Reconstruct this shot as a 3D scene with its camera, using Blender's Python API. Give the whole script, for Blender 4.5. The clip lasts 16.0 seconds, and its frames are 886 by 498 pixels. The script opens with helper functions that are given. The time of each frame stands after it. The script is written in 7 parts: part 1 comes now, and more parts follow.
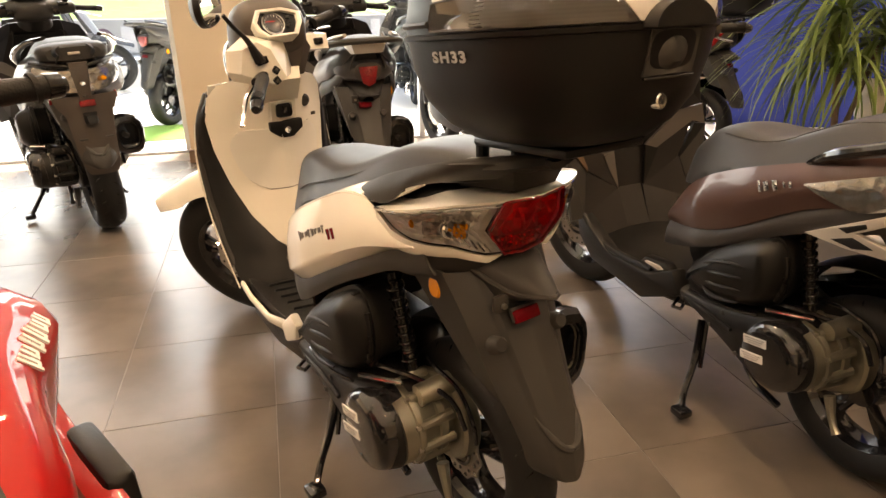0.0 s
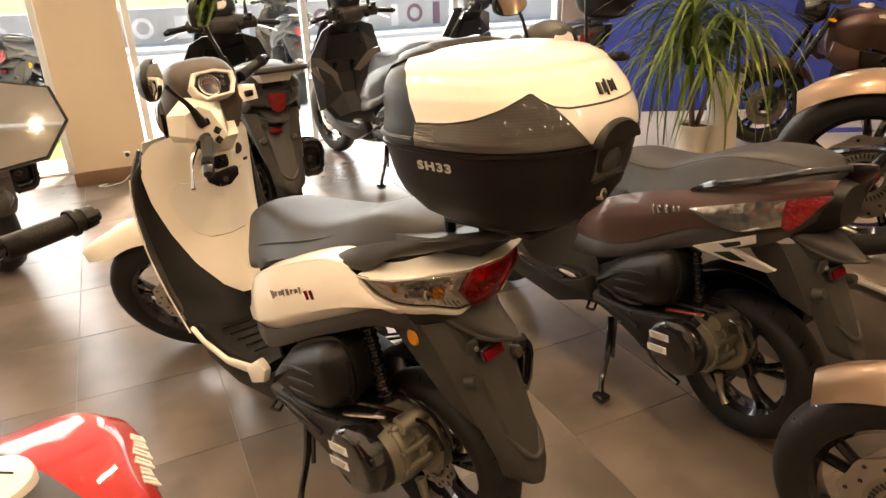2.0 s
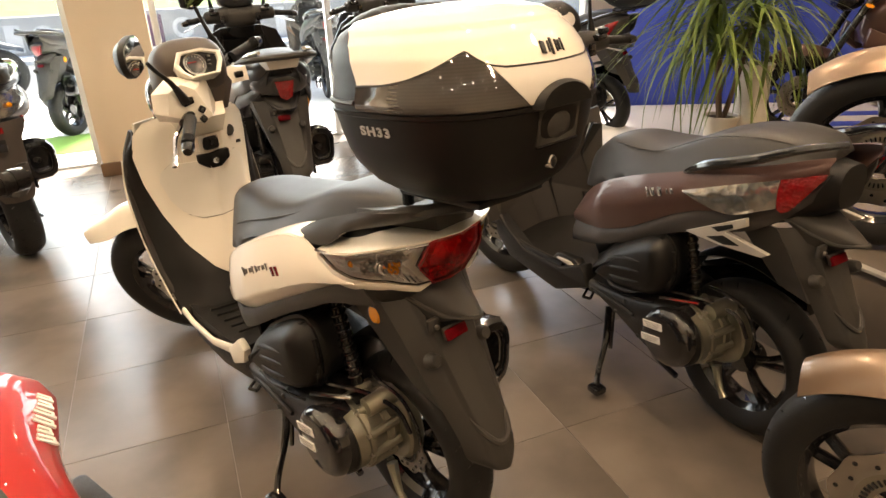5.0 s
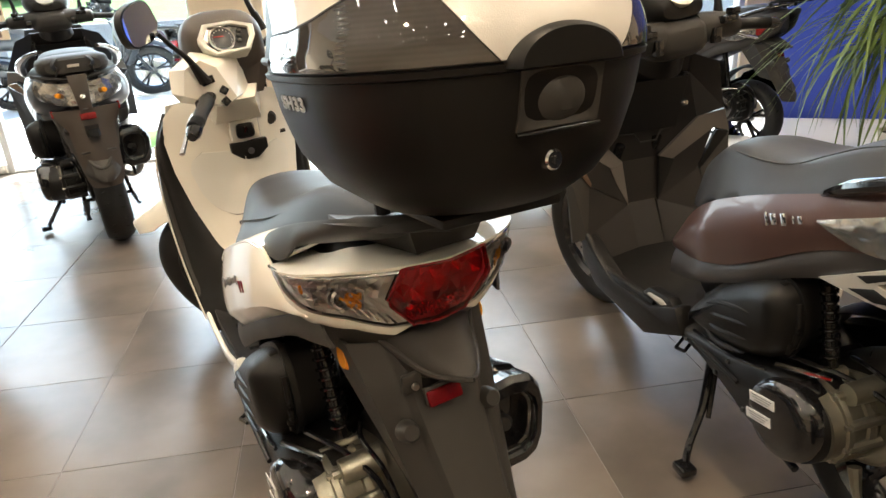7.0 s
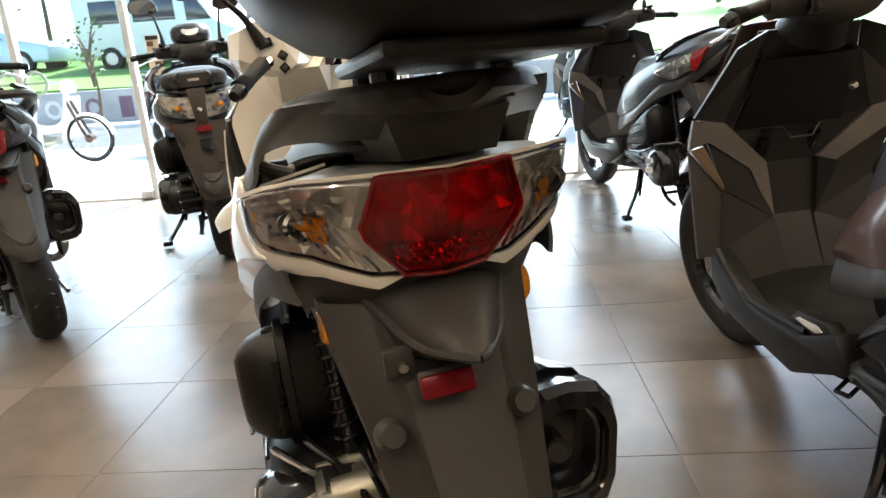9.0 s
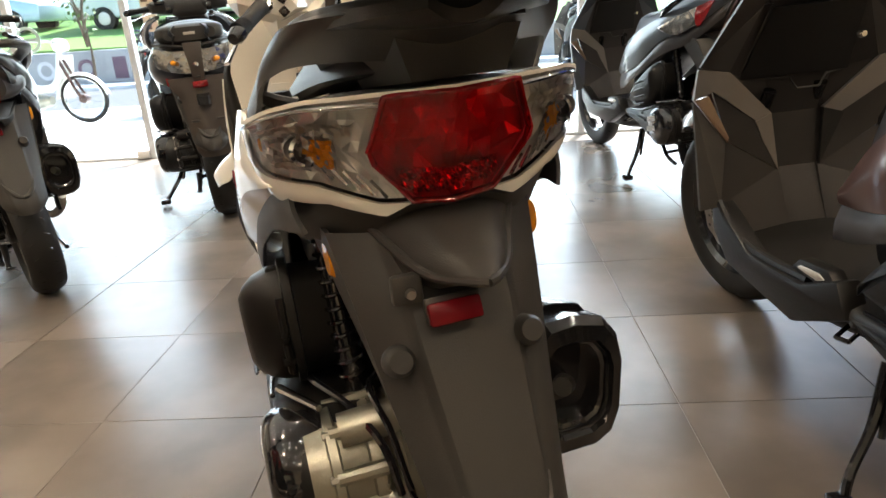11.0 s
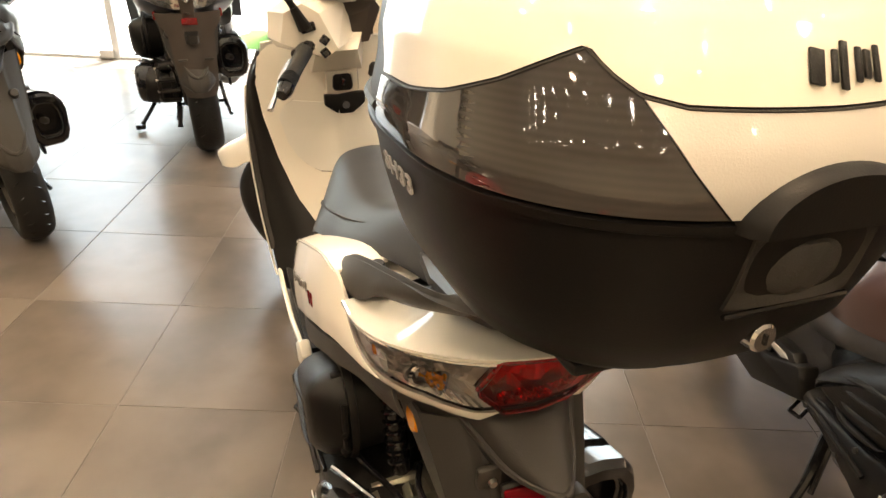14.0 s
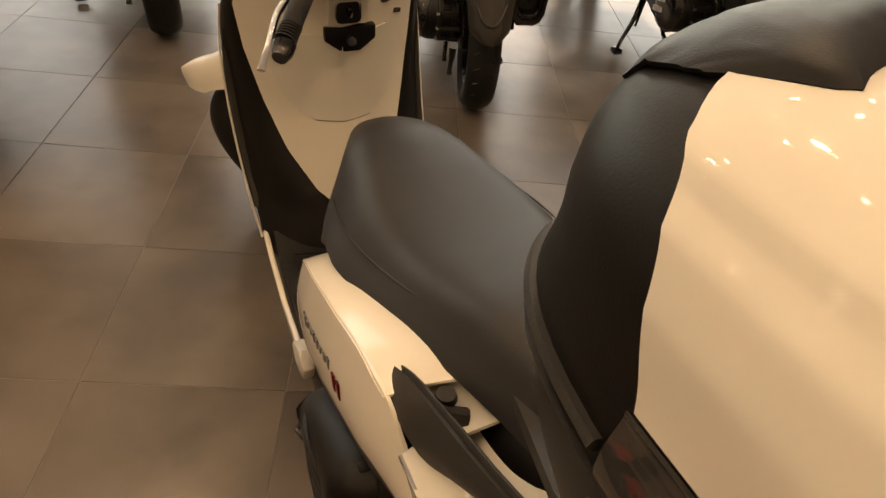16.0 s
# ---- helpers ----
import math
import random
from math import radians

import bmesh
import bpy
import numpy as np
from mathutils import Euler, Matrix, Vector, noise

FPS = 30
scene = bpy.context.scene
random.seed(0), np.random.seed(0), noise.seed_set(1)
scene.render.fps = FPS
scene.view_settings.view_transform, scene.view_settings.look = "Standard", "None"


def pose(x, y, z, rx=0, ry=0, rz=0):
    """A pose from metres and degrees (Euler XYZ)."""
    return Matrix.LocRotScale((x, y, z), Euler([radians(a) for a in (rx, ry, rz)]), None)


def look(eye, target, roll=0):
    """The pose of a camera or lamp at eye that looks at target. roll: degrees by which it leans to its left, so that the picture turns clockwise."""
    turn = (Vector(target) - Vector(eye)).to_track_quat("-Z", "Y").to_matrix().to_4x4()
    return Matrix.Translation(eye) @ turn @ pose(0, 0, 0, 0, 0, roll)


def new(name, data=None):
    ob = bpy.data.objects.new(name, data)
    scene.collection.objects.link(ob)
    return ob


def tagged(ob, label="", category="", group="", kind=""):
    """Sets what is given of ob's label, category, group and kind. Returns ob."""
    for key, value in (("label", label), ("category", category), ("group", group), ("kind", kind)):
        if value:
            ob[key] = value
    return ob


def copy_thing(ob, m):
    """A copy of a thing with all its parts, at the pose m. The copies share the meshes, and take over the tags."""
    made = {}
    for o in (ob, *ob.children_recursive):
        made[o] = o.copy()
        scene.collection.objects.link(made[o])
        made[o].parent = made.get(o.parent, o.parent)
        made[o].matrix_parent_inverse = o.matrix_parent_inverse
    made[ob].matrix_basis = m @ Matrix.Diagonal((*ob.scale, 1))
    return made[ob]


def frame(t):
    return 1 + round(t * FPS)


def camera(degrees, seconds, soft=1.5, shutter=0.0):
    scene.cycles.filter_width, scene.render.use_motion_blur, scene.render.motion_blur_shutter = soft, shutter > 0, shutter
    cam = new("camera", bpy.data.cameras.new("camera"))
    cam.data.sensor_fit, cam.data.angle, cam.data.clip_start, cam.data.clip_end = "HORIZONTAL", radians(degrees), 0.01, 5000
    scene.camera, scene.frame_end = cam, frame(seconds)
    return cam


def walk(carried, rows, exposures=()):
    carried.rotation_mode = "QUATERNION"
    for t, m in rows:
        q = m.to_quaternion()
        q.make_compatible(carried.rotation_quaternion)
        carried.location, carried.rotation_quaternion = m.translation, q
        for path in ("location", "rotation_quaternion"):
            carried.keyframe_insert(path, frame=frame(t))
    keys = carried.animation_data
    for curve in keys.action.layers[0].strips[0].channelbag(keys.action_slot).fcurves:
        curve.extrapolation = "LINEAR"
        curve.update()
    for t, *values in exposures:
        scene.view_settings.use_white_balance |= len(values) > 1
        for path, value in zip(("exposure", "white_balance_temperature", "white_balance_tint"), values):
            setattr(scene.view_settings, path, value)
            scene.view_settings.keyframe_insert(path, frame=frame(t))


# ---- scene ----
cam = camera(68.2, 16.0)
PATH = [
    (0, (-0.072, 0.053, 1.226), (0.394, 1.852, 0.486), -0.5),
    (0.5, (-0.141, 0.075, 1.273), (0.448, 1.823, 0.501), -0.9),
    (1, (-0.204, 0.056, 1.336), (0.49, 1.752, 0.537), -1.8),
    (1.5, (-0.247, 0.026, 1.414), (0.522, 1.695, 0.623), -1.6),
    (2, (-0.277, -0.006, 1.459), (0.511, 1.645, 0.651), -1.4),
    (2.5, (-0.295, -0.015, 1.461), (0.497, 1.612, 0.609), -1.0),
    (3, (-0.304, -0.013, 1.458), (0.487, 1.607, 0.593), -1.0),
    (3.2, (-0.304, -0.015, 1.459), (0.483, 1.606, 0.59), -0.9),
    (5.3, (-0.058, -0.068, 1.378), (0.553, 1.665, 0.589), -2.8),
    (5.5, (-0.015, -0.074, 1.371), (0.507, 1.692, 0.59), -2.7),
    (6, (0.062, -0.039, 1.339), (0.505, 1.757, 0.579), -3.6),
    (6.5, (0.141, 0.083, 1.31), (0.55, 1.89, 0.558), -3.1),
    (7, (0.22, 0.22, 1.258), (0.507, 2.045, 0.493), -2.7),
    (7.5, (0.292, 0.333, 1.168), (0.344, 2.184, 0.414), -4.2),
    (8, (0.353, 0.406, 1.089), (0.268, 2.278, 0.388), -4.1),
    (8.2, (0.368, 0.42, 1.068), (0.259, 2.304, 0.406), -3.9),
    (10.3, (0.39, 0.451, 0.948), (0.262, 2.371, 0.401), -4.2),
    (10.5, (0.386, 0.447, 0.948), (0.253, 2.354, 0.358), -4.3),
    (11, (0.372, 0.436, 0.96), (0.255, 2.316, 0.287), -3.9),
    (11.5, (0.335, 0.415, 1.004), (0.267, 2.29, 0.311), -3.5),
    (12, (0.277, 0.385, 1.067), (0.297, 2.248, 0.34), -2.4),
    (12.5, (0.225, 0.361, 1.133), (0.332, 2.193, 0.337), -0.7),
    (13, (0.202, 0.355, 1.235), (0.339, 2.164, 0.394), 0.8),
    (13.5, (0.196, 0.391, 1.296), (0.331, 2.167, 0.387), 2.1),
    (14, (0.204, 0.479, 1.344), (0.252, 2.221, 0.363), 3.3),
    (14.5, (0.188, 0.561, 1.372), (0.202, 2.262, 0.32), 4.8),
    (15, (0.13, 0.719, 1.38), (0.138, 2.381, 0.269), 5.9),
    (15.5, (0.085, 0.804, 1.388), (0.219, 2.4, 0.19), 6.9),
    (16, (0.063, 0.868, 1.409), (0.252, 2.36, 0.091), 8.7),
]
# stops, kelvin and tint of the film camera, which adjusts itself on the way
LIGHTING = [(0.0, 2.0, 8000, 20), (3.2, 2.0, 8000, 20), (5.5, 2.05, 7000, 14), (7.0, 2.1, 6150, 9), (8.2, 2.0, 5950, 9), (11.0, 1.95, 6150, 10), (12.5, 2.0, 6800, 13), (13.3, 2.1, 7000, 13), (14.0, 2.1, 7000, 12), (14.6, 1.9, 7400, 14), (15.0, 1.24, 8200, 18), (15.5, 0.80, 8700, 20), (16.0, 0.78, 8700, 20)]
walk(cam, [(t, look(eye, target, roll)) for t, eye, target, roll in PATH], LIGHTING)

# ---- light ----
world = bpy.data.worlds.new("sky")
scene.world = world
world.use_nodes = True
wn = world.node_tree
sky = wn.nodes.new("ShaderNodeTexSky")
sky.sky_type, sky.sun_disc = "NISHITA", False
sky.sun_elevation, sky.sun_rotation = radians(50), radians(20)
wn.nodes["Background"].inputs[1].default_value = 0.15
wn.links.new(sky.outputs[0], wn.nodes["Background"].inputs[0])


def lamp(name, kind, m, energy, color=(1, 1, 1), **settings):
    data = bpy.data.lights.new(name, kind)
    data.energy, data.color = energy, color
    if kind == "AREA":
        data.shape, data.size, data.size_y = "RECTANGLE", settings["size"], settings["size_y"]
    if kind == "SUN":
        data.angle = settings["angle"]
    if kind == "SPOT":
        data.spot_size, data.spot_blend, data.shadow_soft_size = settings["cone"], 0.6, 0.05
    ob = new(name, data)
    ob.matrix_world = m
    return ob


lamp("sun", "SUN", look((4, 16, 14), (0, 6, 0)), 5.0, (1.0, 0.95, 0.88), angle=radians(10))
CEIL_Z = 3.1
SPOTS = [(x, y) for x in (-3.0, -1.2, 0.6, 2.4, 4.2) for y in (-2.6, -0.8, 1.0, 2.8)]
for x, y in SPOTS:
    lamp("spot", "SPOT", look((x, y, CEIL_Z - 0.03), (x, y, 0)), 25, (1.0, 0.74, 0.47), cone=radians(120))
# daylight that comes in through the shop window
lamp("window_daylight", "AREA", look((-0.8, 5.9, 1.6), (-0.8, 0, 0.8)), 105, (0.93, 0.97, 1.0), size=7.5, size_y=2.6)

# ---- materials ----
MATS = {}


def mat(name, color, rough=0.5, metal=0.0, coat=0.0, vary=0.12, scale=6.0, bump=0.0, bump_scale=120.0, rough_vary=0.015, emit=0.0, transmission=0.0, two=None, facets=0.0, facet_depth=0.9, spec=0.5):
    """A painted, moulded or metal surface: colour with broad stains and fine grain, uneven gloss and a fine relief."""
    m = bpy.data.materials.new(name)
    m.use_nodes = True
    nt = m.node_tree
    n, l = nt.nodes, nt.links
    b = n["Principled BSDF"]
    co = n.new("ShaderNodeTexCoord")
    broad, fine = n.new("ShaderNodeTexNoise"), n.new("ShaderNodeTexNoise")
    broad.inputs["Scale"].default_value, broad.inputs["Detail"].default_value = scale, 4
    fine.inputs["Scale"].default_value, fine.inputs["Detail"].default_value = bump_scale, 3
    for k in (broad, fine):
        l.new(co.outputs["Object"], k.inputs["Vector"])
    mix = n.new("ShaderNodeMix")
    mix.data_type = "RGBA"
    dark = [c * (1 - vary) for c in color] if two is None else two
    mix.inputs["A"].default_value, mix.inputs["B"].default_value = (*dark, 1), (*[min(1, c * (1 + vary * 0.5)) for c in color], 1)
    l.new(broad.outputs["Fac"], mix.inputs["Factor"])
    l.new(mix.outputs["Result"], b.inputs["Base Color"])
    rr = n.new("ShaderNodeMapRange")
    rr.inputs["To Min"].default_value, rr.inputs["To Max"].default_value = max(0.02, rough - rough_vary), min(1, rough + rough_vary)
    l.new(broad.outputs["Fac"], rr.inputs["Value"])
    l.new(rr.outputs["Result"], b.inputs["Roughness"])
    b.inputs["Metallic"].default_value = metal
    b.inputs["Specular IOR Level"].default_value = spec
    b.inputs["Coat Weight"].default_value = coat
    b.inputs["Coat Roughness"].default_value = 0.04
    b.inputs["Transmission Weight"].default_value = transmission
    if bump:
        bp = n.new("ShaderNodeBump")
        bp.inputs["Strength"].default_value, bp.inputs["Distance"].default_value = bump, 0.002
        l.new(fine.outputs["Fac"], bp.inputs["Height"])
        l.new(bp.outputs["Normal"], b.inputs["Normal"])
    if facets:
        vo, fb = n.new("ShaderNodeTexVoronoi"), n.new("ShaderNodeBump")
        vo.inputs["Scale"].default_value = facets
        l.new(co.outputs["Object"], vo.inputs["Vector"])
        fb.inputs["Strength"].default_value, fb.inputs["Distance"].default_value = facet_depth, 0.012
        l.new(vo.outputs["Distance"], fb.inputs["Height"])
        l.new(fb.outputs["Normal"], b.inputs["Normal"])
    if emit:
        b.inputs["Emission Color"].default_value, b.inputs["Emission Strength"].default_value = (*color, 1), emit
    MATS[name] = m
    return m


WHITE = mat("white_paint", (0.80, 0.77, 0.68), 0.4, coat=0.9, vary=0.03, scale=3, spec=0.15)
MARKING = mat("grey_marking", (0.36, 0.35, 0.33), 0.5, vary=0.05)
PANEL_WHITE = mat("satin_white_plastic", (0.72, 0.71, 0.65), 0.35, vary=0.04, scale=4)
BLACK = mat("black_plastic", (0.007, 0.0068, 0.0066), 0.40, bump=0.25, bump_scale=700, vary=0.3, spec=0.3)
BOXBLACK = mat("grained_black_plastic", (0.0065, 0.006, 0.0055), 0.42, bump=0.10, bump_scale=700, vary=0.2, spec=0.24)
GREY = mat("dark_grey_plastic", (0.036, 0.034, 0.031), 0.47, bump=0.2, bump_scale=600, vary=0.2, spec=0.3)
GLOSSBLACK = mat("gloss_black_paint", (0.008, 0.008, 0.009), 0.12, coat=0.5, vary=0.2)
RUBBER = mat("tyre_rubber", (0.012, 0.012, 0.012), 0.58, bump=0.3, bump_scale=300, vary=0.35, scale=14, spec=0.3)
GRIP = mat("grip_rubber", (0.008, 0.008, 0.008), 0.55, bump=0.5, bump_scale=260, spec=0.3)
VINYL = mat("seat_vinyl", (0.028, 0.028, 0.029), 0.46, bump=0.10, bump_scale=420, vary=0.15, spec=0.3)
ALU = mat("cast_aluminium", (0.34, 0.33, 0.275), 0.36, metal=0.9, bump=0.3, bump_scale=180, vary=0.25, scale=20)
CHROME = mat("chrome", (0.75, 0.75, 0.75), 0.08, metal=1.0, vary=0.05)
STEEL = mat("brake_disc_steel", (0.42, 0.40, 0.37), 0.3, metal=1.0, bump=0.15, bump_scale=300)
RED = mat("red_paint", (0.36, 0.007, 0.006), 0.4, spec=0.15, coat=0.8, vary=0.08, scale=3)
MAROON = mat("maroon_paint", (0.085, 0.045, 0.038), 0.28, metal=0.35, coat=0.5, vary=0.15, scale=4)
ANTHRACITE = mat("anthracite_paint", (0.046, 0.042, 0.040), 0.36, metal=0.3, coat=0.2, vary=0.15)
SLATE = mat("slate_grey_paint", (0.045, 0.052, 0.062), 0.35, metal=0.2, coat=0.3, vary=0.12)
BRONZE = mat("bronze_paint", (0.20, 0.135, 0.09), 0.3, metal=0.5, coat=0.5, vary=0.1)
SILVER = mat("silver_paint", (0.55, 0.52, 0.47), 0.3, metal=0.5, coat=0.3, vary=0.06)
AMBER = mat("amber_lens", (0.75, 0.28, 0.01), 0.15, coat=0.5, vary=0.1)
REDLENS = mat("red_lens", (0.26, 0.002, 0.004), 0.12, coat=1.0, vary=0.75, scale=60, facets=110, facet_depth=0.35)
CLEARLENS = mat("clear_lens", (0.46, 0.45, 0.43), 0.16, metal=0.85, coat=1.0, vary=0.75, scale=30, facets=38, facet_depth=0.22)
STICKER = mat("white_sticker", (0.75, 0.74, 0.70), 0.5, vary=0.06)
CREAM = mat("cream_wall_paint", (0.80, 0.66, 0.48), 0.7, bump=0.25, bump_scale=90, vary=0.06, scale=2)
CEIL = mat("white_ceiling", (0.75, 0.70, 0.62), 0.8, vary=0.05)
SKIRT = mat("wood_skirting", (0.20, 0.12, 0.07), 0.5, vary=0.3, scale=10)
BLUE = mat("blue_wall_paint", (0.045, 0.085, 0.50), 0.55, bump=0.15, bump_scale=80, vary=0.08, scale=2)
PLINTH = mat("white_laminate", (0.72, 0.70, 0.66), 0.4, vary=0.05)
FRAMEWHITE = mat("white_aluminium_frame", (0.70, 0.72, 0.72), 0.35, vary=0.06)
LEAF = mat("plant_leaf", (0.17, 0.24, 0.05), 0.42, vary=0.5, scale=9)
BARK = mat("plant_bark", (0.13, 0.09, 0.055), 0.8, bump=0.8, bump_scale=60)
POT = mat("white_pot", (0.68, 0.64, 0.56), 0.5, vary=0.08)
SOIL = mat("soil", (0.06, 0.04, 0.025), 0.9, bump=1.0, bump_scale=70)
PAVE = mat("pavement_concrete", (0.78, 0.77, 0.75), 0.8, bump=0.4, bump_scale=60, vary=0.2)
ASPHALT = mat("asphalt", (0.13, 0.132, 0.137), 0.85, bump=0.5, bump_scale=90, vary=0.3)
GRASS = mat("grass", (0.15, 0.29, 0.05), 0.8, vary=0.5, scale=3)
CONCRETE = mat("old_concrete_wall", (0.42, 0.41, 0.39), 0.85, bump=0.5, bump_scale=25, vary=0.45, scale=2)
GROUT = mat("floor_grout", (0.20, 0.178, 0.155), 0.85, bump=0.4, bump_scale=200)


def tile_material():
    m = mat("floor_tile", (0.140, 0.117, 0.096), 0.27, vary=0.1, scale=2.2)
    nt = m.node_tree
    n, l = nt.nodes, nt.links
    b = n["Principled BSDF"]
    base = b.inputs["Base Color"].links[0].from_socket
    cloud = n.new("ShaderNodeTexNoise")
    cloud.inputs["Scale"].default_value, cloud.inputs["Detail"].default_value, cloud.inputs["Roughness"].default_value = 2.6, 4, 0.5
    co = [k for k in n if k.type == "TEX_COORD"][0]
    info = n.new("ShaderNodeObjectInfo")
    add = n.new("ShaderNodeVectorMath")
    add.operation = "MULTIPLY_ADD"
    add.inputs[1].default_value = (1, 1, 1)
    wide = n.new("ShaderNodeMath")
    wide.operation, wide.inputs[1].default_value = "MULTIPLY", 60.0
    l.new(info.outputs["Random"], wide.inputs[0])
    l.new(co.outputs["Object"], add.inputs[0])
    l.new(wide.outputs[0], add.inputs[2])
    l.new(add.outputs[0], cloud.inputs["Vector"])
    ramp = n.new("ShaderNodeMapRange")
    ramp.interpolation_type = "SMOOTHERSTEP"
    ramp.inputs["From Min"].default_value, ramp.inputs["From Max"].default_value = 0.22, 0.78
    ramp.inputs["To Min"].default_value, ramp.inputs["To Max"].default_value = 0.66, 1.14
    l.new(cloud.outputs["Fac"], ramp.inputs["Value"])
    tone = n.new("ShaderNodeMath")
    tone.operation = "MULTIPLY_ADD"
    tone.inputs[1].default_value, tone.inputs[2].default_value = 0.12, 0.94
    l.new(info.outputs["Random"], tone.inputs[0])
    both = n.new("ShaderNodeMath")
    both.operation = "MULTIPLY"
    l.new(ramp.outputs["Result"], both.inputs[0])
    l.new(tone.outputs[0], both.inputs[1])
    sc = n.new("ShaderNodeVectorMath")
    sc.operation = "SCALE"
    l.new(base, sc.inputs[0])
    l.new(both.outputs[0], sc.inputs["Scale"])
    l.new(sc.outputs[0], b.inputs["Base Color"])
    # each tile has its own clouds and its own wear in the gloss
    for k in n:
        if k.type == "TEX_NOISE" and k is not cloud:
            for q in list(k.inputs["Vector"].links):
                l.remove(q)
            l.new(add.outputs[0], k.inputs["Vector"])
    for q in list(b.inputs["Roughness"].links):
        l.remove(q)
    wear = n.new("ShaderNodeMapRange")
    wear.inputs["To Min"].default_value, wear.inputs["To Max"].default_value = 0.27, 0.27
    l.new(cloud.outputs["Fac"], wear.inputs["Value"])
    l.new(wear.outputs["Result"], b.inputs["Roughness"])
    return m


TILE = tile_material()


def glass_material(name, tint=(1, 1, 1), rough=0.0):
    m = bpy.data.materials.new(name)
    m.use_nodes = True
    nt = m.node_tree
    n, l = nt.nodes, nt.links
    out = n["Material Output"]
    clear, gloss, mix, fres = n.new("ShaderNodeBsdfTransparent"), n.new("ShaderNodeBsdfGlossy"), n.new("ShaderNodeMixShader"), n.new("ShaderNodeFresnel")
    clear.inputs[0].default_value = (*tint, 1)
    gloss.inputs["Roughness"].default_value = rough
    fres.inputs["IOR"].default_value = 1.45
    l.new(fres.outputs[0], mix.inputs[0])
    l.new(clear.outputs[0], mix.inputs[1])
    l.new(gloss.outputs[0], mix.inputs[2])
    l.new(mix.outputs[0], out.inputs[0])
    return m


GLASS = glass_material("window_glass", (0.93, 0.97, 0.96))
SMOKE = mat("smoked_lens", (0.046, 0.041, 0.038), 0.04, coat=1.0, vary=0.3, scale=9, rough_vary=0.02, bump=0.03, bump_scale=70)
def ribbed(m, spacing, amount):
    """Fine level ribs under a clear face."""
    nt = m.node_tree
    n, l = nt.nodes, nt.links
    b = n["Principled BSDF"]
    base = b.inputs["Base Color"].links[0].from_socket
    wave, sc, rng_ = n.new("ShaderNodeTexWave"), n.new("ShaderNodeVectorMath"), n.new("ShaderNodeMapRange")
    wave.bands_direction = "Z"
    wave.inputs["Scale"].default_value, wave.inputs["Distortion"].default_value = 0.314 / spacing, 0.6
    wave.inputs["Detail"].default_value, wave.inputs["Detail Scale"].default_value = 2.0, 0.4
    co = [k for k in n if k.type == "TEX_COORD"][0]
    l.new(co.outputs["Object"], wave.inputs["Vector"])
    rng_.inputs["To Min"].default_value, rng_.inputs["To Max"].default_value = 1 - amount, 1 + amount
    l.new(wave.outputs["Fac"], rng_.inputs["Value"])
    sc.operation = "SCALE"
    l.new(base, sc.inputs[0])
    l.new(rng_.outputs["Result"], sc.inputs["Scale"])
    l.new(sc.outputs[0], b.inputs["Base Color"])


ribbed(SMOKE, 0.005, 0.07)
TITAN = mat("titanium_paint", (0.16, 0.148, 0.138), 0.32, metal=0.5, coat=0.3)
RUBY = glass_material("red_plastic", (1.0, 0.016, 0.035), 0.02)
REDPLAIN = mat("red_reflector", (0.12, 0.002, 0.005), 0.22, spec=0.15, vary=0.2, scale=80)
FAIRING = mat("dark_fairing_plastic", (0.019, 0.017, 0.016), 0.40, bump=0.15, bump_scale=600, vary=0.2, spec=0.35)
REFLECTOR = mat("lamp_reflector", (0.70, 0.69, 0.66), 0.26, metal=0.6, vary=0.5, scale=60)
BOWL = mat("mirror_bowl", (0.82, 0.80, 0.76), 0.14, metal=0.62, vary=0.3, scale=60)
BRIGHTBOWL = mat("bright_bowl", (0.92, 0.91, 0.88), 0.12, metal=0.35, vary=0.2, scale=60)
CLEAR = glass_material("clear_plastic", (0.98, 0.98, 0.98), 0.02)
COWL = mat("brown_grey_plastic", (0.055, 0.045, 0.038), 0.45, bump=0.12, bump_scale=600, vary=0.15, spec=0.35)
DIAL = mat("dial_face", (0.03, 0.03, 0.033), 0.25, coat=0.6, vary=0.1)
MIRROR = mat("mirror_glass", (0.85, 0.87, 0.86), 0.02, metal=1.0, vary=0.02, rough_vary=0.0)


# ---- mesh tools ----
def part(name, bm, material, parent=None, label="", sharp=35):
    bmesh.ops.recalc_face_normals(bm, faces=bm.faces)
    for f in bm.faces:
        f.smooth = True
    for e in bm.edges:
        e.smooth = len(e.link_faces) == 2 and e.calc_face_angle(0) < radians(sharp)
    me = bpy.data.meshes.new(name)
    bm.to_mesh(me)
    bm.free()
    me.materials.append(material)
    ob = new(name, me)
    if parent:
        ob.parent = parent
    if label:
        tagged(ob, label)
    return ob


def thing(name, m, label, category, group="", kind=""):
    ob = new(name)
    ob.matrix_world = m
    ob.empty_display_size = 0.1
    return tagged(ob, label, category, group, kind)


def joined(*bms):
    out = bmesh.new()
    for b in bms:
        me = bpy.data.meshes.new("join")
        b.to_mesh(me)
        b.free()
        out.from_mesh(me)
        bpy.data.meshes.remove(me)
    return out


def moved(bm, m):
    bmesh.ops.transform(bm, matrix=m, verts=bm.verts)
    return bm


def flipped(bm):
    for v in bm.verts:
        v.co.y *= -1
    bmesh.ops.reverse_faces(bm, faces=bm.faces[:])
    return bm


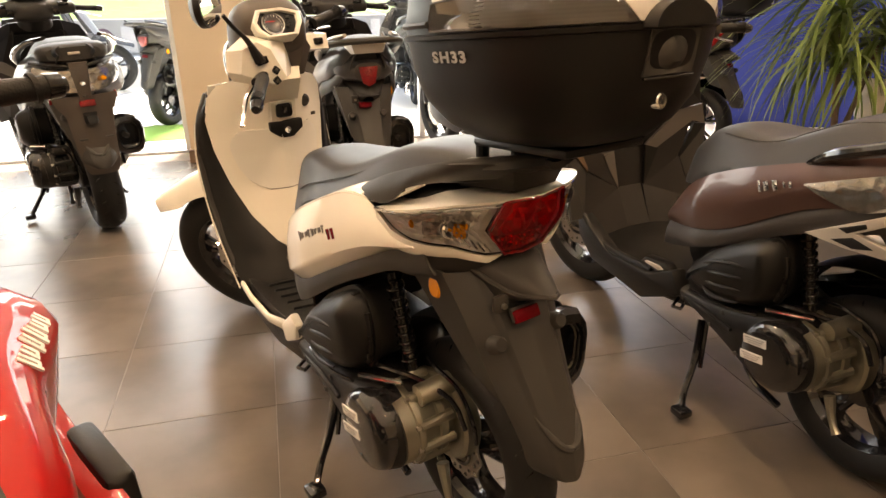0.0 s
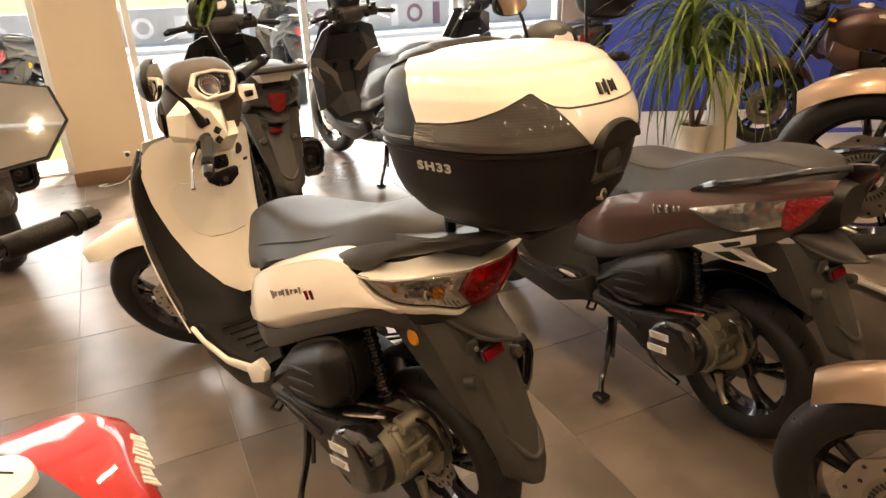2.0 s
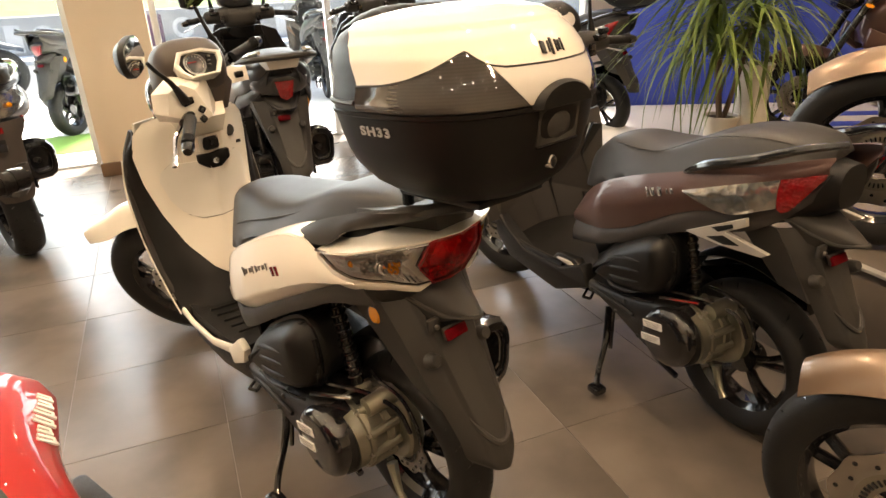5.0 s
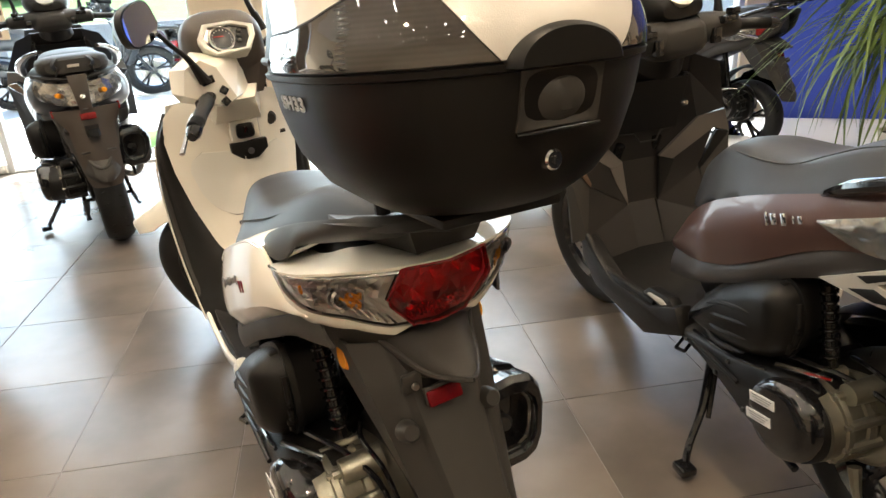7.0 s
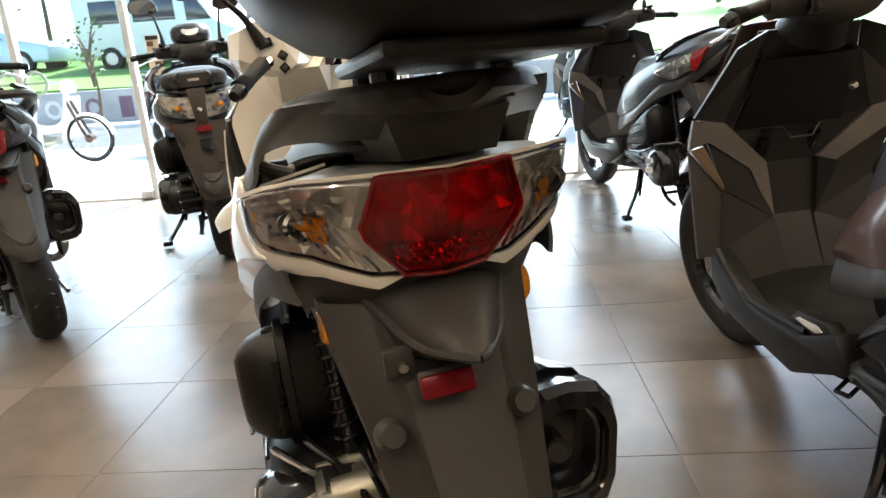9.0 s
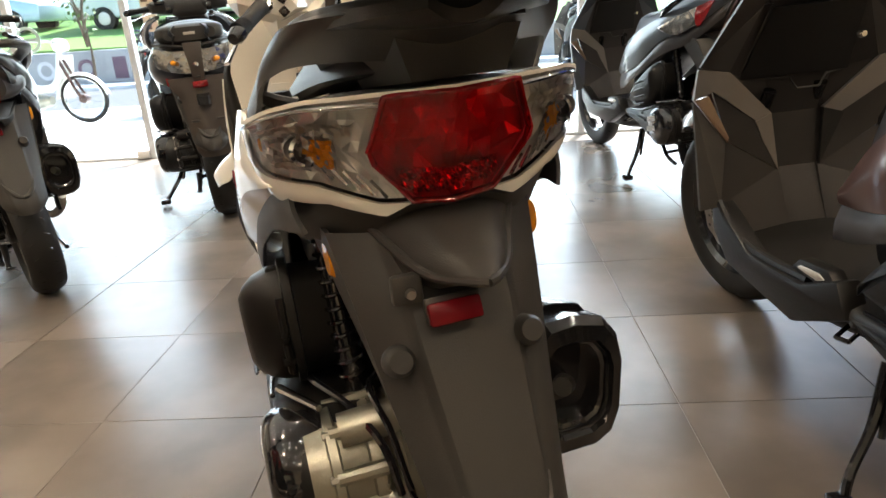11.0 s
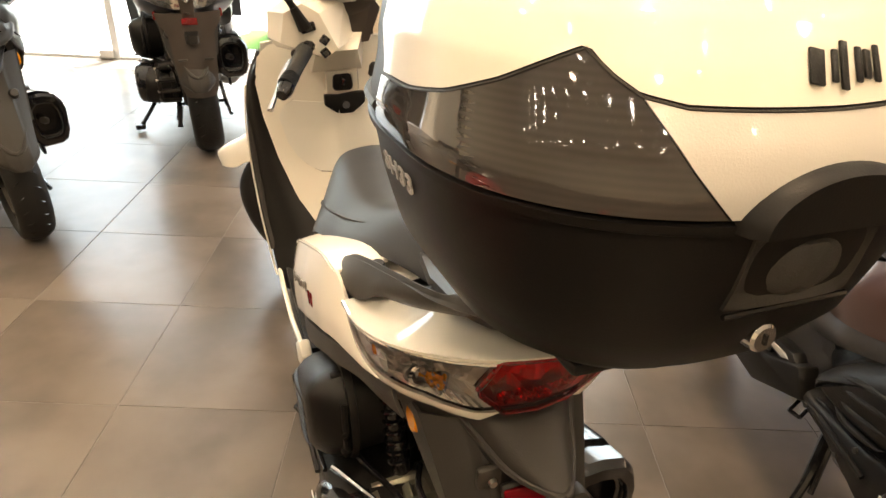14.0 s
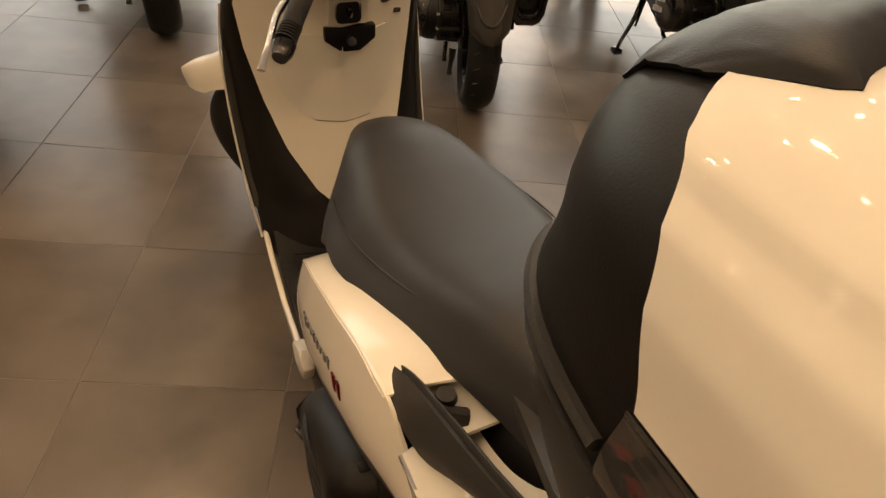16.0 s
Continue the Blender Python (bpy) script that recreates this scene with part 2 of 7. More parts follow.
def curve(points, n):
    """n points along a smooth line through the given ones."""
    p = [Vector(q) for q in points]
    if len(p) == 2:
        return [p[0].lerp(p[1], i / (n - 1)) for i in range(n)]
    e = [2 * p[0] - p[1]] + p + [2 * p[-1] - p[-2]]
    d = [0]
    for a, b in zip(p, p[1:]):
        d.append(d[-1] + max((b - a).length, 1e-6))
    out = []
    for i in range(n):
        s = d[-1] * i / (n - 1)
        k = max(j for j in range(len(p) - 1) if d[j] <= s + 1e-9)
        u = min(1, (s - d[k]) / (d[k + 1] - d[k]))
        a, b, c, f = e[k:k + 4]
        out.append(0.5 * (2 * b + (c - a) * u + (2 * a - 5 * b + 4 * c - f) * u * u + (3 * b - a - 3 * c + f) * u ** 3))
    return out


def loft(sections, closed=True, caps=True):
    bm = bmesh.new()
    rows = [[bm.verts.new(p) for p in s] for s in sections]
    n = len(rows[0])
    for a, b in zip(rows, rows[1:]):
        for i in range(n if closed else n - 1):
            j = (i + 1) % n
            bm.faces.new((a[i], a[j], b[j], b[i]))
    if caps and closed:
        bm.faces.new(rows[0][::-1])
        bm.faces.new(rows[-1])
    return bm


def oval(x, hw, z0, z1, n=24, p=2.6, y=0.0, lean=0.0):
    """A rounded section across the body at x; lean: how far its top lies ahead."""
    out = []
    for i in range(n):
        a = 2 * math.pi * i / n
        c, s = math.cos(a), math.sin(a)
        v = math.copysign(abs(s) ** (2 / p), s)
        out.append((x + lean * v, y + hw * math.copysign(abs(c) ** (2 / p), c), (z0 + z1) / 2 + (z1 - z0) / 2 * v))
    return out


def body(keys, n=24, steps=28, p=2.6):
    """A body through ovals given as (x, half width, z low, z high), smoothed between them."""
    out = []
    a, b = curve([(k[0], k[1], 0) for k in keys], steps), None
    d = [0]
    for k, q in zip(keys, keys[1:]):
        d.append(d[-1] + math.dist(k, q))
    ks = [Vector((k[0], k[1], k[2])) for k in keys]
    zs = [Vector((k[3], 0, 0)) for k in keys]
    for i in range(steps):
        u = i / (steps - 1) * (len(keys) - 1)
        j = min(int(u), len(keys) - 2)
        f = u - j
        e = [max(0, j - 1), j, j + 1, min(len(keys) - 1, j + 2)]
        q = []
        for c in range(4):
            p0, p1, p2, p3 = (keys[g][c] for g in e)
            q.append(0.5 * (2 * p1 + (p2 - p0) * f + (2 * p0 - 5 * p1 + 4 * p2 - p3) * f * f + (3 * p1 - p0 - 3 * p2 + p3) * f ** 3))
        out.append(oval(q[0], max(0.002, q[1]), q[2], max(q[2] + 0.004, q[3]), n, p))
    return loft(out)


def tube(points, r, n=10, steps=0, flat=1.0):
    """A rod along a line; r: one radius or one at each end and between; flat: height over width of its section."""
    p = curve(points, steps) if steps else [Vector(q) for q in points]
    rs = [r] * len(p) if not isinstance(r, (list, tuple)) else [np.interp(i / (len(p) - 1), np.linspace(0, 1, len(r)), r) for i in range(len(p))]
    secs = []
    up = Vector((0, 0, 1))
    for i, q in enumerate(p):
        t = (p[min(i + 1, len(p) - 1)] - p[max(i - 1, 0)]).normalized()
        side = t.cross(up)
        if side.length < 0.05:
            side = t.cross(Vector((0, 1, 0)))
        side.normalize()
        top = side.cross(t)
        secs.append([q + side * math.cos(2 * math.pi * k / n) * rs[i] + top * math.sin(2 * math.pi * k / n) * rs[i] * flat for k in range(n)])
    return loft(secs)


def lathe(profile, n=40, closed=False):
    """Turns (radius, along) pairs round the y axis."""
    secs = []
    for i in range(n):
        a = 2 * math.pi * i / n
        secs.append([(r * math.cos(a), h, r * math.sin(a)) for r, h in profile])
    bm = bmesh.new()
    rows = [[bm.verts.new(p) for p in s] for s in secs]
    m = len(profile)
    for i in range(n):
        a, b = rows[i], rows[(i + 1) % n]
        for j in range(m if closed else m - 1):
            k = (j + 1) % m
            bm.faces.new((a[j], b[j], b[k], a[k]))
    bmesh.ops.remove_doubles(bm, verts=bm.verts, dist=1e-5)
    return bm


def block(c, s, bevel=0.004, m=None):
    bm = bmesh.new()
    bmesh.ops.create_cube(bm, size=1, matrix=Matrix.Translation(c) @ Matrix.Diagonal((*s, 1)))
    if bevel:
        bmesh.ops.bevel(bm, geom=bm.edges[:], offset=bevel, segments=2, profile=0.5, affect="EDGES")
    return moved(bm, m) if m else bm


def prism(outline, y0, y1, bevel=0.004, segments=2):
    """A plate with an outline in x and z, from y0 to y1."""
    bm = bmesh.new()
    a = [bm.verts.new((x, y0, z)) for x, z in outline]
    b = [bm.verts.new((x, y1, z)) for x, z in outline]
    bm.faces.new(a)
    bm.faces.new(b[::-1])
    n = len(a)
    for i in range(n):
        bm.faces.new((a[i], b[i], b[(i + 1) % n], a[(i + 1) % n]))
    bmesh.ops.recalc_face_normals(bm, faces=bm.faces)
    if bevel:
        bmesh.ops.bevel(bm, geom=bm.edges[:], offset=bevel, segments=segments, profile=0.5, affect="EDGES")
    return bm


def sheet(fun, nu, nv, th=0.004):
    """A thin shell over fun(u, v), u and v from 0 to 1; its thickness goes against the given side."""
    bm = bmesh.new()
    rows = [[bm.verts.new(fun(i / nu, j / nv)) for j in range(nv + 1)] for i in range(nu + 1)]
    for i in range(nu):
        for j in range(nv):
            bm.faces.new((rows[i][j], rows[i + 1][j], rows[i + 1][j + 1], rows[i][j + 1]))
    bmesh.ops.recalc_face_normals(bm, faces=bm.faces)
    if th:
        bmesh.ops.solidify(bm, geom=bm.faces[:], thickness=th)
    return bm


def between(top, low, side, nu=28, nv=8, th=0.006, swell=0.0):
    """A panel between two lines of (x, z), lying on the body side y = side(x, z), with an outward swell."""
    a, b = curve([(x, 0, z) for x, z in top], nu + 1), curve([(x, 0, z) for x, z in low], nu + 1)

    def f(u, v):
        q = a[round(u * nu)].lerp(b[round(v * 0) + round(u * nu)], v)
        return (q.x, side(q.x, q.z) + swell * math.sin(math.pi * v), q.z)

    return sheet(f, nu, nv, th)


def hull(points):
    """The smallest faceted solid round the given points."""
    bm = bmesh.new()
    for p in points:
        bm.verts.new(p)
    bmesh.ops.convex_hull(bm, input=bm.verts[:])
    return bm


def pad(outline, levels, n=64):
    """A cushion-like plate: a smooth closed outline in x and z, set in by some way at each y level."""
    pts = curve([(x, 0, z) for x, z in list(outline) + [outline[0]]], n + 1)[:-1]
    turn = sum(a.x * b.z - b.x * a.z for a, b in zip(pts, pts[1:] + pts[:1]))
    out = []
    for y, inset in levels:
        ring = []
        for i, p in enumerate(pts):
            t = (pts[(i + 1) % n] - pts[i - 1]).normalized()
            nrm = Vector((t.z, 0, -t.x)) * (1 if turn > 0 else -1)
            ring.append((p.x - nrm.x * inset, y, p.z - nrm.z * inset))
        out.append(ring)
    return loft(out)


def lerp(x, pairs):
    return float(np.interp(x, [p[0] for p in pairs], [p[1] for p in pairs]))


# ---- the room ----
WIN_Y = 5.65
X0, X1, Y0, Y1 = -6.5, 6.5, -4.5, WIN_Y


def structure(name, bm, material, label):
    return tagged(part(name, bm, material), label, kind="structure")


structure("floor", block((0, 0.5, -0.0230), (13.2, 10.5, 0.05), 0), GROUT, "grey grout bed under square porcelain floor tiles")
structure("ceiling", block((0, 0.5, CEIL_Z + 0.1), (13.2, 10.6, 0.2), 0), CEIL, "plain white plaster ceiling with recessed spots")
structure("wall_south", block((0, Y0 - 0.1, CEIL_Z / 2), (13.2, 0.2, CEIL_Z), 0), CREAM, "plain cream painted back wall")
structure("wall_west", block((X0 - 0.1, 0.5, CEIL_Z / 2), (0.2, 10.2, CEIL_Z), 0), CREAM, "plain cream painted side wall")
structure("wall_east", block((X1 + 0.1, 0.5, CEIL_Z / 2), (0.2, 10.2, CEIL_Z), 0), CREAM, "plain cream painted side wall")
structure("wall_north", block((5.2, WIN_Y + 0.1, CEIL_Z / 2), (2.8, 0.2, CEIL_Z), 0), CREAM, "cream wall beside the shop window")
structure("lintel", block((-1.35, WIN_Y + 0.1, CEIL_Z - 0.2), (10.3, 0.2, 0.4), 0), CREAM, "cream lintel over the shop window")
# blue feature wall, set slantwise
BW = Matrix.Translation((3.75, 4.9, 0)) @ Matrix.Rotation(math.atan2(-0.5, 1), 4, "Z")
structure("wall_blue", block((1.55, 0.1, CEIL_Z / 2), (3.3, 0.16, CEIL_Z), 0, BW), BLUE, "saturated blue painted feature wall")
pillar = tagged(part("pillar", block((-0.44, 5.5, CEIL_Z / 2), (0.50, 0.42, CEIL_Z), 0.006), CREAM), "warm cream painted square pillar at the window", kind="structure")
tagged(part("baseboard", block((-0.44, 5.49, 0.05), (0.53, 0.45, 0.10), 0.004), SKIRT), "brown wooden skirting round the pillar", kind="structure")
sock = thing("wall_socket", pose(-0.33, 5.283, 0.19), "small white wall socket low on the pillar", "socket")
part("plate", block((0, 0, 0), (0.05, 0.01, 0.05), 0.003), STICKER, sock)
part("hole", moved(lathe([(0, -0.008), (0.016, -0.008), (0.016, 0)], 20), Matrix.Identity(4)), GREY, sock)
cable = thing("cable", pose(0, 0, 0), "thin white cable lying on the floor by the pillar", "cable")
part("cord", tube([(-0.28, 5.24, 0.09), (-0.33, 5.22, 0.06), (-0.4, 5.2, 0.012), (-0.5, 5.17, 0.006), (-0.56, 5.2, 0.006), (-0.5, 5.23, 0.006)], 0.004, 6, 24), STICKER, cable)

# shop window: glass between slim posts, with a low sill rail
window = thing("window_1", pose(0, WIN_Y, 0), "full-height shop window with white aluminium posts", "window", kind="structure")
POSTS = [-6.4, -4.4, -3.2, -2.27, -0.74, -0.14, 1.2, 2.6, 3.75]
for x in POSTS:
    part("post", block((x, 0.02, CEIL_Z / 2), (0.05, 0.06, CEIL_Z), 0.004), FRAMEWHITE, window)
for a, b in zip(POSTS, POSTS[1:]):
    if b - a < 0.7:
        continue
    part("sill", block(((a + b) / 2, 0.02, 0.012), (b - a - 0.05, 0.05, 0.024), 0.003), FRAMEWHITE, window)
    pane = part("pane", block(((a + b) / 2, 0.02, CEIL_Z / 2 - 0.15), (b - a - 0.05, 0.012, CEIL_Z - 0.36), 0), GLASS, window)
    pane.visible_shadow = False
for x in (-3.13, -2.34):
    part("clamp", block((x, -0.015, 0.045), (0.10, 0.05, 0.06), 0.005), PLINTH, window)

# floor tiles, half a metre square, with open joints
TILE_BM = block((0, 0, -0.006), (0.4980, 0.4980, 0.012), 0.0008)
tile_mesh = bpy.data.meshes.new("tile")
TILE_BM.to_mesh(tile_mesh)
TILE_BM.free()
tile_mesh.materials.append(TILE)
floor = bpy.data.objects["floor"]
for i in range(-11, 12):
    for j in range(-6, 11):
        if (i < -8 or i > 9) and j < 2:
            continue
        t = new("tile", tile_mesh)
        t.parent = floor
        t.location = (-1.15 + 0.25 + 0.5 * i, 2.875 + 0.25 + 0.5 * (j - 6), 0.004 + 0.0006 * ((i * 7 + j * 3) % 3) - 0.0006)

SPOTGLOW = mat("spot_glow", (1.0, 0.85, 0.65), 0.5, emit=12.0, vary=0.0)
for x, y in SPOTS:
    sp = thing("ceiling_spot", pose(x, y, CEIL_Z), "round recessed warm ceiling spot", "ceiling light", "ceiling spots")
    part("ring", moved(lathe([(0.045, 0.0), (0.06, 0.0), (0.06, 0.008), (0.045, 0.008)], 20, True), Matrix.Rotation(radians(-90), 4, "X")), FRAMEWHITE, sp)
    part("diffuser", moved(lathe([(0, 0.004), (0.045, 0.004), (0.045, 0.001)], 20), Matrix.Rotation(radians(-90), 4, "X")), SPOTGLOW, sp)

LEDGLOW = mat("led_glow", (1.0, 0.90, 0.74), 0.5, emit=42.0, vary=0.0)
for y in (-2.2, -1.25, -0.3, 0.3, 1.5, 2.1, 2.7, 3.3, 3.9, 4.5, 5.1):
    rail = thing("light_rail", pose(-0.9, y, CEIL_Z), "thin white ceiling rail with a row of small spots", "ceiling light", "ceiling rails")
    part("rail_bar", block((0, 0, -0.012), (8.0, 0.035, 0.022), 0.004), FRAMEWHITE, rail)
    for k in range(14):
        part("led", moved(lathe([(0, 0.026), (0.016, 0.026), (0.022, 0.020), (0.022, 0.01)], 10), Matrix.Translation((-3.9 + 0.6 * k, 0, 0)) @ Matrix.Rotation(radians(-90), 4, "X")), LEDGLOW, rail)


# ---- scooters ----
def wheel(parent, x, z, r, w, rim, spokes=5, disc=0.0, steer=None, rim_mat=None, rad=0.012, y=0.0):
    """A tyre with cut grooves on a cast rim; disc: the brake disc's radius, on the left side."""
    at = Matrix.Translation((x, y, z))
    m = steer @ at if steer else at
    h = w / 2
    prof = [(rim - 0.012, -h * 0.62), (rim + 0.008, -h * 0.86), (rim + (r - rim) * 0.45, -h), (r - 0.022, -h * 0.86), (r - 0.007, -h * 0.5), (r, 0), (r - 0.007, h * 0.5), (r - 0.022, h * 0.86), (rim + (r - rim) * 0.45, h), (rim + 0.008, h * 0.86), (rim - 0.012, h * 0.62)]
    pts = curve([(a, b, 0) for a, b in prof], 25)
    tyre = part("tyre", moved(lathe([(p.x, p.y) for p in pts], 56), m), RUBBER, parent, sharp=50)
    grooves = []
    n = 26
    for k in range(n):
        for s in (-1, 1):
            a0 = 2 * math.pi * (k + (0.5 if s > 0 else 0)) / n
            line = []
            for q in range(5):
                f = q / 4
                a = a0 + 0.12 * f
                yy = s * h * (0.12 + 0.72 * f)
                rr = float(np.interp(abs(yy) / h, [0, 0.5, 0.86, 1], [r, r - 0.007, r - 0.022, r - 0.05])) - 0.0005
                line.append((rr * math.cos(a), yy, rr * math.sin(a)))
            grooves.append(tube(line, [0.001, 0.0026, 0.001], 4))
    g = joined(*grooves)
    tagged(part("tread_groove", moved(g, m), GLOSSBLACK, tyre), kind="stuff")
    rim_mat = rim_mat or GLOSSBLACK
    pr = [(rim - 0.002, -h * 0.72), (rim - 0.006, -h * 0.72), (rim - 0.022, -h * 0.45), (rim - 0.026, 0), (rim - 0.022, h * 0.45), (rim - 0.006, h * 0.72), (rim - 0.002, h * 0.72)]
    ring = part("rim", moved(lathe(pr, 48), m), rim_mat, parent)
    hub = lathe([(0.0, -0.035), (0.04, -0.035), (0.045, -0.02), (0.045, 0.02), (0.04, 0.035), (0.0, 0.035)], 24)
    part("hub", moved(hub, m), rim_mat, parent)
    for k in range(spokes):
        a = 2 * math.pi * k / spokes + 0.3
        for d in (-0.16, 0.16):
            p0 = (0.036 * math.cos(a), 0.012, 0.036 * math.sin(a))
            p1 = ((rim - 0.02) * math.cos(a + d), 0.0, (rim - 0.02) * math.sin(a + d))
            mid = (0.55 * rim * math.cos(a + d * 0.6), 0.014, 0.55 * rim * math.sin(a + d * 0.6))
            part("spoke", moved(tube([p0, mid, p1], [0.014, rad, rad], 8, 7), m), rim_mat, parent)
    if disc:
        outer = []
        dm = bmesh.new()
        n = 60
        rings = [[], [], [], []]
        for i in range(n):
            a = 2 * math.pi * i / n
            ro = disc + 0.004 * math.cos(a * 10)
            for k, (rr, yy) in enumerate(((ro, 0.046), (disc * 0.66, 0.046), (disc * 0.66, 0.042), (ro, 0.042))):
                rings[k].append(dm.verts.new((rr * math.cos(a), yy, rr * math.sin(a))))
        for k in range(4):
            for i in range(n):
                dm.faces.new((rings[k][i], rings[k][(i + 1) % n], rings[(k + 1) % 4][(i + 1) % n], rings[(k + 1) % 4][i]))
        d = part("brake_disc", moved(dm, m), STEEL, parent, "drilled steel brake disc")
        holes = [moved(lathe([(0, 0.0475), (0.0055, 0.0475), (0.0055, 0.041)], 8), Matrix.Translation((disc * (0.77 if i % 2 else 0.9) * math.cos(i * math.pi / 10), 0, disc * (0.77 if i % 2 else 0.9) * math.sin(i * math.pi / 10)))) for i in range(20)]
        tagged(part("drilling", moved(joined(*holes), m), GLOSSBLACK, d), kind="stuff")
        car = lathe([(disc * 0.40, 0.046), (disc * 0.62, 0.046), (disc * 0.68, 0.045), (disc * 0.68, 0.04), (disc * 0.40, 0.04)], 30)
        part("disc_carrier", moved(car, m), ALU, parent)
        teeth = [moved(block((disc * 0.53, 0.049, 0), (disc * 0.10, 0.004, 0.0045), 0), Matrix.Rotation(2 * math.pi * i / 40, 4, "Y")) for i in range(40)]
        tagged(part("sensor_ring", moved(joined(*teeth), m), GLOSSBLACK, parent), kind="stuff")
    return tyre


def drive_unit(s, shocks=(1,), ahead=0.0, cast=ALU):
    """The engine's left side: belt case, end case, air box, spring leg, stands and right-hand silencer."""
    had = set(s.children_recursive)
    case = [(0.500, 0.385), (0.42, 0.388), (0.30, 0.402), (0.215, 0.424), (0.155, 0.441), (0.105, 0.441), (0.058, 0.425), (0.022, 0.39), (0.010, 0.345), (0.018, 0.300), (0.046, 0.264), (0.09, 0.246), (0.145, 0.246), (0.21, 0.262), (0.30, 0.298), (0.40, 0.330), (0.48, 0.345)]
    b = part("belt_case", pad(case, [(0.10, 0.004), (0.150, 0.0), (0.205, 0.0), (0.226, 0.006), (0.234, 0.014)]), BLACK, s, "", 50)
    cover = part("belt_case_cover", moved(lathe([(0, 0.258), (0.062, 0.2575), (0.078, 0.254), (0.088, 0.246), (0.0945, 0.232), (0.097, 0.212), (0.097, 0.17), (0, 0.17)], 48), Matrix.Translation((0.110, 0, 0.344))), GLOSSBLACK, s, "gloss black domed belt cover", 60)
    part("case_rib", tube([(0.47, 0.231, 0.365), (0.36, 0.236, 0.365), (0.25, 0.238, 0.352)], [0.004, 0.008, 0.006], 8, 12), BLACK, b)
    part("case_seam", tube([(0.44, 0.222, 0.388), (0.31, 0.229, 0.399), (0.24, 0.232, 0.415), (0.175, 0.232, 0.434)], 0.0045, 8, 20), GLOSSBLACK, b)
    for x, z in ((0.45, 0.36), (0.33, 0.33), (0.29, 0.385), (0.225, 0.29)):
        part("case_screw", moved(lathe([(0, 0.240), (0.006, 0.239), (0.008, 0.230)], 10), Matrix.Translation((x, 0, z))), GREY, b)
    for x, z in ((0.146, 0.377), (0.150, 0.329)):
        m = Matrix.Translation((x, 0.2592, z)) @ Matrix.Rotation(radians(11), 4, "Y")
        st = part("warning_sticker", block((0, 0, 0), (0.074, 0.002, 0.023), 0, m), STICKER, cover, "white printed warning sticker")
        for q in range(3):
            part("print_bar", block((0, 0.0012, 0.006 - 0.006 * q), (0.062 - 0.01 * q, 0.001, 0.0014), 0, m), GREY, st)
    # bare metal drum behind the belt cover, with flanges, bosses and bolts
    prof = [(0.0, 0.20), (0.088, 0.20), (0.089, 0.172), (0.095, 0.170), (0.096, 0.158), (0.089, 0.155), (0.086, 0.118), (0.092, 0.115), (0.093, 0.102), (0.086, 0.098), (0.080, 0.070), (0.066, 0.054), (0.0, 0.045)]
    end = part("end_case", moved(lathe(prof, 40), Matrix.Translation((0.090, 0, 0.344))), cast, s, "bare cast aluminium end case")
    part("gear_case", pad([(0.16, 0.41), (0.06, 0.44), (-0.005, 0.42), (-0.035, 0.35), (-0.022, 0.275), (0.03, 0.235), (0.10, 0.22), (0.16, 0.25)], [(0.035, 0.004), (0.04, 0.0), (0.072, 0.0), (0.078, 0.008)], 40), cast, s)
    for a in (35, 78, 118, 158, 192, 228, 262):
        q = radians(a)
        cx, cz = 0.090 + 0.090 * math.cos(q), 0.344 + 0.090 * math.sin(q)
        boss = part("case_boss", tube([(cx, 0.165, cz), (cx, 0.085, cz)], [0.0105, 0.013], 10), cast, end)
        part("case_bolt", moved(lathe([(0, 0.176), (0.0065, 0.175), (0.007, 0.165)], 6), Matrix.Translation((cx, 0, cz))), STEEL, boss)
    part("starter_barrel", tube([(0.035, 0.150, 0.435), (0.03, 0.07, 0.44)], [0.024, 0.026], 16), cast, s)
    part("cross_web", tube([(0.10, 0.108, 0.430), (0.04, 0.104, 0.412), (0.006, 0.10, 0.368), (0.010, 0.102, 0.305), (0.05, 0.106, 0.268)], 0.007, 8, 24), cast, end)
    part("drain_arm", tube([(0.03, 0.10, 0.235), (0.012, 0.105, 0.19), (-0.004, 0.11, 0.165), (-0.018, 0.112, 0.15)], [0.015, 0.011, 0.009, 0.012], 8), cast, s)
    part("brake_cable", tube([(0.42, 0.17, 0.44), (0.28, 0.185, 0.44), (0.16, 0.17, 0.455), (0.06, 0.13, 0.455), (-0.02, 0.10, 0.43), (-0.05, 0.09, 0.37)], 0.006, 6, 24), GLOSSBLACK, s)
    part("hose", tube([(0.10, 0.08, 0.47), (0.04, 0.1, 0.485), (-0.03, 0.09, 0.46), (-0.065, 0.08, 0.39), (-0.06, 0.07, 0.33)], 0.005, 6, 20), GLOSSBLACK, s)
    part("cable_stop", tube([(0.16, 0.22, 0.452), (0.06, 0.17, 0.462)], [0.007, 0.005], 8), CHROME, s)
    # air box: dark inner half, flange and a domed outer lid with fanned creases
    air = [(0.470, 0.445), (0.44, 0.485), (0.385, 0.538), (0.285, 0.600), (0.205, 0.636), (0.160, 0.625), (0.138, 0.575), (0.140, 0.515), (0.165, 0.462), (0.215, 0.430), (0.30, 0.410), (0.40, 0.405), (0.455, 0.420)]
    part("air_box", pad(air, [(0.085, 0.02), (0.09, 0.012), (0.172, 0.006), (0.174, -0.004), (0.186, -0.004), (0.188, 0.004)]), BLACK, s, "", 40)
    lid = part("air_box_lid", pad(air, [(0.186, 0.004), (0.206, 0.006), (0.226, 0.014), (0.242, 0.028), (0.250, 0.042)]), BLACK, s, "matt black sculpted air box lid", 50)
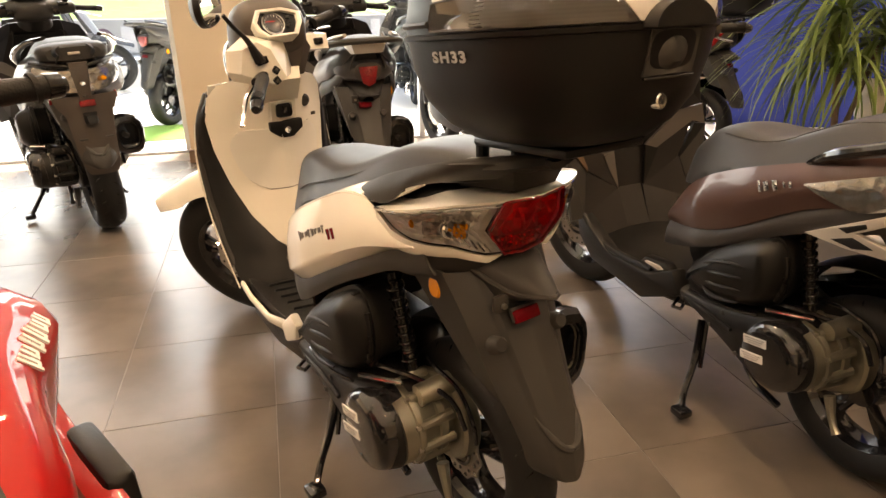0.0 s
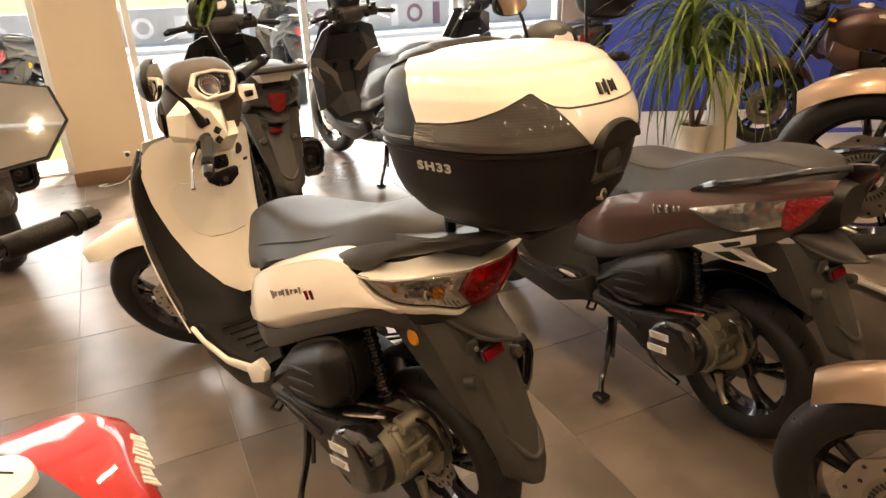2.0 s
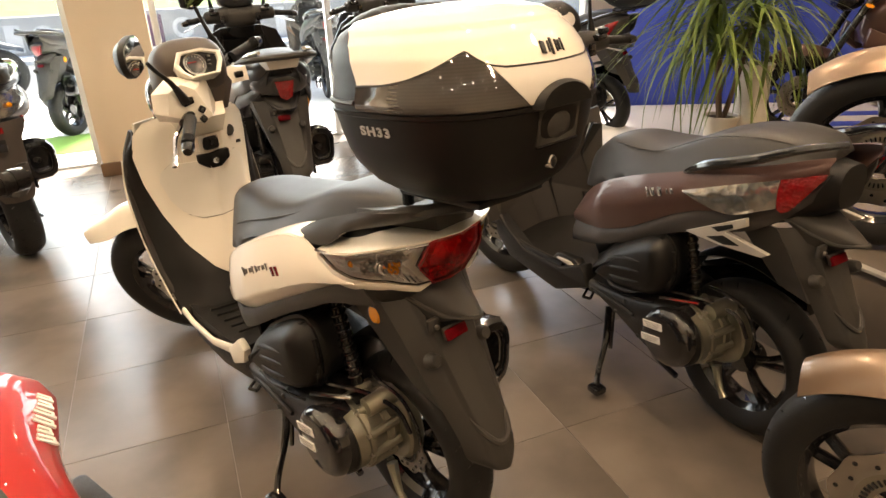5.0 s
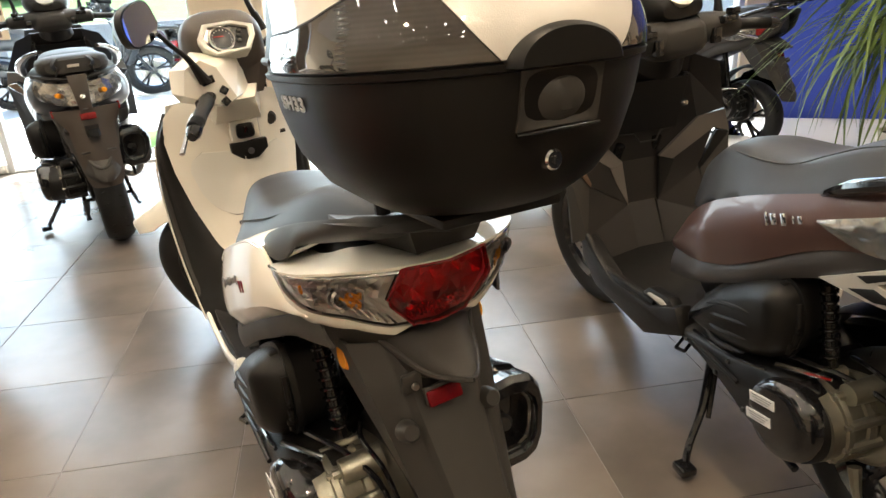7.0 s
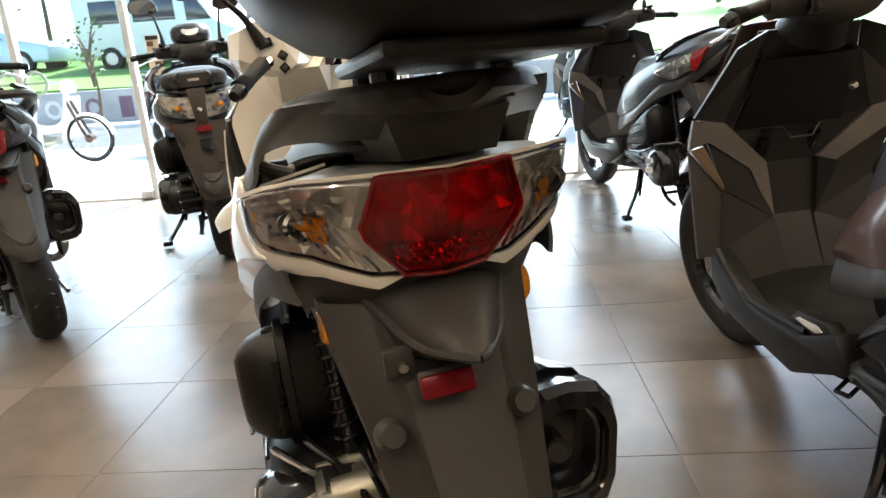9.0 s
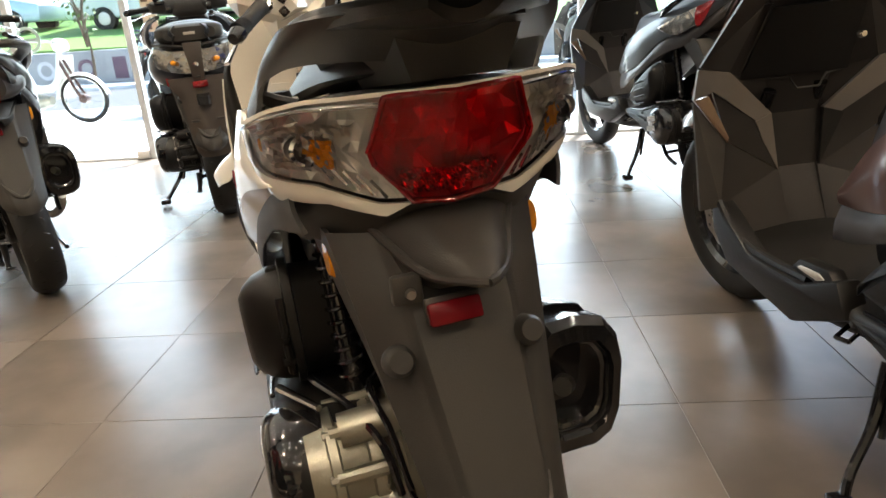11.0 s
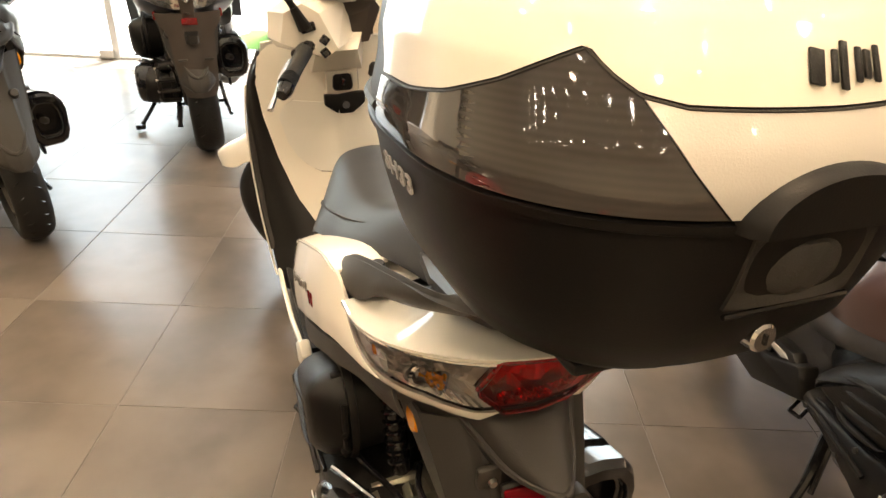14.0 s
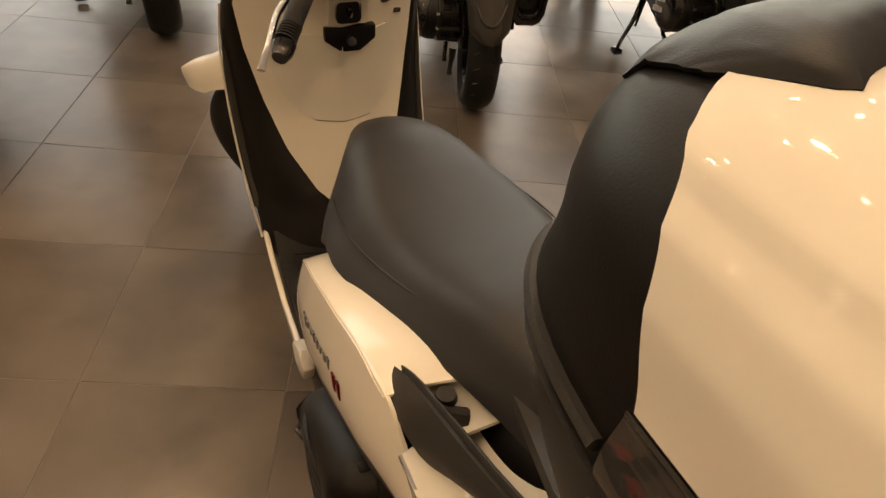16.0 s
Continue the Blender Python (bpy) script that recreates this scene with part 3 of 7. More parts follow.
    for k in range(4):
        z = 0.560 - 0.034 * k
        part("ridge", tube([(0.40 - 0.002 * k, 0.236, 0.492 - 0.012 * k), (0.33, 0.247, z - 0.030), (0.26 - 0.01 * k, 0.250, z - 0.010), (0.20 + 0.008 * k, 0.246, z - 0.004)], [0.002, 0.007, 0.006, 0.001], 8, 16), BLACK, lid)
    part("lid_flange", tube([(0.150, 0.192, 0.600), (0.142, 0.194, 0.56), (0.142, 0.194, 0.52), (0.16, 0.194, 0.475)], 0.007, 8, 14), BLACK, lid)
    for x, z in ((0.19, 0.628), (0.15, 0.50), (0.42, 0.418)):
        part("lid_clip", block((x, 0.195, z), (0.016, 0.02, 0.016), 0.004), BLACK, lid)
    # engine block and inner mudguard
    part("engine_block", body([(0.62, 0.06, 0.30, 0.42), (0.52, 0.11, 0.24, 0.46), (0.35, 0.12, 0.22, 0.46), (0.2, 0.09, 0.25, 0.42)], steps=12), BLACK, s)
    part("inner_mudguard", sheet(lambda u, v: ((0.0 + 0.315 * math.cos(radians(20 + 92 * u))), -0.075 + 0.15 * v, 0.275 + 0.315 * math.sin(radians(20 + 92 * u)) + 0.012 * math.sin(math.pi * v)), 16, 4, 0.004), BLACK, s)
    for side in shocks:
        y = 0.115 * side
        sh = part("spring_leg", tube([(0.175, y, 0.71), (0.114, y * 0.92, 0.385)], 0.0165, 12), GLOSSBLACK, s)
        turns = 11
        coil = [(0.171 - 0.042 * i / (turns * 10) + 0.019 * math.sin(2 * math.pi * i / 10), y * (1 - 0.05 * i / (turns * 10)) + 0.019 * math.cos(2 * math.pi * i / 10), 0.69 - 0.225 * i / (turns * 10)) for i in range(turns * 10 + 1)]
        part("spring", tube(coil, 0.0032, 6), GLOSSBLACK, sh)
        part("spring_eye", moved(lathe([(0, -0.018), (0.022, -0.018), (0.022, 0.018), (0, 0.018)], 16), Matrix.Translation((0.113, y * 0.92, 0.378))), GLOSSBLACK, sh)
        part("mount_bolt", moved(lathe([(0, 0.03), (0.009, 0.03), (0.009, -0.02)], 8), Matrix.Translation((0.113, y * 0.92, 0.378))), CHROME, sh)
        part("lower_bracket", prism([(0.13, 0.385), (0.095, 0.385), (0.085, 0.30), (0.14, 0.30)], y + 0.012 * side, y + 0.024 * side, 0.003), cast, s)
    # stands
    st = part("side_stand", tube([(0.44, 0.16, 0.27), (0.40, 0.21, 0.16), (0.37, 0.265, 0.08), (0.345, 0.29, 0.05)], [0.014, 0.012, 0.010, 0.010], 8, 12), GLOSSBLACK, s)
    part("stand_foot", block((0.335, 0.30, 0.042), (0.05, 0.045, 0.025), 0.006), GLOSSBLACK, st)
    part("stand_spring", tube([(0.43, 0.15, 0.28), (0.385, 0.2, 0.14)], 0.007, 6), GLOSSBLACK, st)
    part("centre_stand", joined(tube([(0.36, 0.10, 0.24), (0.27, 0.11, 0.15), (0.16, 0.12, 0.125)], 0.010, 8, 8), tube([(0.36, -0.10, 0.24), (0.27, -0.11, 0.15), (0.16, -0.12, 0.125)], 0.010, 8, 8), tube([(0.28, -0.11, 0.16), (0.28, 0.11, 0.16)], 0.009, 8)), GLOSSBLACK, s)
    for y in (1, -1):
        peg = part("passenger_peg", joined(tube([(0.53, 0.17 * y, 0.325), (0.475, 0.25 * y, 0.322)], 0.005, 6), tube([(0.505, 0.16 * y, 0.325), (0.45, 0.24 * y, 0.322)], 0.005, 6), tube([(0.475, 0.25 * y, 0.322), (0.45, 0.24 * y, 0.322)], 0.005, 6)), GLOSSBLACK, s)
    # silencer on the right
    def ring(x, y, z, a, b):
        shape = [(-1, 0.5), (-0.92, 0.75), (-0.55, 1), (0.0, 1.03), (0.6, 0.92), (0.9, 0.62), (1.0, 0.3), (0.92, -0.5), (0.72, -0.85), (0.35, -1), (-0.5, -1), (-0.85, -0.75), (-0.98, -0.35)]
        return [(x, y + 0.103 - 0.8 * a * p, z + 0.048 * min(1, (0.38 - x) / 0.3) + b * q) for p, q in shape]
    mu = part("silencer", loft([ring(0.38, -0.19, 0.30, 0.03, 0.03), ring(0.28, -0.215, 0.36, 0.06, 0.06), ring(0.1, -0.235, 0.40, 0.075, 0.082), ring(-0.055, -0.25, 0.435, 0.080, 0.092)]), GLOSSBLACK, s, "black silencer with angular end cap", sharp=25)
    part("end_cap", loft([ring(-0.05, -0.25, 0.435, 0.084, 0.096), ring(-0.085, -0.252, 0.44, 0.086, 0.098), ring(-0.098, -0.252, 0.44, 0.078, 0.090), ring(-0.100, -0.252, 0.44, 0.062, 0.070), ring(-0.085, -0.252, 0.44, 0.055, 0.062), ring(-0.082, -0.252, 0.44, 0.050, 0.057), ring(-0.045, -0.252, 0.44, 0.042, 0.05)], caps=False), GLOSSBLACK, mu, sharp=25)
    part("end_plate", loft([ring(-0.048, -0.252, 0.44, 0.046, 0.054), ring(-0.044, -0.252, 0.44, 0.02, 0.02)]), BLACK, mu)
    part("inner_ring", tube([Vector(q) for q in ring(-0.090, -0.252, 0.44, 0.058, 0.066)] + [Vector(ring(-0.090, -0.252, 0.44, 0.058, 0.066)[0])], 0.003, 6), BLACK, mu)
    part("tail_pipe", tube([(-0.05, -0.145, 0.475), (-0.075, -0.142, 0.485), (-0.088, -0.130, 0.492)], 0.013, 12), GREY, mu)
    part("heat_shield", loft([ring(0.16, -0.226, 0.415, 0.066, 0.066), ring(0.05, -0.238, 0.435, 0.072, 0.082), ring(-0.04, -0.248, 0.450, 0.076, 0.088)]), GLOSSBLACK, mu, sharp=25)
    part("exhaust_pipe", tube([(0.55, -0.05, 0.25), (0.50, -0.14, 0.20), (0.42, -0.18, 0.24), (0.36, -0.19, 0.30)], 0.018, 10, 14), STEEL, s)
    for ob in set(s.children_recursive) - had if ahead else ():
        ob.data.transform(Matrix.Translation((ahead, 0, 0)))


def handlebar(s, steer, cover, mirrors=(1, -1), low_mirror=0.0, turn=0, blocks=True):
    def P(name, bm, material, parent=s, label=""):
        return part(name, moved(bm, steer), material, parent, label)
    arms = [] if not blocks else [loft([oval_at((0.965, 0.06 * y, 1.005), 0.05, 0.05), oval_at((0.955, 0.14 * y, 1.005), 0.045, 0.042), oval_at((0.94, 0.195 * y, 1.0), 0.034, 0.034), oval_at((0.937, 0.205 * y, 1.0), 0.02, 0.02)]) for y in (1, -1)]
    cv = P("handlebar_cover", joined(
        body([(0.905, 0.05, 0.965, 1.02), (0.925, 0.085, 0.945, 1.04), (0.97, 0.10, 0.93, 1.055), (1.04, 0.085, 0.94, 1.06), (1.10, 0.05, 0.97, 1.05)], steps=14, p=3.4) if blocks else tube([(0.96, -0.20, 0.995), (0.975, 0.0, 0.99), (0.96, 0.20, 0.995)], 0.016, 10), *arms), cover if blocks else GLOSSBLACK)
    for y in (1, -1):
        g = P("grip", tube([(0.945, 0.185 * y, 1.0), (0.925, 0.255 * y, 0.992), (0.91, 0.305 * y, 0.985)], [0.018, 0.0165, 0.0165], 14, 10), GRIP)
        P("bar_end", tube([(0.91, 0.305 * y, 0.985), (0.905, 0.322 * y, 0.982), (0.902, 0.334 * y, 0.981)], [0.018, 0.017, 0.012], 14), GLOSSBLACK, g, "gloss black bar end weight")
        for q in range(6):
            P("grip_rib", tube([(0.9195 - 0.0018 * q, (0.272 + 0.006 * q) * y, 0.9905), (0.9188 - 0.0018 * q, (0.2745 + 0.006 * q) * y, 0.990)], 0.0176, 14), GRIP, g)
        P("brake_lever", tube([(0.985, 0.175 * y, 0.985), (0.99, 0.23 * y, 0.97), (0.98, 0.28 * y, 0.95), (0.97, 0.325 * y, 0.935)], [0.009, 0.008, 0.006, 0.008], 8, 14, 0.6), CHROME)
        if blocks:
            sw = P("switch_block", block((0.908, 0.145 * y, 1.024), (0.03, 0.05, 0.022), 0.004), GLOSSBLACK, cv)
            P("switch", block((0.897, 0.148 * y, 1.028), (0.014, 0.018, 0.012), 0.003), GREY, sw)
            P("switch_lower", block((0.913, 0.105 * y, 0.985), (0.02, 0.03, 0.045), 0.004), GLOSSBLACK, cv)
        if y in mirrors:
            st = P("mirror_stalk", tube([(0.955, 0.15 * y, 1.04), (0.965, 0.155 * y, 1.10), (0.978, 0.17 * y, 1.20 - low_mirror), (0.985, 0.18 * y, 1.235 - low_mirror)], [0.012, 0.008, 0.006, 0.006], 8, 16), BLACK)
            P("mirror_boot", tube([(0.955, 0.15 * y, 1.035), (0.96, 0.155 * y, 1.085)], [0.016, 0.009], 10), BLACK, st)
            shape = [(-0.07, -0.025), (-0.055, 0.03), (0.0, 0.048), (0.06, 0.04), (0.078, 0.0), (0.055, -0.038), (-0.03, -0.048)]
            back = [(0, p * y, q) for p, q in shape]
            mm = Matrix.Translation((0.985, 0.215 * y, 1.275 - low_mirror)) @ Matrix.Rotation(radians((turn - 4) * y), 4, "Z") @ Matrix.Rotation(radians(-8), 4, "Y")
            pc = curve([(0, p[1], p[2]) for p in back + [back[0]]], 29)[:-1]
            hd = loft([[(0.0 - 0.004, p.y, p.z) for p in pc], [(0.012, p.y * 1.0, p.z) for p in pc], [(0.03, p.y * 0.75, p.z * 0.75) for p in pc], [(0.038, p.y * 0.3, p.z * 0.3) for p in pc]])
            h = P("mirror_head", moved(hd, mm), BLACK, st)
            P("mirror_glass", moved(loft([[(-0.0055, p.y * 0.93, p.z * 0.93) for p in pc], [(-0.003, p.y * 0.93, p.z * 0.93) for p in pc]]), mm), MIRROR, st)
    return cv, P


def parked(x, y, heading, lean=2.5, z=0.0, size=1.0):
    """The pose of a two-wheeler whose rear axle stands over x, y, leaning on its side stand."""
    return Matrix.Translation((x, y, z)) @ Matrix.Rotation(radians(heading), 4, "Z") @ Matrix.Translation((0, -0.85 * math.sin(radians(lean)), 0.003)) @ Matrix.Rotation(radians(-lean), 4, "X") @ Matrix.Scale(size, 4)


def oval_at(c, hx, hz, n=16):
    return [(c[0] + hx * math.cos(2 * math.pi * i / n), c[1], c[2] + hz * math.sin(2 * math.pi * i / n)) for i in range(n)]


HEAD = Vector((1.02, 0, 0.95))


def steering(deg):
    axis = Vector((-0.44, 0, 0.9)).normalized()
    return Matrix.Translation(HEAD) @ Matrix.Rotation(radians(deg), 4, axis) @ Matrix.Translation(-HEAD)


def tail_lamp_main(s):
    """A wide boat-shaped lamp that wraps round the tail: red in the middle, clear at both ends."""
    def surf(u, v, out=0.0):
        # u from -1 (right tip) to 1 (left tip), v from 0 (low) to 1 (top); squarish plan with round corners
        w = min(1.0, abs(u))
        lo = lerp(w, [(0, 0.778), (0.33, 0.787), (0.57, 0.811), (0.82, 0.817), (0.93, 0.828), (1, 0.852)])
        hi = lerp(w, [(0, 0.896), (0.33, 0.897), (0.57, 0.896), (0.72, 0.888), (0.88, 0.873), (1, 0.857)])
        a = radians(90) * w ** 1.5
        y = 0.187 * math.sin(a) ** 0.75
        x = -0.118 + 0.185 * (1 - max(0.0, math.cos(a)) ** 0.75)
        ny, nx = math.sin(a) ** 1.333, -max(0.0, math.cos(a)) ** 1.333
        z = lo + (hi - lo) * v
        x -= 0.045 * v * (1 - w) ** 0.6
        return Vector((x + nx * out, math.copysign(y + ny * out, u), z))
    def edge(v):
        return lerp(v, [(0, 0.20), (0.45, 0.365), (1.0, 0.29)])
    def skirt(u, b):
        p = surf(u, -0.02, 0.006)
        d = lerp(abs(u), [(0, 0.0), (0.22, 0.001), (0.34, 0.016), (0.55, 0.022), (0.75, 0.028), (1, 0.060)])
        return p + Vector((0.15 * d * b, math.copysign(0.02 * b * b * abs(u), -u), -d * b))
    rng = random.Random(5)
    def outward(ob):
        # lens normals must point away from the tail
        if sum(f.area * f.normal.dot(f.center - Vector((0.12, 0, 0.85))) for f in ob.data.polygons) < 0:
            ob.data.flip_normals()
        return ob
    def mirror_bowl(u0, u1, nu, nv, deep, rough):
        # a bowl of small tilted mirror facets behind the lens
        grid = {}
        for i in range(nu + 1):
            for j in range(nv + 1):
                e = 0 if i in (0, nu) or j in (0, nv) else 1
                v = j / nv
                a, b = u0(v), u1(v)
                q = -0.001 - e * (deep + rough * rng.uniform(-1, 1))
                grid[i, j] = surf(a + (b - a) * i / nu, 0.02 + 0.96 * v, q)
        bm = bmesh.new()
        vs = {k: bm.verts.new(p) for k, p in grid.items()}
        for i in range(nu):
            for j in range(nv):
                q = [vs[i, j], vs[i + 1, j], vs[i + 1, j + 1], vs[i, j + 1]]
                for f in ((q[:3], (q[0], q[2], q[3])) if (i + j) % 2 else ((q[0], q[1], q[3]), (q[1], q[2], q[3]))):
                    bm.faces.new(f)
        return bm
    lamp_ = outward(part("tail_lamp", sheet(lambda a, b: surf((2 * a - 1) * edge(b), 0.01 + 0.97 * b, 0.012 + 0.006 * math.sin(math.pi * b)), 30, 12, 0), RUBY, s, "glossy red tail light lens"))
    part("lamp_reflector", mirror_bowl(lambda v: -edge(v), edge, 14, 7, 0.016, 0.011), BOWL, lamp_, "", 1)
    def crumpled(u0, u1, v0, v1, nu, nv, deep, rough):
        rng = random.Random(int(1000 * abs(u0 + v1)))
        return sheet_grid([[surf(u0 + (u1 - u0) * i / nu, v0 + (v1 - v0) * j / nv, deep + rough * rng.uniform(-1, 1)) for j in range(nv + 1)] for i in range(nu + 1)])
    def sheet_grid(rows):
        bm = bmesh.new()
        vs = [[bm.verts.new(p) for p in r] for r in rows]
        for i in range(len(vs) - 1):
            for j in range(len(vs[0]) - 1):
                bm.faces.new((vs[i][j], vs[i + 1][j], vs[i + 1][j + 1]))
                bm.faces.new((vs[i][j], vs[i + 1][j + 1], vs[i][j + 1]))
        return bm
    part("reflector_facets", crumpled(-0.24, 0.24, 0.06, 0.30, 34, 6, -0.004, 0.004), CHROME, lamp_, "", 1)
    loop = [(-1 + k / 10, 0) for k in range(20)] + [(1, k / 8) for k in range(8)] + [(1 - k / 10, 1) for k in range(20)] + [(-1, 1 - k / 8) for k in range(9)]
    part("lens_border", tube([surf(a * edge(b), 0.01 + 0.97 * b, 0.010) for a, b in loop], 0.0032, 6), REDLENS, lamp_)
    for y in (1, -1):
        lens_ = outward(part("indicator_lens", sheet(lambda a, b: surf(y * (edge(b) + 0.006 + (1.0 - edge(b)) * a), 0.02 + 0.96 * b, 0.007 + 0.003 * math.sin(math.pi * a)), 20, 10, 0), CLEAR, lamp_, "clear indicator lens"))
        part("indicator_bowl", mirror_bowl(lambda v: y * (edge(v) + 0.006), lambda v: y * 0.995, 18, 9, 0.007, 0.005), BRIGHTBOWL, lens_, "", 1)
        part("lens_rim", tube([surf(y * (edge(0.98) + (1.0 - edge(0.98)) * k / 12), 0.92, 0.008) for k in range(13)], 0.0026, 6), CHROME, lens_)
        part("lens_rib", joined(*[tube([surf(y * (0.30 + 0.05 * k), 0.04 + 0.02 * k, 0.002), surf(y * (0.36 + 0.05 * k), 0.20 + 0.02 * k, 0.001)], 0.0022, 5) for k in range(5)]), CHROME, lens_)
        c = surf(y * 0.62, 0.42, 0.002)
        bulb = bmesh.new()
        bmesh.ops.create_uvsphere(bulb, u_segments=14, v_segments=10, radius=0.008, matrix=Matrix.Translation(surf(y * 0.60, 0.42, -0.006)))
        part("bulb", bulb, AMBER, lens_, "amber indicator bulb")
        part("bulb_socket", moved(moved(lathe([(0.013, 0), (0.017, 0.003), (0.017, 0.012), (0.013, 0.014)], 20), Matrix.Rotation(radians(90), 4, "Z")), Matrix.Translation(surf(y * 0.62, 0.42, -0.008))), CHROME, lens_)
        part("socket_plate", crumpled(y * 0.48, y * 0.76, 0.24, 0.66, 16, 7, 0.001, 0.004), REFLECTOR, lens_, "", 1)
        part("amber_film", crumpled(y * 0.49, y * 0.575, 0.24, 0.56, 7, 6, 0.002, 0.004), AMBER, lens_, "amber film beside the bulb", 1)
        part("lamp_prism", joined(crumpled(y * 0.42, y * 0.86, 0.62, 0.74, 26, 3, 0.003, 0.004), crumpled(y * 0.44, y * 0.74, 0.16, 0.26, 18, 2, 0.003, 0.004), crumpled(y * 0.605, y * 0.645, 0.26, 0.62, 3, 7, 0.004, 0.003)), SILVER, lens_, "", 1)
        part("socket_hole", moved(moved(lathe([(0, 0.0), (0.009, 0.001), (0.012, 0.005), (0.013, 0.002)], 18), Matrix.Rotation(radians(90), 4, "Z")), Matrix.Translation(surf(y * 0.63, 0.46, 0.0045))), TITAN, lens_)
        part("small_bulb", moved(lathe([(0, 0.004), (0.006, 0.003), (0.008, 0)], 12), Matrix.Translation(surf(y * 0.82, 0.52, 0.002))), AMBER, lens_)
        # white edges that frame the lamp above and below
        part("lamp_trim_low", sheet(lambda a, b: skirt(y * (0.22 + 0.78 * a), b), 34, 4, 0.004), WHITE, s)
    def under(u, b):
        p = skirt(u, 1.0)
        return p + Vector((0.012 + 0.03 * b, math.copysign(0.004 + 0.012 * b, -u) * (abs(u) > 0.1), -0.004 - 0.055 * b))
    part("tail_underside", sheet(lambda a, b: under(2 * a - 1, b), 60, 4, 0.005), GREY, s, "matt grey trim below the tail")
    part("lamp_trim_top", sheet(lambda a, b: surf(2 * a - 1, 1.02, 0.010 - 0.085 * b) + Vector((0.035 * b, 0, -0.008 * b)), 40, 6, 0.004), WHITE, s)


def rear_guard(s, material, beak=True, low=0.358, reflector=True, wide=1.0, amber=True):
    def g(u, v):
        # v: 0 at the top under the lamp, 1 at the free end; a raised middle field between two stepped flanges
        z = 0.745 - (0.745 - low) * v
        x = lerp(z, [(0.36, -0.288), (0.43, -0.272), (0.55, -0.205), (0.68, -0.135), (0.75, -0.09)])
        w = lerp(v, [(0, 0.122), (0.15, 0.112), (0.4, 0.098), (0.60, 0.086), (0.72, 0.078), (0.82, 0.073), (0.90, 0.070), (0.93, 0.066), (0.97, 0.054), (0.99, 0.046), (1, 0.040)]) * wide
        t = 2 * u - 1
        step = 0.010 * min(1, max(0, (abs(t) - 0.52) / 0.07)) * (1 - v ** 3)
        return (x + 0.04 * max(0, abs(t) - 0.55) ** 1.5 * 2.2 + 0.006 * abs(t) + 0.024 * t * t * v + step, w * t + 0.008 - 0.006 * v, z)
    gd = part("rear_mudguard", sheet(g, 48, 26, 0.006), material, s, "long matt grey rear mudguard", 28)
    for y in (1, -1):
        part("guard_flank", sheet(lambda u, v: (g(0.5 + 0.5 * y, 0.62 * v)[0] + (0.13 - 0.04 * v) * u, g(0.5 + 0.5 * y, 0.62 * v)[1] + (0.02 * (1 - v)) * u * y, g(1, 0.62 * v)[2] + 0.02 * u), 6, 10, 0.005), material, gd)
        # raised swoosh near the free end
        part("chevron", tube([g(0.5 + 0.30 * y, 0.66), g(0.5 + 0.21 * y, 0.76), g(0.5 + 0.10 * y, 0.815), g(0.5, 0.825)], [0.002, 0.007, 0.009, 0.009], 8, 14, 0.8), material, gd)
    if beak:
        def hood(u, v):
            t = 2 * u - 1
            ridge = 1 - abs(t) ** 3
            w = lerp(v, [(0, 0.098), (0.35, 0.080), (0.75, 0.066), (0.90, 0.054), (0.97, 0.040), (1, 0.028)])
            return (-0.082 - 0.136 * v ** 0.85 * (0.45 + 0.55 * ridge) + 0.03 * abs(t) ** 2, w * t + 0.002, 0.775 - 0.056 * v ** 1.25 - 0.030 * abs(t) ** 3 * (0.4 + v))
        part("guard_hood", sheet(hood, 22, 14, 0.010), material, gd, "", 30)
        for y in (1, -1):
            part("hood_rib", tube([hood(0.5 + 0.48 * y, 0.1), hood(0.5 + 0.44 * y, 0.5), hood(0.5 + 0.36 * y, 0.85), hood(0.5 + 0.15 * y, 0.98), hood(0.5, 1.0)], [0.003, 0.006, 0.006, 0.005, 0.005], 8, 18), material, gd)
    if reflector:
        part("reflector", block((0, 0, 0), (0.012, 0.058, 0.025), 0.004, Matrix.Translation((-0.162, 0.022, 0.671)) @ Matrix.Rotation(radians(27), 4, "Y")), REDPLAIN, gd, "rectangular red rear reflector")
        part("reflector_tray", block((0, 0, 0), (0.010, 0.061, 0.028), 0.003, Matrix.Translation((-0.156, 0.022, 0.673)) @ Matrix.Rotation(radians(27), 4, "Y")), material, gd)
    for y in (1, -1):
        bs = part("plate_boss", moved(moved(lathe([(0, -0.010), (0.012, -0.010), (0.016, -0.004), (0.018, 0.016)], 20), Matrix.Rotation(radians(-90), 4, "Z") @ Matrix.Identity(4)), Matrix.Translation((-0.162, 0.073 * y + 0.014, 0.628)) @ Matrix.Rotation(radians(25), 4, "Y")), material, gd)
        if y < 0:
            part("boss_slot", block((0, 0, 0), (0.003, 0.013, 0.006), 0.001, Matrix.Translation((-0.1715, 0.073 * y + 0.014, 0.624)) @ Matrix.Rotation(radians(25), 4, "Y")), BLACK, bs)
    part("screw", moved(moved(lathe([(0, -0.006), (0.005, -0.006), (0.006, 0.0)], 12), Matrix.Rotation(radians(-90), 4, "Z")), Matrix.Translation((-0.149, 0.064, 0.695))), STEEL, gd)
    part("screw_tab", block((-0.142, 0.066, 0.698), (0.012, 0.034, 0.034), 0.005), material, gd)
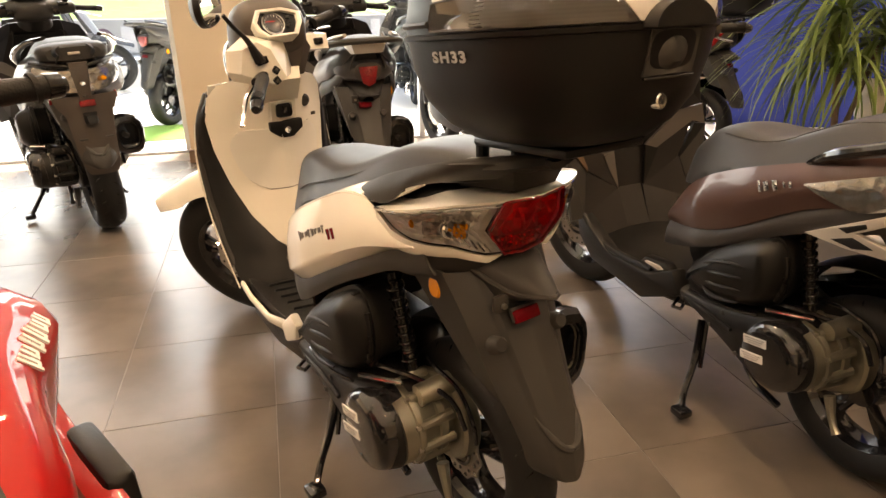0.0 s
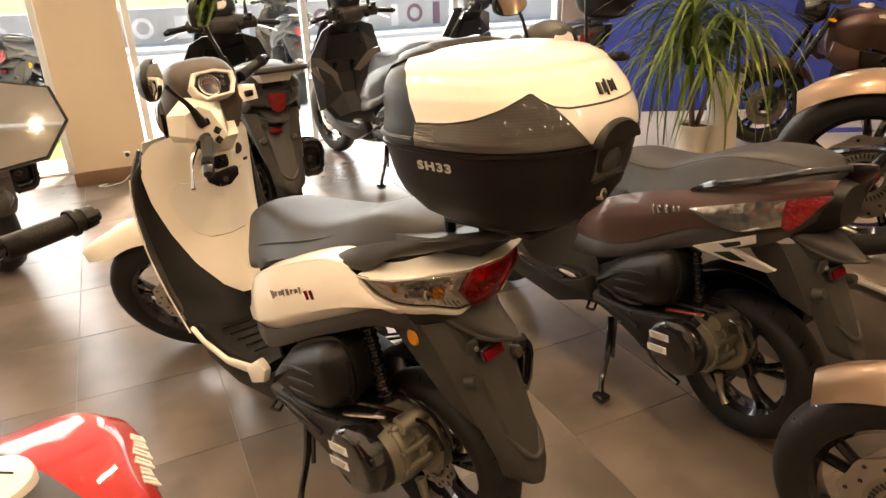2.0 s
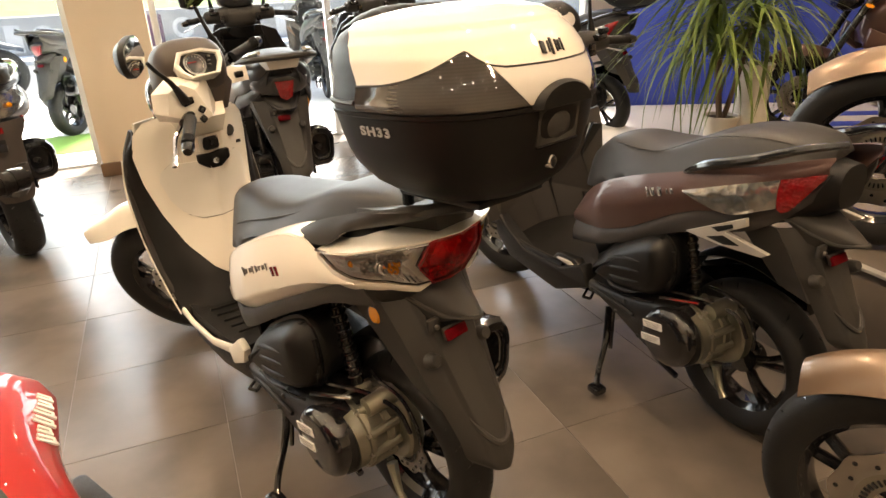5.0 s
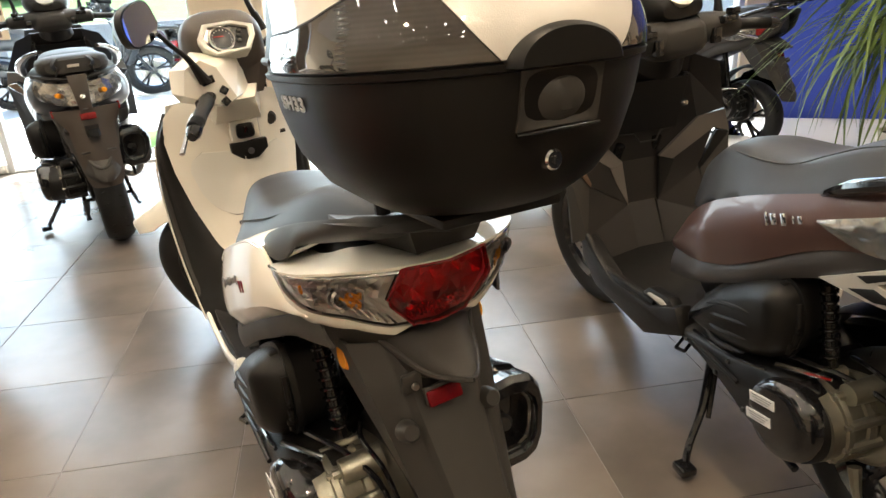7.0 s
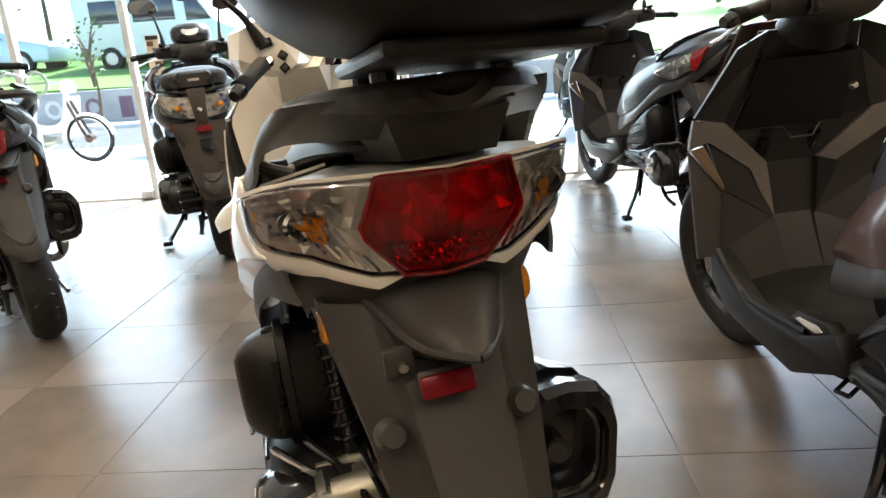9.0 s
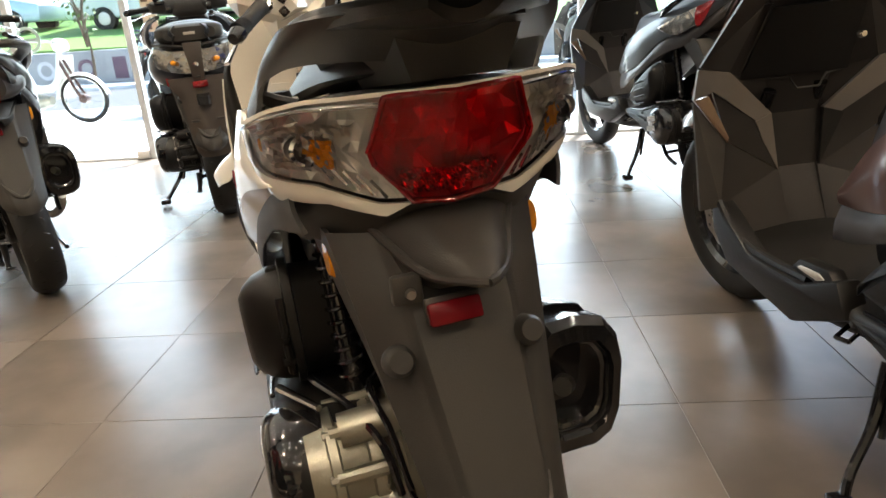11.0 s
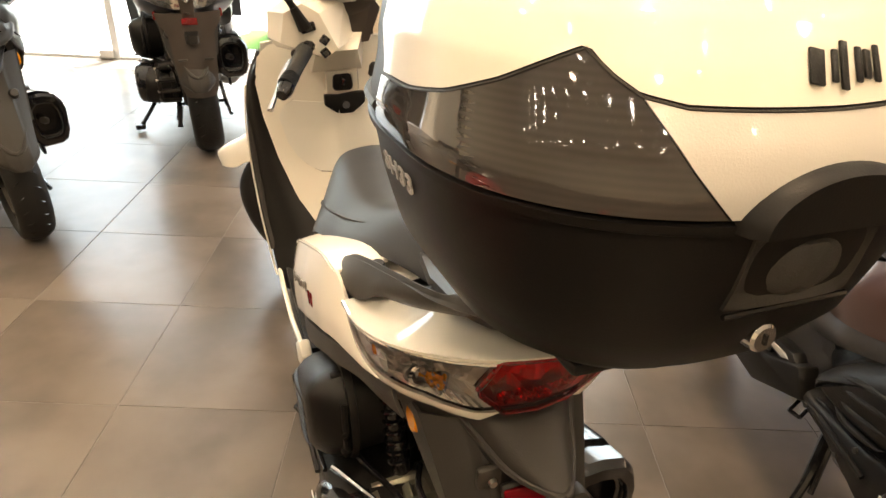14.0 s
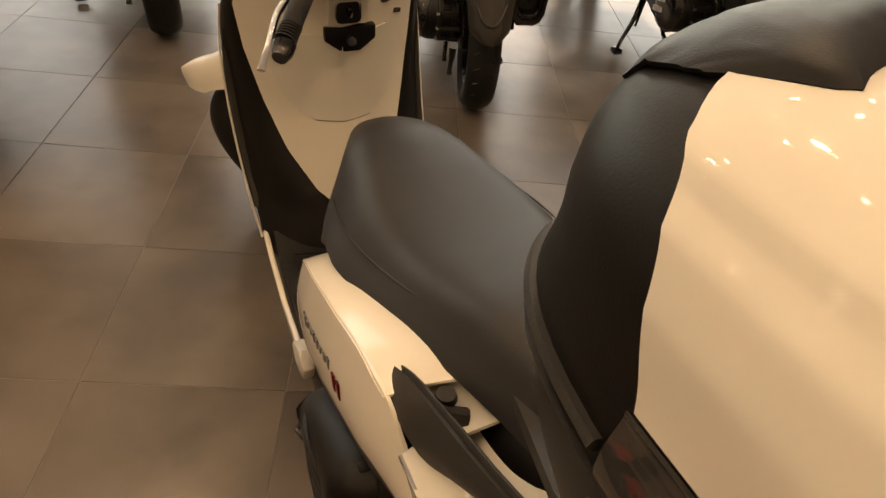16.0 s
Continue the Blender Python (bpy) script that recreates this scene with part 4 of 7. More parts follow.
    for y in (1, -1) if amber else ():
        part("side_reflector", moved(lathe([(0, 0.009), (0.017, 0.009), (0.021, 0.003), (0.021, -0.006)], 20), Matrix.Translation((-0.020, 0.122 * y, 0.706)) @ (Matrix.Rotation(math.pi, 4, "Z") if y < 0 else Matrix.Identity(4)) @ Matrix.Rotation(radians(6), 4, "Z") @ Matrix.Diagonal((0.85, 1, 1.25, 1))), AMBER, gd, "round amber side reflector")
    return gd


def front_end(s, steer, cover, guard, disc_r=0.12):
    def P(name, bm, material, parent=s, label="", sharp=35):
        return part(name, moved(bm, steer), material, parent, label, sharp)
    wheel(s, 1.415, 0.297, 0.297, 0.10, 0.21, 5, disc_r, steer)
    def guard_at(u, v):
        a = radians(38 + 96 * u)
        tip = max(0, 0.22 - u) / 0.22
        r = 0.318 + 0.014 * math.cos(math.pi * (v - 0.5))
        return (1.40 + r * math.cos(a) + 0.055 * tip, (0.068 - 0.048 * tip ** 1.6) * (2 * v - 1), 0.352 + r * math.sin(a) - (0.055 - 0.02 * tip) * abs(2 * v - 1) ** 2.2 + 0.012 * tip)
    fd = P("front_mudguard", sheet(guard_at, 26, 12, 0.005), cover, s, "", 50)
    for y in (1, -1):
        P("fork_leg", tube([(1.15, 0.075 * y, 0.72), (1.395, 0.075 * y, 0.29)], [0.017, 0.021], 12), GLOSSBLACK)
    P("brake_caliper", block((1.32, 0.085, 0.345), (0.07, 0.04, 0.08), 0.012), GLOSSBLACK)
    return fd


def wedge_seat(s, keys, material=VINYL):
    """A saddle with a narrow flat top, sloping flanks and a rounded shoulder between them."""
    a, b = curve([k[:3] for k in keys], 46), curve([(k[0], k[1], k[3]) for k in keys], 46)
    secs = []
    for p, q in zip(a, b):
        w, z0, z1 = max(p.y, 0.004), p.z, max(q.z, p.z + 0.006)
        h = z1 - z0
        half = [(0.0, z1), (0.30 * w, z1 - 0.02 * h), (0.50 * w, z1 - 0.06 * h), (0.62 * w, z1 - 0.13 * h), (0.71 * w, z1 - 0.25 * h), (0.86 * w, z0 + 0.42 * h), (0.975 * w, z0 + 0.16 * h), (1.0 * w, z0 + 0.06 * h), (0.97 * w, z0), (0.4 * w, z0 - 0.004)]
        half = [(c.x, c.z) for c in curve([(y, 0, z) for y, z in half], 22)]
        secs.append([(p.x, y, z) for y, z in half] + [(p.x, -y, z) for y, z in half[:0:-1]])
    return part("seat", loft(secs), material, s, "dark grey vinyl saddle with sloping flanks", 60)


def scooter(m, label, cover=WHITE, side=None, steer_deg=44, group="scooters on show", stand=True, kindname="scooter"):
    """The white scooter: step-through frame, wide seat, wrapped tail lamp."""
    s = thing(kindname, m, label, "scooter", group)
    steer = steering(steer_deg)
    wheel(s, 0.040, 0.248, 0.248, 0.112, 0.166, 5, 0.078)
    drive_unit(s)
    front_end(s, steer, cover, cover)
    return s, steer


def main_scooter():
    m = parked(0.301, 1.205, 109.95) @ Matrix.Diagonal((0.988, 1, 1, 1))
    s, steer = scooter(m, "pearl white step-through scooter with dark grey seat and trim")
    # inner frame covers
    part("frame_cover", body([(0.62, 0.10, 0.36, 0.66), (0.5, 0.13, 0.46, 0.70), (0.3, 0.14, 0.60, 0.80), (0.1, 0.13, 0.67, 0.88), (-0.02, 0.10, 0.72, 0.90), (-0.06, 0.06, 0.75, 0.90)], steps=18), BLACK, s)
    W = lambda x, z: lerp(x, [(-0.12, 0.10), (-0.06, 0.160), (0.0, 0.178), (0.065, 0.190), (0.16, 0.205), (0.3, 0.213), (0.42, 0.214), (0.52, 0.206), (0.62, 0.175)]) - 0.25 * max(0, z - (0.80 - 0.36 * (x - 0.1))) ** 1.3 - 0.12 * max(0, (0.62 - 0.36 * (x - 0.1)) - z)
    low2 = [(0.606, 0.560), (0.592, 0.527), (0.45, 0.572), (0.35, 0.622), (0.245, 0.676), (0.15, 0.724), (0.055, 0.768), (-0.035, 0.800)]
    top2 = [(0.60, 0.595), (0.555, 0.675), (0.47, 0.742), (0.33, 0.808), (0.2, 0.858), (0.13, 0.868), (0.085, 0.852), (0.03, 0.828), (-0.03, 0.810)]
    def creased(top, low):
        # swelling panel whose lower border folds inwards along a crease
        ta, tb = curve([(x, 0, z) for x, z in top], 41), curve([(x, 0, z) for x, z in low], 41)
        def f(u, v):
            q = ta[round(40 * u)].lerp(tb[round(40 * u)], v)
            out = 0.010 * math.sin(math.pi * min(1, v / 0.80) * 0.62) if v < 0.80 else 0.0093 - 0.024 * (v - 0.80) / 0.20
            return (q.x, W(q.x, q.z) + out, q.z)
        return sheet(f, 40, 20, 0.005)
    for y in (1, -1):
        pn = creased(top2, low2)
        sp = part("side_panel", pn if y > 0 else flipped(pn), WHITE, s)
        tr = between(low2, [(0.622, 0.505), (0.60, 0.468), (0.492, 0.498), (0.38, 0.560), (0.264, 0.628), (0.15, 0.686), (0.05, 0.732), (-0.06, 0.752)], lambda x, z: W(x, z + 0.03) - 0.012, 36, 4, 0.005, 0.004)
        part("lower_trim", tr if y > 0 else flipped(tr), GREY, s)
    wedge_seat(s, [(0.800, 0.030, 0.690, 0.735), (0.780, 0.070, 0.660, 0.785), (0.72, 0.105, 0.650, 0.822), (0.64, 0.138, 0.668, 0.842), (0.55, 0.160, 0.708, 0.848), (0.44, 0.172, 0.768, 0.856), (0.33, 0.160, 0.808, 0.874), (0.24, 0.146, 0.840, 0.905), (0.15, 0.128, 0.868, 0.940), (0.05, 0.104, 0.890, 0.952), (-0.05, 0.078, 0.905, 0.948), (-0.09, 0.04, 0.910, 0.935)])
    for y in (1, -1):
        # white shelf between the side panel and the seat, and the crease that runs along the seat
        def shelf(u, v):
            q = curve([(x, 0, z) for x, z in top2[:6]], 31)[round(30 * u)]
            w = W(q.x, q.z) + 0.002
            return (q.x - 0.01 * v, y * (w - 0.075 * v), q.z - 0.002 + 0.012 * math.sin(math.pi * v * 0.6))
        part("panel_shelf", sheet(shelf, 30, 5, 0.004), WHITE, s)
        part("seat_crease", tube([(0.60, 0.130 * y, 0.752), (0.50, 0.146 * y, 0.792), (0.40, 0.144 * y, 0.823), (0.31, 0.130 * y, 0.850), (0.24, 0.115 * y, 0.876), (0.18, 0.096 * y, 0.907)], 0.0018, 6, 30), GREY, s)
    tail_lamp_main(s)
    rear_guard(s, GREY)
    # U-shaped grab rail that carries the luggage plate
    crest = [(0.207, 0.172, 0.838), (0.165, 0.168, 0.862), (0.130, 0.164, 0.884), (0.055, 0.157, 0.914), (-0.04, 0.145, 0.945), (-0.12, 0.125, 0.966), (-0.185, 0.070, 0.973), (-0.205, 0.0, 0.975)]
    hem = [(0.205, 0.173, 0.836), (0.160, 0.178, 0.847), (0.105, 0.180, 0.858), (0.060, 0.174, 0.863), (0.030, 0.167, 0.879), (0.004, 0.162, 0.902), (-0.030, 0.150, 0.918), (-0.075, 0.126, 0.930), (-0.11, 0.055, 0.928), (-0.122, 0.0, 0.920)]
    def both_sides(line):
        return curve(line + [(x, -y, z) for x, y, z in line[-2::-1]], 61)
    crest, hem = both_sides(crest), both_sides(hem)
    deck = [Vector((p.x + 0.016 * (abs(p.y) < 0.12), p.y - math.copysign(0.006, p.y) * min(1, abs(p.y) / 0.08) * min(1, max(0, (0.205 - p.x) / 0.05)), p.z + 0.003)) for p in crest]
    def rail_face(u, v):
        i = round(60 * u)
        p = crest[i].lerp(hem[i], v)
        bulge = 0.004 * math.sin(math.pi * v)
        return p + Vector((-bulge * (abs(p.y) < 0.15), math.copysign(bulge * 0.8, p.y) * min(1, abs(p.y) / 0.1), 0))
    rail = part("grab_rail", sheet(rail_face, 60, 8, 0.006), GREY, s, "moulded dark grey grab rail", 45)
    part("rail_top", sheet(lambda u, v: crest[round(60 * u)].lerp(deck[round(60 * u)], v) + Vector((0, 0, 0.004 * math.sin(math.pi * v))), 60, 4, 0.008), GREY, rail, "", 45)
    for y in (1, -1):
        part("rail_arm", tube([(0.095, 0.160 * y, 0.884), (0.085, 0.145 * y, 0.876), (0.078, 0.125 * y, 0.868)], [0.008, 0.010, 0.012], 10), GREY, s)
        part("rail_bolt", moved(moved(lathe([(0, 0.008), (0.010, 0.008), (0.012, 0)], 14), Matrix.Rotation(radians(90), 4, "X")), Matrix.Translation((0.100, 0.138 * y, 0.880))), BLACK, s)
        part("tail_deck", sheet(lambda u, v: (0.215 - 0.155 * u, y * (0.178 - 0.012 * u - 0.08 * v), lerp(u, [(0, 0.830), (0.7, 0.856), (1, 0.868)]) + 0.014 * v), 14, 6, 0.004), WHITE, s)
    def under_rack(u, v):
        x = -0.212 + 0.29 * u
        w = lerp(x, [(-0.212, 0.03), (-0.20, 0.06), (-0.17, 0.095), (-0.12, 0.112), (-0.05, 0.112), (0.078, 0.085)])
        z = lerp(x, [(-0.21, 0.978), (-0.14, 0.972), (-0.06, 0.955), (0.05, 0.925), (0.08, 0.915)])
        return (x, w * (2 * v - 1), z - 0.004 - 0.012 * math.cos(math.pi * (v - 0.5)))
    part("rail_column", hull([(-0.145, 0.035, 0.902), (-0.145, -0.06, 0.902), (-0.02, 0.06, 0.890), (-0.02, -0.07, 0.890), (-0.16, 0.050, 0.945), (-0.16, -0.072, 0.945), (-0.02, 0.075, 0.93), (-0.02, -0.085, 0.93)]), GREY, rail, "", 20)
    rack = part("rail_plate", sheet(under_rack, 16, 14, 0.012), GREY, s, "broad dark grey moulded rack plate")
    for y in (0.05, -0.05, 0.105, -0.105):
        x, z = -0.07, 0.937
        part("rack_slot", moved(lathe([(0, 0.0), (0.014, 0.0), (0.014, 0.006), (0, 0.006)], 14), Matrix.Translation((x, y, z + 0.06 * abs(y))) @ Matrix.Rotation(radians(-80), 4, "X") @ Matrix.Diagonal((0.7, 1, 1.6, 1))), BLACK, rack)
    # leg shield, seen from the seat
    def sh(y, z):
        c = lerp(z, [(0.34, 0.90), (0.42, 0.955), (0.55, 1.012), (0.65, 1.040), (0.75, 1.052), (0.83, 1.050), (0.93, 1.035), (1.0, 1.03)])
        k = min(abs(y), 0.21)
        return c + (2.2 * k * k + 0.22 * k) * lerp(z, [(0.4, 0.8), (0.7, 1.0)])
    def inner(u, v):
        z = 0.435 + 0.545 * v
        w = lerp(z, [(0.435, 0.03), (0.47, 0.075), (0.55, 0.125), (0.65, 0.158), (0.76, 0.182), (0.86, 0.192), (0.93, 0.180), (0.965, 0.15), (0.98, 0.10)])
        y = w * (2 * u - 1)
        return (sh(y, z) - 0.004 - 0.006 * math.sin(math.pi * u), y, z)
    ls = part("leg_shield", sheet(inner, 30, 30, 0.006), WHITE, s, "white inner leg shield")
    def gl(u, v):
        z = 0.632 + 0.19 * v
        w = lerp(z, [(0.632, 0.060), (0.645, 0.088), (0.665, 0.110), (0.70, 0.130), (0.77, 0.145), (0.80, 0.135), (0.822, 0.110)])
        y = w * (2 * u - 1)
        return (sh(y, z) - 0.013 - 0.004 * math.sin(math.pi * u) * math.sin(math.pi * v), y, z)
    gv = part("glovebox_door", sheet(gl, 22, 16, 0.006), PANEL_WHITE, ls, "satin white glovebox door")
    edge = [gl(0, v / 12) for v in range(12, -1, -1)] + [gl(u / 10, 0) for u in range(1, 10)] + [gl(1, v / 12) for v in range(13)]
    part("glovebox_seam", tube([(x - 0.0035, y, z) for x, y, z in edge], 0.0018, 6), GREY, ls)
    lk = part("lock_plate", moved(prism([(-0.054, 0.018), (0.054, 0.018), (0.054, -0.010), (0.02, -0.036), (-0.02, -0.036), (-0.054, -0.010)], -0.010, 0.010, 0.003), Matrix.Translation((sh(0, 0.82) - 0.010, -0.018, 0.825)) @ Matrix.Rotation(radians(90), 4, "Z")), BLACK, ls)
    part("emblem", moved(moved(lathe([(0, -0.008), (0.010, -0.008), (0.012, 0)], 16), Matrix.Rotation(radians(-90), 4, "Z")), Matrix.Translation((sh(0, 0.80) - 0.022, -0.018, 0.815))), CHROME, lk)
    part("hook_housing", hull([(sh(0, 0.86) - 0.018, 0.028, 0.850), (sh(0, 0.86) - 0.018, -0.052, 0.850), (sh(0, 0.86) - 0.026, 0.028, 0.905), (sh(0, 0.86) - 0.026, -0.052, 0.905), (sh(0, 0.86) + 0.02, 0.04, 0.845), (sh(0, 0.86) + 0.02, -0.065, 0.845), (sh(0, 0.86) + 0.02, 0.04, 0.925), (sh(0, 0.86) + 0.02, -0.065, 0.925)]), WHITE, ls, "", 12)
    part("ignition_recess", block((sh(0, 0.86) - 0.022, -0.012, 0.878), (0.012, 0.052, 0.046), 0.010), BLACK, ls)
    part("bag_hook", tube([(sh(0, 0.86) - 0.022, -0.012, 0.888), (sh(0, 0.86) - 0.036, -0.012, 0.884), (sh(0, 0.86) - 0.036, -0.012, 0.872)], 0.006, 8), GLOSSBLACK, ls)
    part("ignition_lock", moved(moved(lathe([(0, -0.012), (0.014, -0.012), (0.020, -0.006), (0.022, 0.01)], 20), Matrix.Rotation(radians(-90), 4, "Z")), Matrix.Translation((sh(0.1, 0.89) - 0.008, -0.101, 0.890))), GREY, ls)
    part("badge_bar", block((sh(0.125, 0.825) - 0.008, -0.125, 0.838), (0.004, 0.05, 0.011), 0.002), GREY, ls)
    # dark frame round the leg shield, running down to the floor
    def frame_strip(side):
        def f(u, v):
            z = 0.30 + 0.62 * u
            wi = lerp(z, [(0.30, 0.0), (0.435, 0.03), (0.47, 0.075), (0.55, 0.125), (0.65, 0.158), (0.76, 0.182), (0.86, 0.192), (0.93, 0.18)])
            wo = lerp(z, [(0.30, 0.205), (0.45, 0.216), (0.60, 0.223), (0.75, 0.222), (0.85, 0.209), (0.92, 0.178)])
            y = wi + (wo - wi) * v
            return (sh(y, z) + 0.004 - 0.012 * math.sin(math.pi * v), side * y, z)
        return sheet(f, 30, 8, 0.006)
    for y in (1, -1):
        part("shield_frame", frame_strip(y), BLACK, s)
        part("shield_edge", tube([(sh(0.205, z) + 0.012, w * y, z) for z, w in ((0.40, 0.208), (0.50, 0.216), (0.62, 0.219), (0.74, 0.216), (0.85, 0.202), (0.93, 0.168))], 0.013, 8, 24), GREY, s)
        part("edge_line", tube([(sh(0.205, z) + 0.020, (w + 0.0155) * y, z) for z, w in ((0.33, 0.200), (0.40, 0.208), (0.50, 0.216), (0.62, 0.219), (0.74, 0.216), (0.84, 0.203))], 0.0028, 6, 24), WHITE, s)
        # white skirt along the floorboard
        sk = prism([(1.02, 0.36), (0.95, 0.335), (0.80, 0.33), (0.64, 0.375), (0.575, 0.415), (0.575, 0.385), (0.62, 0.345), (0.80, 0.303), (0.96, 0.312), (1.04, 0.340)], 0.200, 0.213, 0.006, 2)
        part("floor_skirt", sk if y > 0 else flipped(sk), WHITE, s)
        tl = prism([(0.66, 0.36), (0.575, 0.425), (0.54, 0.40), (0.56, 0.35), (0.64, 0.31)], 0.192, 0.218, 0.008, 2)
        part("skirt_tip", tl if y > 0 else flipped(tl), PANEL_WHITE, s)
        lo = prism([(1.0, 0.30), (0.80, 0.285), (0.62, 0.325), (0.50, 0.41), (0.46, 0.36), (0.56, 0.26), (0.80, 0.22), (1.0, 0.24)], 0.12, 0.19, 0.01, 2)
        part("belly_cover", lo if y > 0 else flipped(lo), BLACK, s)
    part("floorboard", sheet(lambda u, v: (0.60 + 0.40 * u, 0.19 * (2 * v - 1), 0.352 + 0.09 * max(0, 0.25 - u) + 0.1 * max(0, u - 0.85)), 14, 8, 0.03), BLACK, s, "black rubber footboard")
    for k in range(5):
        for y in (1, -1):
            part("foot_rib", tube([(0.68 + 0.05 * k, 0.07 * y, 0.372), (0.70 + 0.05 * k, 0.16 * y, 0.372)], 0.0045, 6), BLACK, s)
    part("seat_front_cover", sheet(lambda u, v: (lerp(v, [(0, 0.60), (0.5, 0.66), (1, 0.70)]) - 0.10 * (2 * u - 1) ** 2, (0.17 - 0.03 * v) * (2 * u - 1), 0.37 + 0.31 * v), 14, 10, 0.006), BLACK, s)
    # nose: headlamp cowl and outer apron
    part("front_apron", sheet(lambda u, v: (lerp(v, [(0, 1.17), (0.5, 1.33), (1, 1.22)]) - 0.02 - 1.0 * (0.205 * (2 * u - 1)) ** 2, lerp(v, [(0, 0.15), (0.5, 0.2), (1, 0.17)]) * (2 * u - 1), 0.42 + 0.54 * v), 18, 14, 0.005), WHITE, s)
    cv, P = handlebar(s, Matrix.Translation((0, 0, 0.055)) @ steer, WHITE, low_mirror=0.055, turn=16, blocks=False)
    def P(name, bm, material, parent=s, label="", sharp=35):
        return part(name, bm, material, parent, label, sharp)
    pod = P("dash_pod", body([(0.950, 0.060, 1.085, 1.135), (0.960, 0.086, 1.055, 1.170), (0.988, 0.102, 1.030, 1.192), (1.03, 0.110, 1.005, 1.203), (1.09, 0.104, 0.995, 1.186), (1.15, 0.075, 1.0, 1.135), (1.175, 0.03, 1.02, 1.09)], 28, 26, 3.0), COWL, s, "domed brown grey dashboard pod")
    P("pod_chin", hull([(0.962, -0.085, 1.09), (0.985, -0.11, 1.06), (0.968, -0.056, 0.985), (0.975, -0.075, 0.985), (1.05, -0.10, 1.0), (1.03, -0.04, 1.0), (0.965, 0.0, 1.06), (1.05, 0.05, 1.02)]), COWL, pod, "", 20)
    hl = P("headlamp", body([(1.06, 0.09, 0.98, 1.07), (1.11, 0.11, 0.95, 1.11), (1.17, 0.105, 0.94, 1.10), (1.22, 0.07, 0.95, 1.05)], steps=12), GLOSSBLACK, s)
    P("headlamp_lens", sheet(lambda u, v: (1.10 + 0.125 * math.cos(math.pi * (u - 0.5)), 0.118 * (2 * u - 1), 0.955 + 0.09 * v), 18, 6, 0.004), CLEARLENS, hl, "clear faceted headlamp lens")
    # six-sided white bezel round the dial, with the warning lamps on its narrow side
    face = Matrix.Translation((0.930, 0.006, 1.136)) @ Matrix.Rotation(radians(30), 4, "Y")
    six = [(0.066, 0.004), (0.046, 0.037), (-0.020, 0.040), (-0.068, 0.026), (-0.066, 0.0), (-0.046, -0.034), (0.036, -0.038), (0.058, -0.018)]
    def rim(k, x):
        return [(x, 1.10 * k * p, 1.12 * k * q) for p, q in six]
    P("dash_bezel", moved(loft([rim(0.92, 0.05), rim(1.02, -0.003), rim(0.97, -0.008), rim(0.83, -0.006), rim(0.80, 0.004)], caps=False), face), PANEL_WHITE, pod, "white six-sided dashboard bezel", 20)
    P("dash_face", moved(loft([rim(0.86, 0.006), rim(0.86, 0.003)]), face), GLOSSBLACK, pod)
    P("dash_dial", moved(moved(lathe([(0, 0.0), (0.024, 0.0), (0.029, -0.003), (0.031, 0.0), (0.031, 0.004)], 32), Matrix.Rotation(radians(-90), 4, "Z")), face @ Matrix.Translation((0.0, 0.012, 0.0))), DIAL, pod, "dark round speedometer dial")
    P("dial_ring", moved(moved(lathe([(0.029, -0.004), (0.032, -0.005), (0.034, -0.002)], 32), Matrix.Rotation(radians(-90), 4, "Z")), face @ Matrix.Translation((0.0, 0.012, 0.0))), CHROME, pod)
    P("dial_scale", moved(joined(*[block((0, 0.0245 * math.cos(a), 0.0245 * math.sin(a)), (0.001, 0.0014, 0.005), 0, Matrix.Translation((-0.0012, 0.012, 0)) @ Matrix.Rotation(0, 4, "X")) for a in [radians(-30 + 20 * k) for k in range(13)]]), face), STICKER, pod)
    P("dial_needle", moved(block((-0.003, 0.020, 0.006), (0.001, 0.026, 0.0025), 0), face), RED, pod)
    P("warning_lamps", moved(joined(*[block((0.0, -0.036 + 0.003 * k, 0.018 - 0.013 * k), (0.006, 0.012, 0.008), 0.002) for k in range(3)]), face), GREY, pod)
    # faceted white shroud of the turned handlebar, with three switches on its left face
    shroud = P("handlebar_shroud", hull([(0.868, 0.136, 1.080), (0.870, 0.096, 1.098), (0.868, 0.060, 1.076), (0.868, 0.022, 0.996), (0.872, 0.052, 0.978), (0.872, 0.092, 0.992), (0.868, 0.150, 1.018), (0.93, 0.165, 1.075), (0.93, 0.17, 1.02), (0.955, 0.10, 1.112), (0.965, -0.02, 1.09), (0.965, -0.035, 0.995), (0.95, 0.06, 0.965), (0.96, 0.15, 0.99)]), WHITE, s, "", 12)
    part("shroud_neck", hull([(1.03, 0.062, 0.905), (1.03, -0.066, 0.905), (1.09, 0.07, 0.90), (1.09, -0.07, 0.90), (0.895, 0.07, 0.985), (0.90, -0.03, 0.985), (1.02, 0.11, 1.03), (1.02, -0.08, 1.03)]), WHITE, s, "", 12)
    part("shroud_screw", moved(moved(lathe([(0, -0.003), (0.005, -0.003), (0.006, 0.0)], 10), Matrix.Rotation(radians(-90), 4, "Z")), Matrix.Translation((0.869, 0.112, 1.083))), STEEL, shroud)
    for yy, zz_, a, w in ((0.087, 1.047, -14, 0.034), (0.052, 1.018, 40, 0.020), (0.052, 0.990, 55, 0.020)):
        tray = part("switch_tray", block((0, 0, 0), (0.010, w, 0.020), 0.003, Matrix.Translation((0.868, yy, zz_)) @ Matrix.Rotation(radians(a), 4, "X")), GLOSSBLACK, shroud)
        part("switch", block((0, 0, 0), (0.010, w * 0.5, 0.010), 0.003, Matrix.Translation((0.863, yy, zz_)) @ Matrix.Rotation(radians(a), 4, "X")), GREY, tray)
